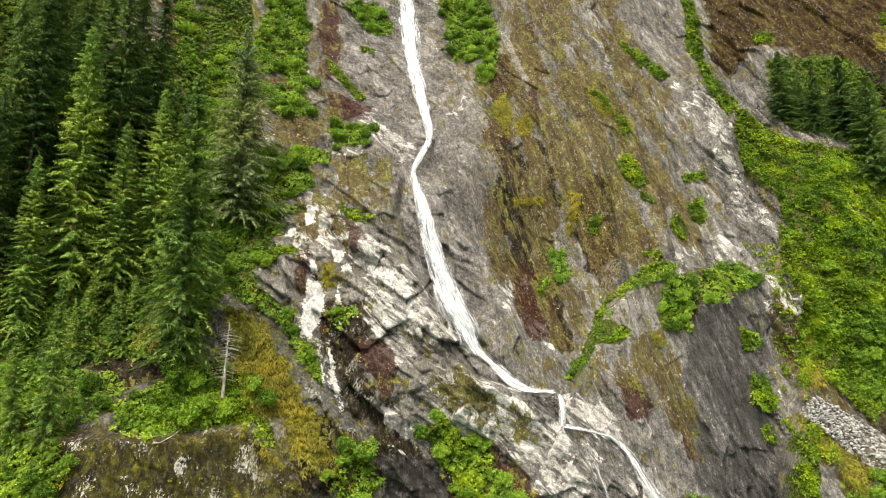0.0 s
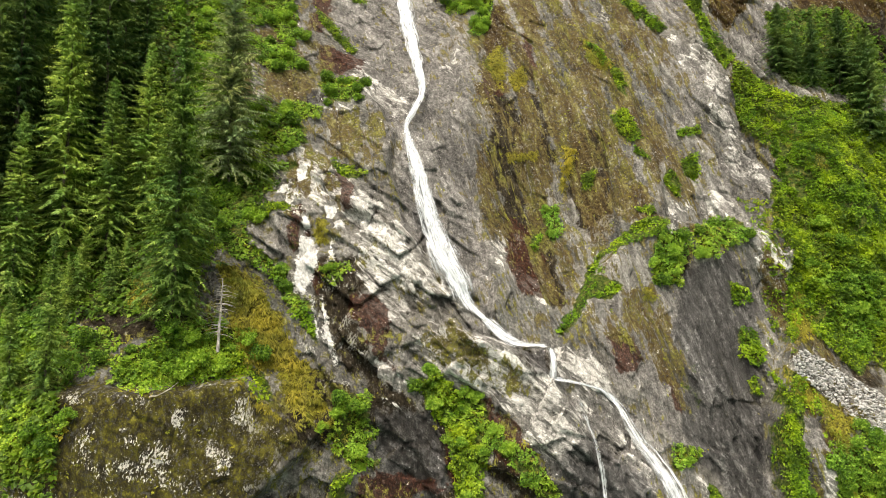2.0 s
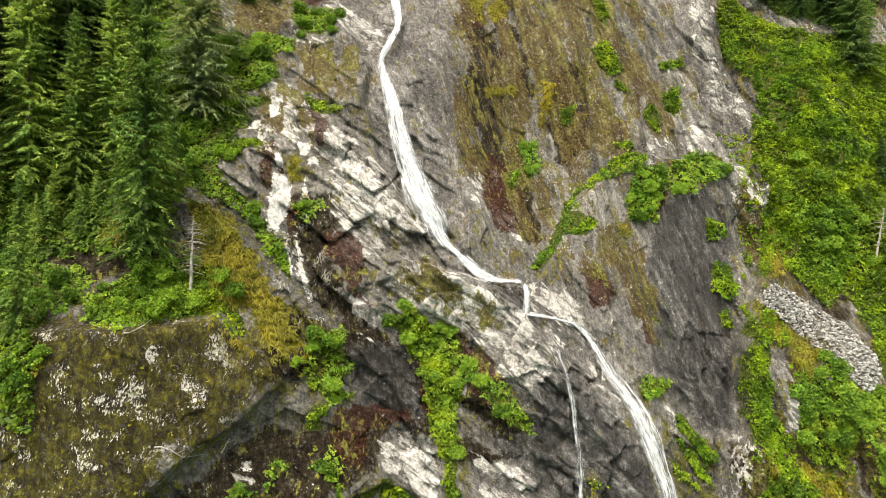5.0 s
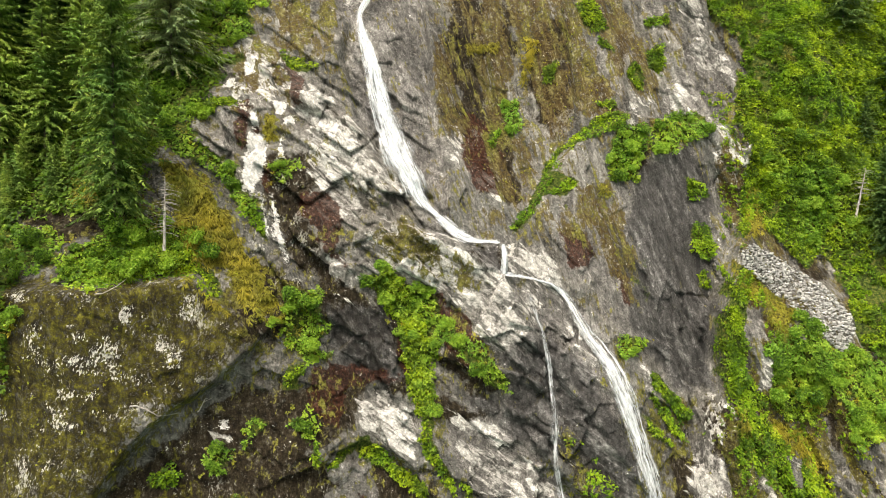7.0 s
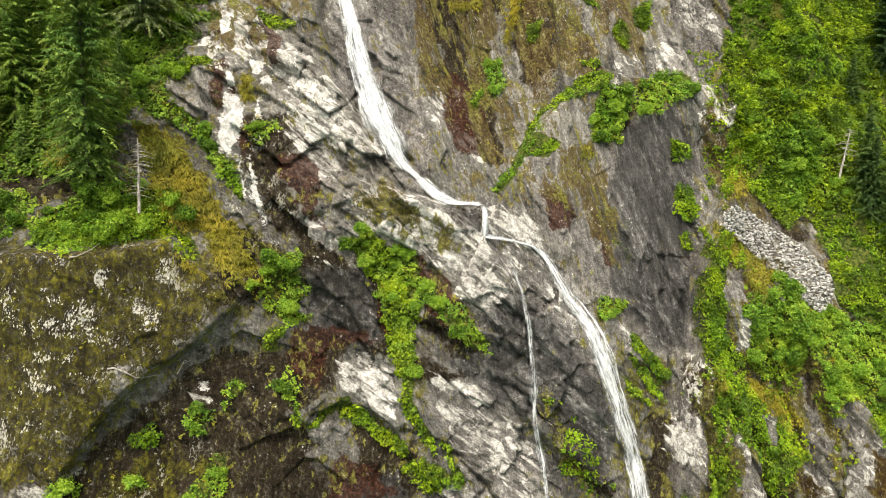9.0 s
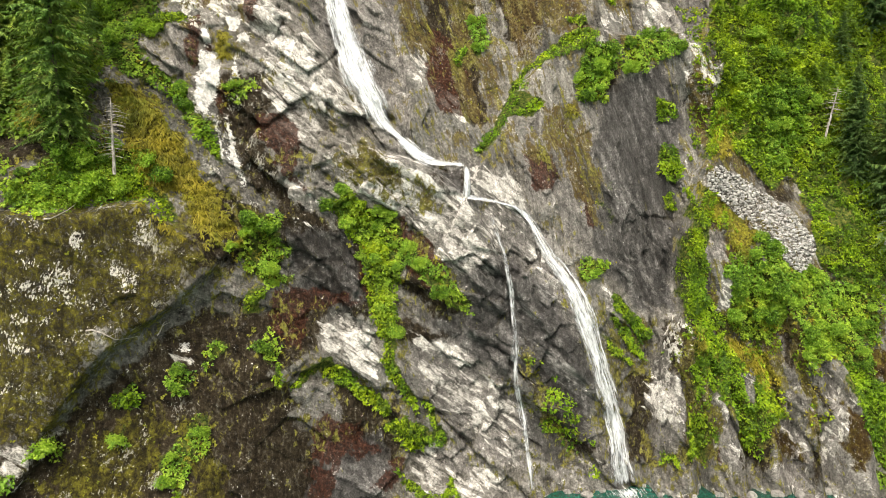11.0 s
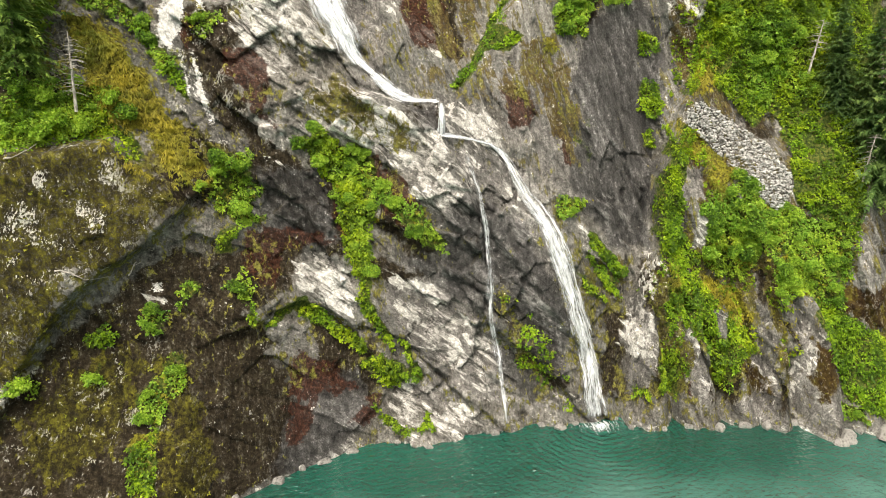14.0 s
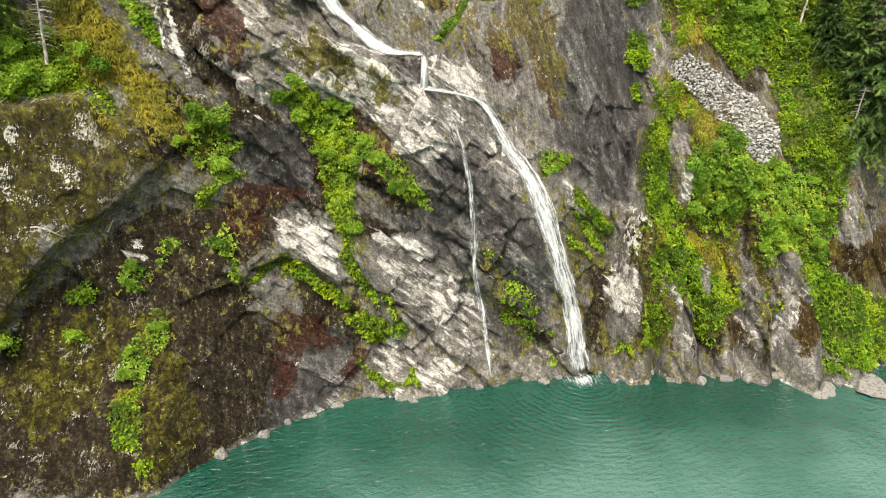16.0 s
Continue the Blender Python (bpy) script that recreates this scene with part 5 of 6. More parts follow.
def leaf_material(name, dark, mid, lit, island=True, rough=0.55):
    m, n, l = material(name)
    g = n.new("ShaderNodeNewGeometry")
    o = n.new("ShaderNodeObjectInfo")
    patchy = noise_node(n, l, 0.45, 3, 0.6, stretch(n, l, (1, 1, 1)))
    v = math_node(n, l, "ADD", math_node(n, l, "MULTIPLY", g.outputs["Random Per Island"], 0.5), math_node(n, l, "MULTIPLY", patchy, 0.5))
    v = math_node(n, l, "ADD", v, math_node(n, l, "MULTIPLY", math_node(n, l, "SUBTRACT", o.outputs["Random"], 0.5), 0.45))
    col = ramp(n, l, v, [(0.15, dark), (0.5, mid), (0.85, lit)])
    # whole patches turn towards yellow or stay deep green
    wide = noise_node(n, l, 0.16, 4, 0.6, stretch(n, l, (1, 1, 1), (0.3, 0.5, 0.2)), 0.5)
    col = mix(n, l, 1.0, col, ramp(n, l, wide, [(0.2, (0.72, 0.86, 0.95)), (0.5, (1.0, 1.0, 1.0)), (0.8, (1.14, 1.05, 0.9))]))
    col.node.blend_type = "MULTIPLY"
    p = surface(n, l, col, rough, None, 0.3)
    t = n.new("ShaderNodeBsdfTranslucent")
    l.new(col, t.inputs["Color"])
    x = n.new("ShaderNodeMixShader")
    x.inputs[0].default_value = 0.35
    l.new(p.outputs[0], x.inputs[1])
    l.new(t.outputs[0], x.inputs[2])
    l.new(x.outputs[0], [k for k in n if k.type == "OUTPUT_MATERIAL"][0].inputs["Surface"])
    return m


def bark_material(name, dark, lit):
    m, n, l = material(name)
    g = noise_node(n, l, 1.0, 5, 0.7, stretch(n, l, (9, 9, 2)))
    surface(n, l, ramp(n, l, g, [(0.3, dark), (0.7, lit)]), 0.9, bump(n, l, g, 0.6, 0.05))
    return m


def foam_material():
    m, n, l = material("falling_white_water")
    fl = n.new("ShaderNodeAttribute")
    fl.attribute_name = "flow"
    mp = n.new("ShaderNodeMapping")
    mp.inputs["Scale"].default_value = (5.5, 1.0, 0.30)
    l.new(fl.outputs["Vector"], mp.inputs["Vector"])
    st = noise_node(n, l, 1.0, 5, 0.65, mp.outputs[0], 0.1)
    mp2 = n.new("ShaderNodeMapping")
    mp2.inputs["Scale"].default_value = (3.0, 1.0, 0.8)
    l.new(fl.outputs["Vector"], mp2.inputs["Vector"])
    tumble = noise_node(n, l, 1.0, 6, 0.75, mp2.outputs[0], 0.3)
    a = n.new("ShaderNodeAttribute")
    a.attribute_name = "body"
    both = math_node(n, l, "ADD", math_node(n, l, "MULTIPLY", st, 0.5), math_node(n, l, "MULTIPLY", tumble, 0.5))
    cov = edge(n, l, a.outputs["Fac"], both, 0.02, 0.92, 1.2)
    col = ramp(n, l, both, [(0.15, (0.66, 0.73, 0.80)), (0.5, (0.82, 0.87, 0.92)), (0.8, (0.90, 0.93, 0.96))])
    p = surface(n, l, col, 0.5, bump(n, l, both, 0.2, 0.06), 0.3)
    glow = n.new("ShaderNodeBsdfTranslucent")
    l.new(col, glow.inputs["Color"])
    soft_mix = n.new("ShaderNodeMixShader")
    soft_mix.inputs[0].default_value = 0.15
    l.new(p.outputs[0], soft_mix.inputs[1])
    l.new(glow.outputs[0], soft_mix.inputs[2])
    tr = n.new("ShaderNodeBsdfTransparent")
    x = n.new("ShaderNodeMixShader")
    l.new(cov, x.inputs[0])
    l.new(tr.outputs[0], x.inputs[1])
    l.new(soft_mix.outputs[0], x.inputs[2])
    l.new(x.outputs[0], [k for k in n if k.type == "OUTPUT_MATERIAL"][0].inputs["Surface"])
    return m


def lake_material():
    m, n, l = material("teal_glacial_water")
    c = n.new("ShaderNodeTexCoord")
    far = noise_node(n, l, 0.05, 3, 0.5, c.outputs["Object"])
    chop = noise_node(n, l, 1.0, 3, 0.55, stretch(n, l, (1.1, 2.0, 1), (0, 0, radians(18))), 0.5)
    chop2 = noise_node(n, l, 1.0, 3, 0.55, stretch(n, l, (2.6, 1.6, 1), (0, 0, radians(-35))), 0.5)
    wide = noise_node(n, l, 0.35, 3, 0.5, c.outputs["Object"])
    ring = n.new("ShaderNodeTexWave")
    ring.wave_type, ring.rings_direction = "RINGS", "Z"
    ring.inputs["Scale"].default_value, ring.inputs["Distortion"].default_value, ring.inputs["Detail"].default_value = 0.42, 4.5, 3
    mp = n.new("ShaderNodeMapping")
    mp.inputs["Location"].default_value = (-28.3, 8.0, 0)
    l.new(c.outputs["Object"], mp.inputs["Vector"])
    l.new(mp.outputs[0], ring.inputs["Vector"])
    ln = n.new("ShaderNodeVectorMath")
    ln.operation = "LENGTH"
    l.new(mp.outputs[0], ln.inputs[0])
    fade = n.new("ShaderNodeMapRange")
    fade.inputs["From Min"].default_value, fade.inputs["From Max"].default_value = 2, 24
    fade.inputs["To Min"].default_value, fade.inputs["To Max"].default_value = 0.5, 0
    l.new(ln.outputs["Value"], fade.inputs["Value"])
    h = math_node(n, l, "ADD", math_node(n, l, "ADD", math_node(n, l, "MULTIPLY", chop, 0.6), math_node(n, l, "MULTIPLY", chop2, 0.35)), math_node(n, l, "MULTIPLY", wide, 0.5))
    h = math_node(n, l, "ADD", h, math_node(n, l, "MULTIPLY", ring.outputs["Fac"], fade.outputs["Result"]))
    # cliff reflection by the rock, silt and sky sheen further out, painted into the colour
    sp = n.new("ShaderNodeSeparateXYZ")
    l.new(c.outputs["Object"], sp.inputs[0])
    out = math_node(n, l, "SUBTRACT", math_node(n, l, "MULTIPLY", sp.outputs["X"], 0.12), sp.outputs["Y"])
    out = math_node(n, l, "ADD", out, math_node(n, l, "MULTIPLY", far, 8.0))
    silt_sheen = n.new("ShaderNodeMapRange")
    silt_sheen.interpolation_type = "SMOOTHSTEP"
    silt_sheen.inputs["From Min"].default_value, silt_sheen.inputs["From Max"].default_value = 21, 37
    l.new(out, silt_sheen.inputs["Value"])
    col = mix(n, l, silt_sheen.outputs["Result"], ramp(n, l, far, [(0.2, (0.003, 0.058, 0.040)), (0.8, (0.005, 0.080, 0.057))]), ramp(n, l, far, [(0.2, (0.050, 0.160, 0.130)), (0.8, (0.095, 0.215, 0.185))]))
    surface(n, l, col, 0.06, bump(n, l, h, 0.9, 0.22), 0.8)
    return m


ROCK = rock_material()
FOAM = foam_material()
LAKE = lake_material()
SHRUB_LEAF = leaf_material("alder_leaf_green", (0.055, 0.125, 0.014), (0.23, 0.41, 0.034), (0.45, 0.62, 0.075))
CUSHION = leaf_material("moss_cushion", (0.07, 0.08, 0.010), (0.20, 0.21, 0.018), (0.36, 0.37, 0.032))
FERN_LEAF = leaf_material("fern_leaf_green", (0.070, 0.14, 0.009), (0.29, 0.46, 0.018), (0.52, 0.64, 0.040))
FLOOR_LEAF = leaf_material("forest_floor_green", (0.04, 0.09, 0.010), (0.12, 0.23, 0.018), (0.23, 0.35, 0.03))
GRASS_BLADE = leaf_material("yellow_grass", (0.13, 0.12, 0.015), (0.27, 0.26, 0.025), (0.42, 0.38, 0.05))
SPRUCE_LEAF = leaf_material("spruce_needle_green", (0.10, 0.18, 0.036), (0.27, 0.41, 0.080), (0.50, 0.62, 0.14))
DARK_SPRUCE = leaf_material("dark_spruce_needle", (0.045, 0.095, 0.028), (0.125, 0.215, 0.055), (0.25, 0.35, 0.09))
PALE_LEAF = leaf_material("sparse_spruce_needle", (0.20, 0.26, 0.11), (0.36, 0.44, 0.18), (0.55, 0.62, 0.29))
BARK = bark_material("spruce_bark", (0.05, 0.038, 0.03), (0.16, 0.13, 0.11))
DEADWOOD = bark_material("weathered_deadwood", (0.30, 0.27, 0.24), (0.62, 0.58, 0.54))
STEM = bark_material("shrub_stem", (0.04, 0.035, 0.02), (0.13, 0.11, 0.07))


# ---- mesh helpers ----
def mesh_of(name, verts, faces_, mat, shade=False):
    me = bpy.data.meshes.new(name)
    verts, faces_ = np.asarray(verts, np.float32), np.asarray(faces_, np.int32)
    k = faces_.shape[1]
    me.vertices.add(len(verts))
    me.vertices.foreach_set("co", verts.ravel())
    me.loops.add(faces_.size)
    me.loops.foreach_set("vertex_index", faces_.ravel())
    me.polygons.add(len(faces_))
    me.polygons.foreach_set("loop_start", np.arange(0, faces_.size, k, dtype=np.int32))
    if shade:
        me.polygons.foreach_set("use_smooth", np.ones(len(faces_), bool))
    me.update(calc_edges=True)
    me.materials.append(mat)
    return me


def sub(name, me, parent, label=""):
    ob = new(name, me)
    ob.parent = parent
    return tagged(ob, label) if label else ob


# ---- the cliff ----
def spaced(lo, hi, step, out_lo, out_hi):
    mid = list(np.arange(lo, hi + 1e-6, step))
    a, s = lo, step
    left = []
    while a > out_lo:
        s *= 1.25
        a -= s
        left.append(a)
    b, s, right = hi, step, []
    while b < out_hi:
        s *= 1.25
        b += s
        right.append(b)
    return np.array(left[::-1] + mid + right)


XS = spaced(-52.0, 70.0, 0.16, -260, 300)
ZS = spaced(-1.5, 93.0, 0.16, -4, 190)


def build_cliff():
    gx, gz = np.meshgrid(XS, ZS)
    x, z = gx.ravel(), gz.ravel()
    det, crack, tone = rock_detail(x, z)
    masks = {k: cover(k, x, z, s, r) for k, s, r in (("moss", 1.8, 1.6), ("fern", 0.5, 0.6), ("floor", 1.5, 1.5), ("shrub", 0.7, 0.8), ("grass", 0.7, 0.7),
                                                     ("pale", 1.2, 1.2), ("white", 0.3, 0.4), ("rust", 1.0, 1.3), ("wet", 1.2, 0.8), ("brown", 1.2, 1.3), ("turf", 1.0, 1.4), ("gloom", 1.5, 0.8), ("slate", 1.4, 1.3), ("bare", 0.5, 0.4), ("lichen", 1.5, 0.8))}
    soil = np.maximum(np.maximum(masks["fern"], masks["floor"]), 0.85 * masks["shrub"])
    y = form(x, z) + det * (1 - 0.55 * np.maximum(masks["fern"], masks["floor"]))
    beyond = np.maximum(0, np.abs(x - 9) - 62)
    soil = np.maximum(soil, smooth(0, 6, beyond + 8 * fbm(x / 9, z / 9, 3, 90)) * (z > 4))
    co = np.stack([x, y, z], 1)
    for key in ("fern", "shrub", "grass"):
        masks[key] = masks[key] * (1 - masks["bare"])
    soil = soil * (1 - masks["bare"])
    masks["pale"] = np.maximum(masks["pale"], 0.32 * masks["bare"])
    shore = smooth(0.9, 0.2, z + 1.0 * fbm(x / 3, z, 3, 61))
    masks["moss"] = masks["moss"] * (1 - shore) * (1 - 0.75 * masks["bare"])
    general = 0.30 + 0.45 * fbm(x / 9, z / 12, 4, 62)
    moss = np.maximum(masks["moss"] * (0.79 + 0.18 * masks["gloom"] - 0.40 * smooth(0.45, 0.75, vnoise(x / 1.6 + 0.16 * z, z / 8, 63)) * (1 - masks["gloom"])), np.clip(general + 0.12, 0, 0.56) * (1 - 0.4 * masks["brown"]) * (1 - 0.7 * masks["wet"]) * (1 - 0.35 * masks["slate"]) * (1 - masks["pale"]))
    groups = {"growth": (moss, soil, masks["grass"]), "tone": (np.maximum(0.88 * masks["pale"], (0.40 - 0.15 * smooth(2, -4, x)) * shore), masks["white"], masks["brown"]), "stain": (masks["rust"], masks["wet"], np.maximum(masks["lichen"] * (1 - 0.4 * masks["brown"]), 0.22 * masks["moss"])),
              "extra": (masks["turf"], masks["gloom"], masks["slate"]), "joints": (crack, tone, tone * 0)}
    nx, nz = len(XS), len(ZS)
    cuts = [0, int(np.searchsorted(XS, -9)), int(np.searchsorted(XS, 36)), nx - 1]
    labels = ("mossy grey rock buttress with white lichen and forest on its ledges", "bare grey rock gully with pale and wet slabs behind the waterfall",
              "overgrown rock spur with ferns, shrubs and mossy ribs")
    for name, label, a, b in zip(("cliff_west", "cliff_middle", "cliff_east"), labels, cuts[:-1], cuts[1:]):
        cols = np.arange(a, b + 1)
        idx = (np.arange(nz)[:, None] * nx + cols[None, :])
        w = len(cols)
        loc = np.arange(nz * w).reshape(nz, w)
        quads = np.stack([loc[:-1, :-1], loc[:-1, 1:], loc[1:, 1:], loc[1:, :-1]], -1).reshape(-1, 4)
        me = mesh_of(name, co[idx.ravel()], quads, ROCK)
        for key, chans in groups.items():
            data = np.ones((nz * w, 4), np.float32)
            for c, v in enumerate(chans):
                data[:, c] = np.clip(v[idx.ravel()], 0, 1)
            me.attributes.new(key, "FLOAT_COLOR", "POINT").data.foreach_set("color", data.ravel())
        tagged(new(name, me), label, "cliff", kind="structure")


build_cliff()


# ---- the lake ----
def build_lake():
    bm = bmesh.new()
    bmesh.ops.create_grid(bm, x_segments=24, y_segments=24, size=1200)
    bmesh.ops.translate(bm, verts=bm.verts, vec=(0, -1000, 0))
    me = bpy.data.meshes.new("water")
    bm.to_mesh(me)
    me.materials.append(LAKE)
    tagged(new("water", me), "teal glacial fjord water with small ripples", "water", kind="structure")


build_lake()


# ---- waterfalls ----
def curve_through(pts, step):
    p = np.array(pts)
    seg = np.hypot(np.diff(p[:, 0]), np.diff(p[:, 1]))
    s = np.r_[0, np.cumsum(seg)]
    q = np.arange(0, s[-1] + step, step).clip(0, s[-1])
    out = np.stack([np.interp(q, s, p[:, k]) for k in range(3)], 1)
    for _ in range(int(1.2 / step)):
        out[1:-1] = 0.25 * out[:-2] + 0.5 * out[1:-1] + 0.25 * out[2:]
    return out, q


def stream(name, pts, label, seed, body=0.75, lift=0.25, strands=3):
    """Water that slides down the face: a sheet and thinner strands over it."""
    top = None
    holder = tagged(new(name), label, "waterfall")
    for k in range(1 + strands):
        rng = random.Random(seed * 31 + k)
        line, q = curve_through(pts, 0.25)
        line[:, 0] += 0.28 * line[:, 2] * fbm(q / 3.5, q * 0 + 11 * seed, 3, seed + 9)
        n = 13 if k == 0 else 7
        across = np.linspace(-0.5, 0.5, n)
        d = np.gradient(line[:, :2], axis=0)
        d /= np.linalg.norm(d, axis=1)[:, None] + 1e-9
        perp = np.stack([-d[:, 1], d[:, 0]], 1)
        if k == 0:
            width = line[:, 2] * (1.12 + 0.8 * fbm(q / 2.4, q * 0 + seed, 3, seed))
            off = np.zeros(len(q))
        else:
            width = line[:, 2] * (0.30 + 0.30 * rng.random()) * (1 + 0.8 * fbm(q / 3.0, q * 0 + k, 3, seed + k))
            off = line[:, 2] * (rng.uniform(-0.5, 0.5) + 0.5 * fbm(q / 5, q * 0 + 3 * k, 2, seed + 5 + k))
        px = line[:, 0][:, None] + perp[:, 0][:, None] * (across[None, :] * width[:, None] + off[:, None])
        pz = line[:, 1][:, None] + perp[:, 1][:, None] * (across[None, :] * width[:, None] + off[:, None])
        rough_y = face(px.ravel(), pz.ravel()).reshape(px.shape)
        near = rough_y.copy()
        for r in range(1, 9):
            near[r:] = np.minimum(near[r:], rough_y[:-r] + 0.10 * r)
            near[:-r] = np.minimum(near[:-r], rough_y[r:])
        for _ in range(4):
            near[1:-1] = 0.25 * near[:-2] + 0.5 * near[1:-1] + 0.25 * near[2:]
        belly = (lift if k == 0 else 0.05) * (1 - (2 * across[None, :]) ** 2) + 0.06 + 0.12 * vnoise(px * 3 + seed, pz * 0.8, 7 + k) + (lift + 0.02 if k else 0)
        py = near - belly
        co = np.stack([px, py, pz], -1).reshape(-1, 3)
        r_, c_ = px.shape
        loc = np.arange(r_ * c_).reshape(r_, c_)
        quads = np.stack([loc[:-1, :-1], loc[:-1, 1:], loc[1:, 1:], loc[1:, :-1]], -1).reshape(-1, 4)
        me = mesh_of("sheet" if k == 0 else "strand", co, quads, FOAM, True)
        edgefall = (body if k == 0 else body * 0.6) - 1.0 * np.abs(2 * across) ** 1.9
        ends = np.minimum(1, np.minimum(q, q[-1] - q) / 0.8 + 0.45)
        val = (edgefall[None, :] - 0.5 * (1 - ends[:, None])).ravel().astype(np.float32)
        flow = np.stack([across[None, :] * width[:, None] + off[:, None], np.full((r_, c_), 3.7 * seed + k), np.repeat(q[:, None], c_, 1)], -1)
        me.attributes.new("flow", "FLOAT_VECTOR", "POINT").data.foreach_set("vector", flow.astype(np.float32).ravel())
        me.attributes.new("body", "FLOAT", "POINT").data.foreach_set("value", val)
        sub("sheet" if k == 0 else "strand", me, holder)
    return holder


stream("waterfall", FALL_UPPER, "tall white waterfall sliding down a grey gully", 1, 0.74, 0.3, 2)
stream("waterfall", FALL_CHUTE, "white water running down a slanting rock chute", 2, 0.8, 0.1, 2)
stream("waterfall", FALL_SHORT, "short white drop between two rock pools", 3, 0.78, 0.1, 2)
stream("waterfall", FALL_BELT, "thin white water crossing a rock ledge", 4, 0.75, 0.08, 2)
stream("waterfall", FALL_LOWER, "white waterfall fanning out over rock into the fjord", 5, 0.66, 0.3, 2)
stream("waterfall", FALL_THIN, "thin veil of water over dark rock", 6, 0.42, 0.12, 0)


def splash(x, y, reach, seed):
    """Foam spreading on the water where a fall lands."""
    rings, spokes = 10, 36
    r = np.linspace(0, 1, rings)[:, None] * reach
    a = np.linspace(0, 2 * np.pi, spokes, endpoint=False)[None, :]
    px, py = x + r * np.cos(a) * 1.25 + 0 * a, y + r * np.sin(a) * 0.8
    pz = 0.05 + 0.45 * (1 - r / reach) ** 3 * vnoise(px * 2.0, py * 2.0, seed) + 0 * a
    loc = np.arange(rings * spokes).reshape(rings, spokes)
    nxt = np.roll(loc, -1, axis=1)
    quads = np.stack([loc[:-1], nxt[:-1], nxt[1:], loc[1:]], -1).reshape(-1, 4)
    me = mesh_of("foam", np.stack([px, py, pz], -1).reshape(-1, 3), quads, FOAM, True)
    val = (0.95 - 1.15 * np.sqrt(r / reach) + 0 * a).astype(np.float32)
    me.attributes.new("body", "FLOAT", "POINT").data.foreach_set("value", val.ravel())
    me.attributes.new("flow", "FLOAT_VECTOR", "POINT").data.foreach_set("vector", np.stack([px, py * 0, py], -1).astype(np.float32).ravel())
    tagged(new("foam", me), "white splash of foam where the fall meets the water", "foam", kind="stuff")


splash(28.3, -7.9, 2.8, 3)
splash(18.5, -8.2, 1.0, 4)


# ---- plants ----
def blade_mesh(name, base, tip, side, mat, fold=None):
    """Many leaf blades: from base to tip, with half-widths side; each a diamond, folded a little."""
    base, tip, side = (np.asarray(v, np.float32) for v in (base, tip, side))
    mid = base * 0.55 + tip * 0.45
    if fold is not None:
        mid = mid + np.asarray(fold, np.float32)
    v = np.stack([base, mid + side, tip, mid - side], 1).reshape(-1, 3)
    f = np.arange(len(v)).reshape(-1, 4)
    return mesh_of(name, v, f, mat)


def needle_mesh(name, base, tip, side, mat):
    """Many needle sprays: each a slim triangle from base to tip."""
    base, tip, side = (np.asarray(v, np.float32) for v in (base, tip, side))
    v = np.stack([base + side, tip, base - side], 1).reshape(-1, 3)
    return mesh_of(name, v, np.arange(len(v)).reshape(-1, 3), mat)


def tube(paths, mat, name, sides=6):
    """Tapered stems: each path is a list of (x, y, z, radius)."""
    vs, fs = [], []
    for path in paths:
        p = np.array(path, float)
        t = np.gradient(p[:, :3], axis=0)
        t /= np.linalg.norm(t, axis=1)[:, None] + 1e-9
        a = np.cross(t, (0.31, 0.9, 0.29))
        a /= np.linalg.norm(a, axis=1)[:, None] + 1e-9
        b = np.cross(t, a)
        k0 = len(vs)
        for i in range(len(p)):
            for s in range(sides):
                w = 2 * math.pi * s / sides
                vs.append(p[i, :3] + p[i, 3] * (a[i] * math.cos(w) + b[i] * math.sin(w)))
        for i in range(len(p) - 1):
            for s in range(sides):
                q = (s + 1) % sides
                fs.append((k0 + i * sides + s, k0 + i * sides + q, k0 + (i + 1) * sides + q, k0 + (i + 1) * sides + s))
    return mesh_of(name, vs, fs, mat, True)


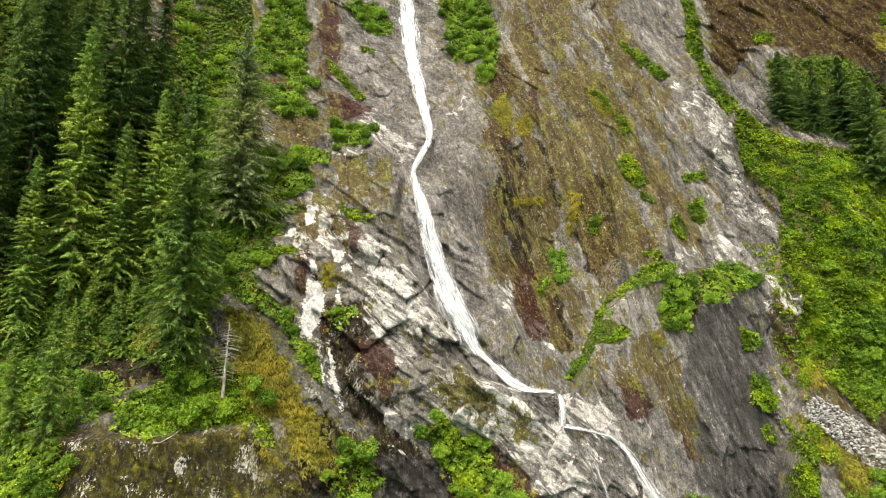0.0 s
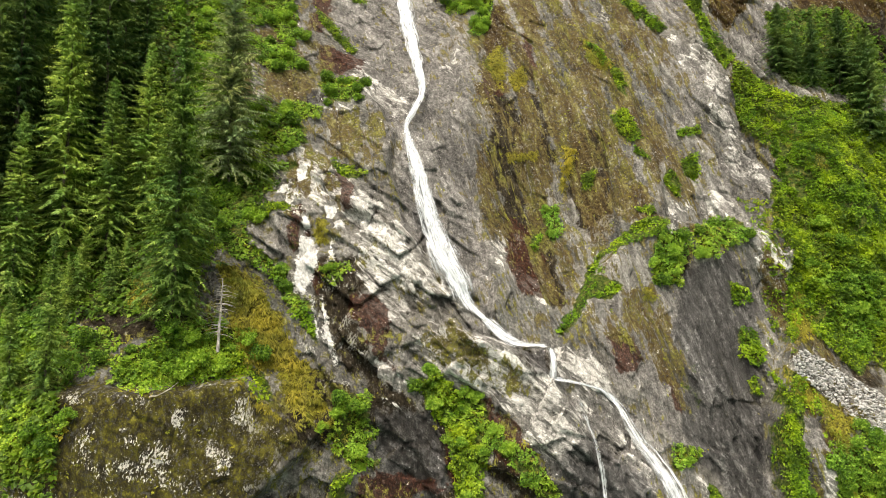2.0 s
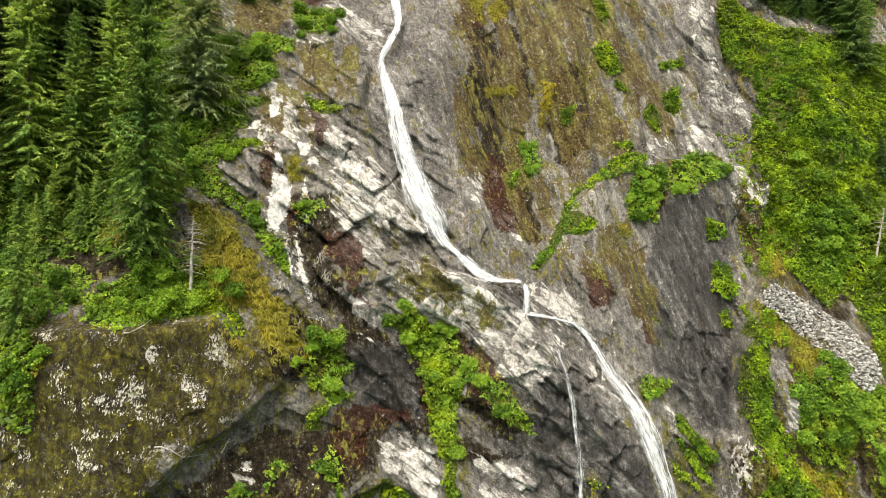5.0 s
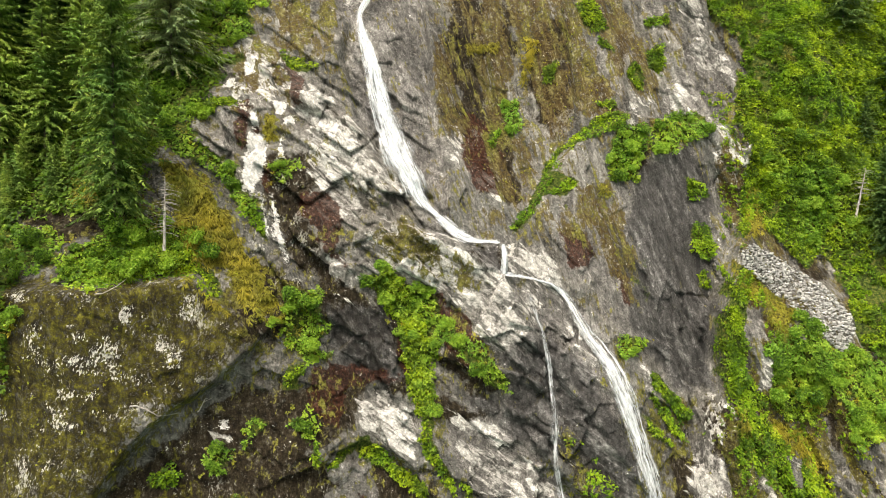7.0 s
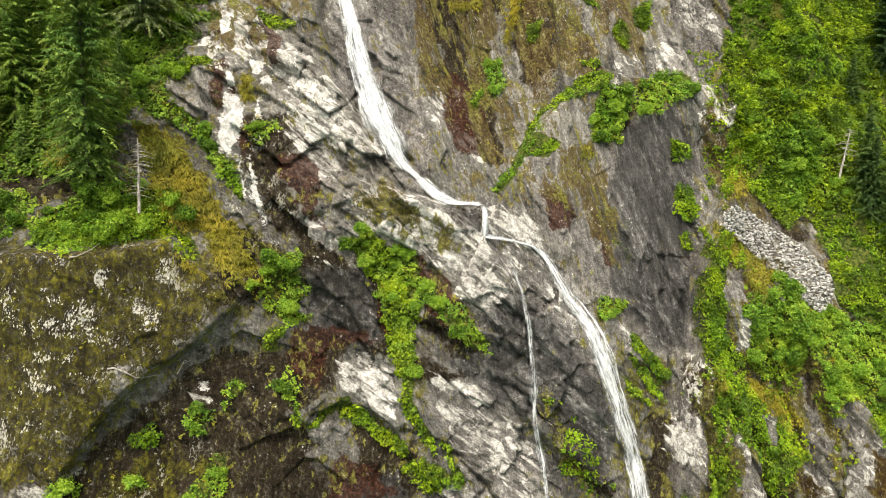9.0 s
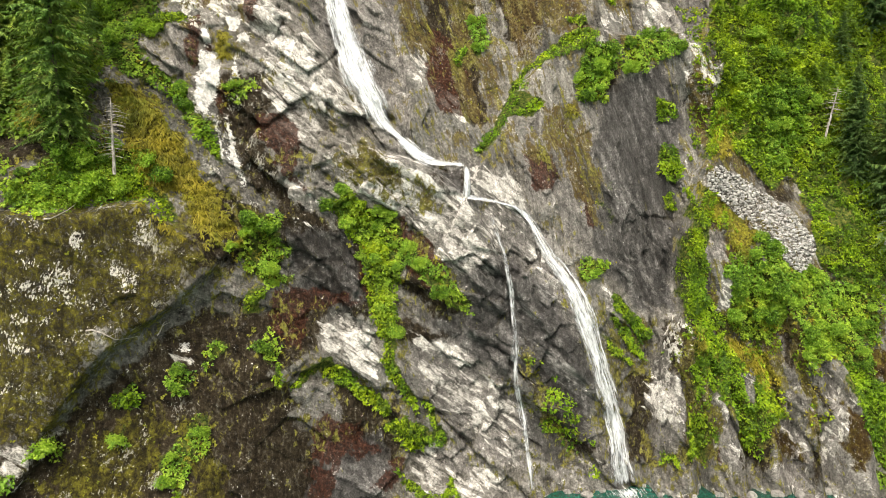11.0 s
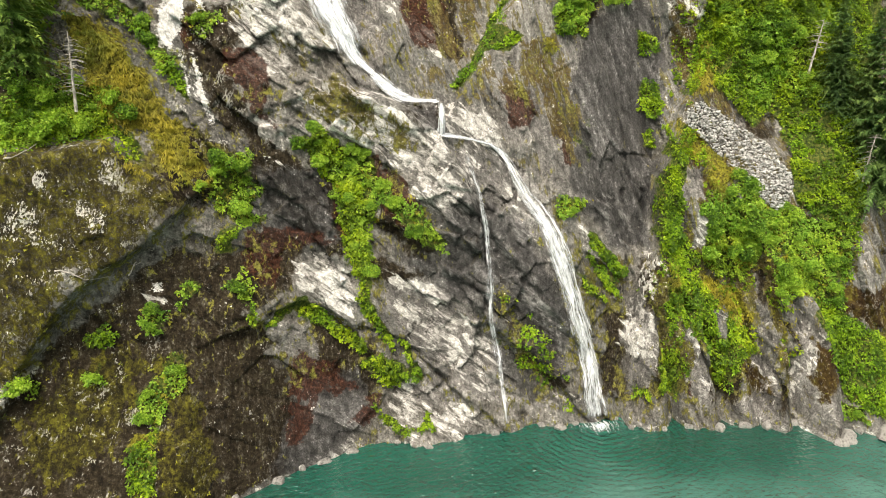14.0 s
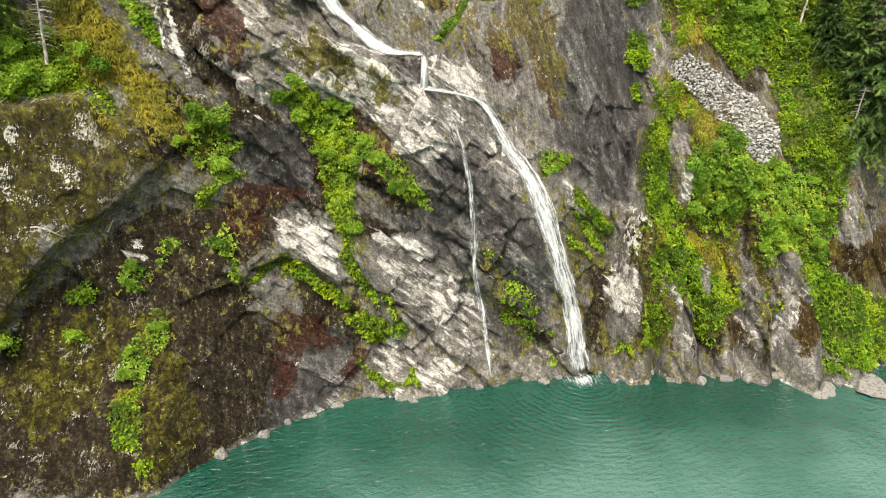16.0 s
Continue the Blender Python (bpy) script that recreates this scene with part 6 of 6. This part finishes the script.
def spruce(seed, height, leaf, spread=0.17, gap=0.42, thin=0.0, bare=0.12):
    """A spruce with drooping boughs: a trunk mesh and a bough mesh, at the origin."""
    rng = random.Random(seed)
    lean = rng.uniform(-0.02, 0.02)
    trunk = [(lean * h + 0.05 * math.sin(h), 0, h, max(0.015, 0.008 * height * (1 - h / height) ** 0.9 + 0.01)) for h in np.linspace(-1.2, height, 12)]
    B, T, S, twigs = [], [], [], []
    h = height * bare
    while h < height * 0.985:
        f = h / height
        radius = spread * height * (1 - f) ** 0.85 * rng.uniform(0.75, 1.12) + 0.15
        if f < 0.25:
            radius *= 0.7 + f
        for k in range(rng.choice((6, 7, 8))):
            if rng.random() < thin:
                continue
            ang = rng.uniform(0, 2 * math.pi)
            length = radius * rng.uniform(0.5, 1.15)
            rise, droop = rng.uniform(-0.25, 0.2) + 0.5 * f, rng.uniform(0.2, 0.6) * (1 - 0.6 * f)
            ca, sa = math.cos(ang), math.sin(ang)
            n = max(3, int(length / 0.15))
            hh = h + rng.uniform(-0.2, 0.2)
            spine = []
            for i in range(n + 1):
                r = length * i / n
                spine.append((lean * hh + ca * r, sa * r, hh + rise * r - droop * r * r / max(length, 0.5)))
            twigs.append([(*p, 0.03 * (1 - i / (n + 1)) + 0.006) for i, p in enumerate(spine[:: max(1, n // 3)])])
            for i in range(n + 1):
                p = spine[i]
                w = 0.24 + 0.15 * length * (1 - 0.8 * i / n)
                for sgn in (-1, 1):
                    if rng.random() < 0.08 + thin * 0.5:
                        continue
                    fa = ang + sgn * rng.uniform(0.5, 1.2)
                    l = w * rng.uniform(0.5, 1.2)
                    dz = -l * rng.uniform(0.0, 0.9)
                    B.append(p)
                    T.append((p[0] + math.cos(fa) * l, p[1] + math.sin(fa) * l, p[2] + dz))
                    wd = rng.uniform(0.05, 0.085)
                    S.append((-math.sin(fa) * wd, math.cos(fa) * wd, rng.uniform(-0.03, 0.03)))
                if rng.random() < 0.6:
                    l = w * rng.uniform(0.4, 1.0)
                    B.append(p)
                    T.append((p[0] + ca * 0.12, p[1] + sa * 0.12, p[2] - l))
                    S.append((-sa * 0.07, ca * 0.07, 0))
        h += gap * rng.uniform(0.7, 1.25) * (1 - 0.35 * f)
    return tube([trunk], BARK, "trunk", 8), needle_mesh("crown", B, T, S, leaf), tube(twigs[:: 2], BARK, "limbs", 3)


def make_tree(name, seed, height, leaf, label, **kw):
    ob = tagged(new(name), label, "tree", "spruces on the slope")
    tr, fo, li = spruce(seed, height, leaf, **kw)
    sub("trunk", tr, ob)
    sub("crown", fo, ob)
    if leaf is PALE_LEAF:
        tagged(sub("dead_limb", li, ob, "bare grey dead lower branches"), kind="stuff")
    return ob


def on_face(x, z):
    return float(face(np.array([x]), np.array([z]))[0])


TALL_SPRUCES = [(-33.7, 42.1, 25.6), (-21.8, 35.7, 25.4), (-29.9, 40.5, 17.7), (-29.0, 29.9, 12.6), (-36.0, 37.4, 16.4), (-31.0, 35.5, 5.7), (-27.8, 44.6, 18.2), (-32.5, 29.7, 9.4)]
BACK_SPRUCES = [(-32.7, 49.8, 27.4), (-38.9, 46.7, 27.9), (-32.5, 55.2, 23.1), (-40.0, 45.0, 24.7), (-35.2, 52.7, 25.3), (-39.5, 52.2, 26.6), (-30.7, 55.4, 21.3), (-35.2, 44.7, 17.1), (-39.4, 39.2, 20.7), (-29.9, 42.8, 13.7), (-25.6, 47.8, 13.0)]
SMALL_SPRUCES = [(-27.8, 36.9, 5.2), (-22.2, 44.8, 4.8), (-31.9, 36.5, 3.8), (-20.5, 35.7, 3.8), (-35.6, 39.4, 5.5), (-31.1, 39.5, 4.5), (-30.7, 37.2, 4.8), (-27.6, 39.5, 4.0)]
RIGHT_SPRUCES = [(45.8, 68.5, 10.4), (49.2, 66.5, 9.6), (52.7, 66.0, 11.3), (54.6, 58.3, 15.1), (47.7, 67.7, 7.4), (54.9, 31.6, 9.3), (58.9, 23.1, 20.8), (57.4, 29.3, 13.2), (55.1, 44.1, 6.1), (54.8, 33.0, 11.2), (55.6, 66.0, 7.9), (59.8, 48.1, 12.1), (51.5, 46.8, 3.2), (60.4, 23.8, 15.4)]
GREY_SPRUCE = [(-21.4, 49.3, 22.2)]
LEFT_SNAG = [(-18.0, 33.4, 5.6)]
RIGHT_SNAGS = [(52.4, 36.3, 5.0), (56.2, 25.4, 4.3), (58.9, 25.7, 4.5)]
SCREE = [(37.3, 32.4), (39.6, 33.0), (43.2, 30.8), (46.8, 29.0), (49.0, 24.9), (47.4, 21.9), (45.2, 23.1), (43.1, 25.1), (41.3, 27.2), (39.1, 29.4), (37.1, 30.9)]
BOULDERS = [(52.4, 1.2), (53.1, 0.8), (51.6, 0.7), (57.6, 2.0), (48.9, 1.0), (45.7, 1.0), (40.5, 1.1), (24.0, 0.8), (22.2, 0.6), (25.9, 0.6), (31.4, 0.7), (32.4, 0.9), (30.5, 0.5), (10.2, 0.8), (2.6, 0.8), (0.2, 0.9), (-3.6, 1.0), (-1.7, 0.7), (-6.7, 1.1), (7.1, 0.5), (37.6, 0.7), (43.5, 0.8), (54.8, 0.8), (17.1, 0.9), (34.8, 0.6)]
FALLEN_BRANCHES = [(-18.5, 21.3), (-15.9, 20.1), (-21.4, 29.5), (-20.2, 30.7), (-14.8, 19.8), (-14.1, 20.5)]


SPRUCE_TYPES = [make_tree("spruce", 3 + k, 20.0, SPRUCE_LEAF, "tall green spruce with drooping boughs on a steep slope", spread=s, gap=g, thin=t, bare=0.03)
                for k, (s, g, t) in enumerate(((0.165, 0.28, 0.0), (0.185, 0.28, 0.0), (0.19, 0.30, 0.0), (0.15, 0.28, 0.0)))]
# back trees: the forest's shade is put into a darker needle colour
BACK_TYPES = [make_tree("spruce", 13 + k, 20.0, DARK_SPRUCE, "dark green spruce deep in the forest slope, shade in its needle colour", spread=s, gap=0.32, bare=0.04) for k, s in enumerate((0.15, 0.13, 0.17))]
BROAD_TYPES = [make_tree("spruce", 33 + k, 12.0, DARK_SPRUCE, "broad dark spruce on the fern slope", spread=s, gap=0.24, bare=0.02) for k, s in enumerate((0.30, 0.26))]
SMALL_TYPES = [make_tree("young_spruce", 20 + k, 7.0, SPRUCE_LEAF, "young green spruce among shrubs on a ledge", spread=s, gap=0.2, bare=0.03) for k, s in enumerate((0.26, 0.22))]
USED = set()


def plant(types, k, x, z, height, own, sink=0.3, back=0.0):
    """Stand one of the trees on the face; the first use of a type moves it, later ones are copies."""
    src = types[k % len(types)]
    s = height / own
    m = Matrix.LocRotScale((x, on_face(x, z) + back, z - sink), Euler((0, 0, k * 2.4)), None)
    if src.name not in USED:
        USED.add(src.name)
        src.scale = (s, s, s)
        src.location, src.rotation_euler = m.translation, (0, 0, k * 2.4)
    else:
        ob = copy_thing(src, m)
        ob.scale = (s, s, s)


for k, (x, z, h) in enumerate(TALL_SPRUCES):
    plant(SPRUCE_TYPES, k, x, z, h, 20.0)
for k, (x, z, h) in enumerate(BACK_SPRUCES + [(-46.0, 48.0, 20.0), (-48.0, 58.0, 22.0), (-45.0, 38.0, 15.0), (-52.0, 66.0, 20.0), (-44.0, 66.0, 21.0), (-39.0, 62.0, 20.0)]):
    plant(BACK_TYPES, k, x, z, h, 20.0)
for k, (x, z, h) in enumerate(RIGHT_SPRUCES):
    plant(BROAD_TYPES, k, x, z, h, 12.0)
for k, (x, z, h) in enumerate(SMALL_SPRUCES):
    plant(SMALL_TYPES, k, x, z, h, 7.0)
gx, gz, gh = GREY_SPRUCE[0]
grey_tree = make_tree("grey_spruce", 41, gh, PALE_LEAF, "thin grey-green spruce with dead lower branches", spread=0.30, gap=0.34, thin=0.12, bare=0.04)
grey_tree.location = (gx, on_face(gx, gz), gz)


def snag(x, z, h, seed, lean):
    rng = random.Random(seed)
    ob = tagged(new("dead_tree"), "bleached bare dead tree trunk with broken twigs", "dead tree", "snags on the slope")
    path = [(lean * q, 0.04 * math.sin(3 * q), q, 0.03 + 0.019 * h * (1 - q / h)) for q in np.linspace(-0.6, h, 9)]
    sub("trunk", tube([path], DEADWOOD, "trunk", 7), ob)
    tw = []
    for k in range(int(h * 13)):
        q, a, l = rng.uniform(0.15 * h, h), rng.uniform(0, 6.28), rng.uniform(0.3, 0.2 * h + 0.4)
        tw.append([(lean * q + math.cos(a) * l * s, math.sin(a) * l * s, q - 0.25 * l * s * s + 0.05 * s, 0.022 * (1 - s) + 0.006) for s in (0, 0.4, 0.75, 1)])
    tagged(sub("broken_branching", tube(tw, DEADWOOD, "twigs", 3), ob), kind="stuff")
    ob.location = (x, on_face(x, z) - 0.9, z)


for k, (x, z, h) in enumerate(LEFT_SNAG + RIGHT_SNAGS):
    snag(x, z, max(h, 3.5), 60 + k, (0.03, 0.16, 0.12, 0.25)[k])


def scatter(kind, per_m2, rng, ragged=2.0):
    """Places spread over all patches of a kind, counted by slope area seen from the front."""
    xs_, zs_ = [], []
    for pts in PATCHES.get(kind, []):
        px, pz = np.array([p[0] for p in pts]), np.array([p[1] for p in pts])
        n = int((px.max() - px.min() + 2) * (pz.max() - pz.min() + 2) * per_m2)
        x, z = rng.uniform(px.min() - 1, px.max() + 1, n), rng.uniform(pz.min() - 1, pz.max() + 1, n)
        ok = inside(x + ragged * fbm(x / 1.7, z / 1.7, 4, 81), z + ragged * fbm(x / 1.7, z / 1.7, 4, 82), pts)
        xs_.append(x[ok]), zs_.append(z[ok])
    return np.concatenate(xs_), np.concatenate(zs_)


def in_stream(x, z):
    bad = np.zeros(x.shape, bool)
    for line in (FALL_UPPER, FALL_CHUTE, FALL_SHORT, FALL_BELT, FALL_LOWER, FALL_THIN):
        d, _ = to_line(x, z, [p[:2] for p in line])
        bad |= d < max(p[2] for p in line) * 0.62 + 0.15
    return bad


def carpet(name, kind, per_m2, size, mat, label, category, seed, tall=0.5, slim=0.30, clump=1.6, gate=0.25, ragged=2.0, fronds=7, lay=0.3, hang=0.0):
    """Low plants growing out of the slope as one mass: each a rosette of leaves, standing in clumps."""
    rng = np.random.default_rng(seed)
    x, z = scatter(kind, per_m2, rng, ragged)
    keep = ~in_stream(x, z) & (cover("bare", x, z, 0.3, 0.4) < 0.5)
    x, z = x[keep], z[keep]
    lump = vnoise(x / clump, z / clump, seed) * 0.65 + vnoise(x / 0.6, z / 0.6, seed + 1) * 0.35
    keep = lump > gate
    x, z, lump = x[keep], z[keep], lump[keep]
    y = face(x, z) - tall * np.clip(lump - gate, 0, 1) * rng.uniform(0.5, 1.3, len(x))
    unit = lambda v: v / (np.linalg.norm(v, axis=1)[:, None] + 1e-9)
    out = unit(np.array([0.0, -0.72, 0.70]) + rng.normal(0, 0.28, (len(x), 3)))
    grown = rng.uniform(0.6, 1.3, len(x)) * size
    x, y, z, grown = (np.repeat(v, fronds) for v in (x, y, z, grown))
    out = np.repeat(out, fronds, axis=0)
    n = len(x)
    across = unit(np.cross(out, (0.2, 0.1, 1.0)))
    a, e = rng.uniform(0, 2 * np.pi, n), rng.normal(lay, 0.3, n)
    d = np.cos(e)[:, None] * (np.cos(a)[:, None] * across + np.sin(a)[:, None] * np.cross(out, across)) + np.sin(e)[:, None] * out
    d = unit(d * (1 - hang) + hang * np.array([0, -0.35, -1.0]))
    L = grown * rng.uniform(0.7, 1.25, n)
    base = np.stack([x, y, z], 1) + d * (0.15 * L)[:, None]
    s = unit(np.cross(d, out + rng.normal(0, 0.35, (n, 3)))) * (L * slim)[:, None]
    tip = base + d * L[:, None] - np.array([0, 0, 1]) * (0.25 * L)[:, None]
    me = blade_mesh(name, base, tip, s, mat, 0.10 * L[:, None] * out)
    return tagged(new(name, me), label, category, kind="stuff")


carpet("fern_carpet", "fern", 23, 0.26, FERN_LEAF, "bright green ferns and low leaves covering rock ledges", "ferns", 5, tall=1.0, clump=1.5, gate=0.29, ragged=1.2)
carpet("forest_undergrowth", "floor", 6, 0.42, FLOOR_LEAF, "dark green forest undergrowth on the steep slope", "undergrowth", 6, tall=0.9)
carpet("shrub_thicket", "shrub", 19, 0.23, SHRUB_LEAF, "green leafy thicket filling the ledges", "shrubs", 7, tall=1.1, clump=1.1, ragged=1.4)
carpet("yellow_grass", "grass", 16, 0.42, GRASS_BLADE, "yellowed grass hanging from the rock", "grass", 8, tall=0.35, slim=0.09, hang=0.5, ragged=1.2)
carpet("ledge_plants", "sparse", 9, 0.28, FERN_LEAF, "clumps of low green plants scattered over mossy rock", "plants", 10, tall=0.5, clump=1.6, gate=0.56)
carpet("ledge_moss", "shrub", 6, 0.2, GRASS_BLADE, "yellow-green moss and grass fringing the shrubs", "moss", 11, tall=0.2, clump=1.1, gate=0.42, ragged=4.0)
carpet("moss_cushions", "sparse", 7, 0.16, CUSHION, "yellow-green moss cushions dotted over the rock", "moss", 14, tall=0.2, slim=0.4, clump=0.9, gate=0.58)
carpet("moss_tufts", "moss", 0.5, 0.17, CUSHION, "small yellow-green tufts rooted in mossy rock", "moss", 9, tall=0.15, clump=3.5)


def bush(seed):
    """A leafy shrub about 2 m across at the origin: stems and a crown of leaves in uneven lobes."""
    rng = np.random.default_rng(seed)
    lobes = [(rng.uniform(-0.7, 0.7), rng.uniform(-0.5, 0.3), rng.uniform(0.1, 0.95), rng.uniform(0.32, 0.6)) for _ in range(7)]
    B, T, S, F = [], [], [], []
    for lx, ly, lz, lr in lobes:
        n = int(360 * lr)
        d = rng.normal(0, 1, (n, 3))
        d /= np.linalg.norm(d, axis=1)[:, None]
        p = np.array([lx, ly, lz]) + d * (lr * rng.uniform(0.5, 1.05, n) ** 0.6)[:, None] * np.array([1, 1, 0.8])
        L = rng.uniform(0.11, 0.22, n)
        g = d * 0.6 + rng.normal(0, 0.5, (n, 3)) + np.array([0, -0.1, -0.1])
        g /= np.linalg.norm(g, axis=1)[:, None]
        s = np.cross(g, d + np.array([0, 0, 0.8]) + rng.normal(0, 0.3, (n, 3)))
        s *= (L * 0.36 / (np.linalg.norm(s, axis=1) + 1e-9))[:, None]
        B.append(p), T.append(p + g * L[:, None]), S.append(s), F.append(np.stack([0 * L, 0 * L, 0.12 * L], 1))
    stems = [[(0, 0.4, -0.3, 0.05), (lx * 0.4, ly * 0.4 + 0.15, lz * 0.4, 0.035), (lx, ly, lz, 0.012)] for lx, ly, lz, lr in lobes]
    return tube(stems, STEM, "stems", 4), blade_mesh("foliage", np.concatenate(B), np.concatenate(T), np.concatenate(S), SHRUB_LEAF, np.concatenate(F))


def build_bushes():
    kinds = []
    for k in range(6):
        ob = tagged(new("shrub"), "bright green leafy alder shrub rooted on a rock ledge", "shrub", "shrubs on the ledges")
        st, lf = bush(200 + k)
        tagged(sub("branching_stem", st, ob), kind="stuff")
        sub("foliage", lf, ob)
        kinds.append([ob, True])
    rng = np.random.default_rng(12)
    x, z = scatter("shrub", 1.1, rng, 1.0)
    keep = ~in_stream(x, z) & (cover("bare", x, z, 0.3, 0.4) < 0.5)
    order = rng.permutation(int(keep.sum()))
    x, z = x[keep][order], z[keep][order]
    chosen = []
    for i in range(len(x)):
        if len(chosen) < 280 and all((x[i] - x[j]) ** 2 + (z[i] - z[j]) ** 2 > 1.5 for j in chosen):
            chosen.append(i)
    y = face(x, z)
    for c, i in enumerate(chosen):
        src = kinds[c % 6]
        s = float(rng.uniform(0.5, 1.15))
        loc, rot = Vector((x[i], y[i] - 0.25 * s, z[i] - 0.25 * s)), Euler((rng.uniform(0.1, 0.6), rng.uniform(-0.2, 0.2), rng.uniform(-0.6, 0.6)))
        if src[1]:
            src[1] = False
            ob = src[0]
            ob.location, ob.rotation_euler = loc, rot
        else:
            ob = copy_thing(src[0], Matrix.LocRotScale(loc, rot, None))
        ob.scale = (s, s, s)


build_bushes()


# ---- stones ----
def stone_verts(rng, subdiv=2):
    bm = bmesh.new()
    bmesh.ops.create_icosphere(bm, subdivisions=subdiv, radius=1.0)
    cuts = [(Vector((rng.gauss(0, 1), rng.gauss(0, 1), rng.gauss(0, 1))).normalized(), rng.uniform(0.45, 0.85)) for _ in range(9)]
    for v in bm.verts:
        for nrm, d in cuts:
            over = v.co.dot(nrm) - d
            if over > 0:
                v.co -= nrm * over
        v.co *= 1 + 0.08 * noise.noise(v.co * 3)
    return bm


def stone_material(name, dark, lit):
    m, n, l = material(name)
    o = n.new("ShaderNodeObjectInfo")
    g = n.new("ShaderNodeNewGeometry")
    a = noise_node(n, l, 4.0, 6, 0.7)
    v = math_node(n, l, "ADD", math_node(n, l, "MULTIPLY", a, 0.7), math_node(n, l, "MULTIPLY", g.outputs["Random Per Island"], 0.3))
    surface(n, l, ramp(n, l, v, [(0.3, dark), (0.7, lit)]), 0.85, bump(n, l, a, 0.6, 0.1))
    return m


BOULDER_STONE = stone_material("grey_boulder", (0.07, 0.068, 0.062), (0.30, 0.29, 0.275))
SCREE_STONE = stone_material("pale_scree", (0.26, 0.265, 0.26), (0.66, 0.66, 0.64))

for k, (x, r) in enumerate(BOULDERS):
    bm = stone_verts(random.Random(300 + k))
    r *= 0.75 if k > 3 else 1.0
    bmesh.ops.scale(bm, verts=bm.verts, vec=(r * (1.0 + 0.3 * math.sin(k)), r, r * 0.8))
    me = bpy.data.meshes.new("boulder")
    bm.to_mesh(me)
    bm.free()
    me.materials.append(BOULDER_STONE)
    tagged(new("boulder", me), "angular grey boulder at the waterline", "boulder", "boulders along the shore").location = (x, on_face(x, 0.1) - 0.25 * r, 0.1 * r)


def build_scree():
    rng = np.random.default_rng(77)
    pool = []
    for k in range(6):
        bm = stone_verts(random.Random(400 + k), 1)
        bm.verts.ensure_lookup_table()
        pool.append((np.array([v.co[:] for v in bm.verts]), np.array([[v.index for v in f.verts] for f in bm.faces])))
        bm.free()
    PATCHES["scree"] = [SCREE]
    x, z = scatter("scree", 60.0, rng, 1.2)
    y = face(x, z)
    vs, fs, k0 = [], [], 0
    for i in range(len(x)):
        v, f = pool[i % 6]
        r = 0.05 + 0.19 * rng.random() ** 3
        a = Matrix.Rotation(rng.uniform(0, 6.28), 3, "Z") @ Matrix.Rotation(rng.uniform(0, 6.28), 3, "X")
        vs.append(v @ np.array(a) * r * np.array([1, 1, 0.7]) + np.array([x[i], y[i] - 0.4 * r - 0.35 * rng.random(), z[i]]))
        fs.append(f + k0)
        k0 += len(v)
    me = mesh_of("scree", np.concatenate(vs), np.concatenate(fs), SCREE_STONE)
    tagged(new("scree", me), "pale grey loose scree on the spur", "scree", kind="stuff")


build_scree()

for k in range(0, len(FALLEN_BRANCHES), 2):
    (ax, az), (bx, bz) = FALLEN_BRANCHES[k], FALLEN_BRANCHES[k + 1]
    q = np.linspace(0, 1, 8)
    px, pz = ax + (bx - ax) * q, az + (bz - az) * q + 0.25 * np.sin(q * 5 + k)
    py = face(px, pz) - 0.18
    main = [(px[i], py[i], pz[i], 0.07 * (1 - 0.7 * q[i])) for i in range(8)]
    fork = [(px[4] + s, py[4] - 0.1, pz[4] + 0.5 * s, 0.03 * (1 - s)) for s in (0, 0.4, 0.8)]
    ob = tagged(new("fallen_branch"), "bleached fallen branch caught on the rock", "branch")
    sub("limb", tube([main], DEADWOOD, "limb", 5), ob)
    sub("fork", tube([fork], DEADWOOD, "fork", 4), ob)
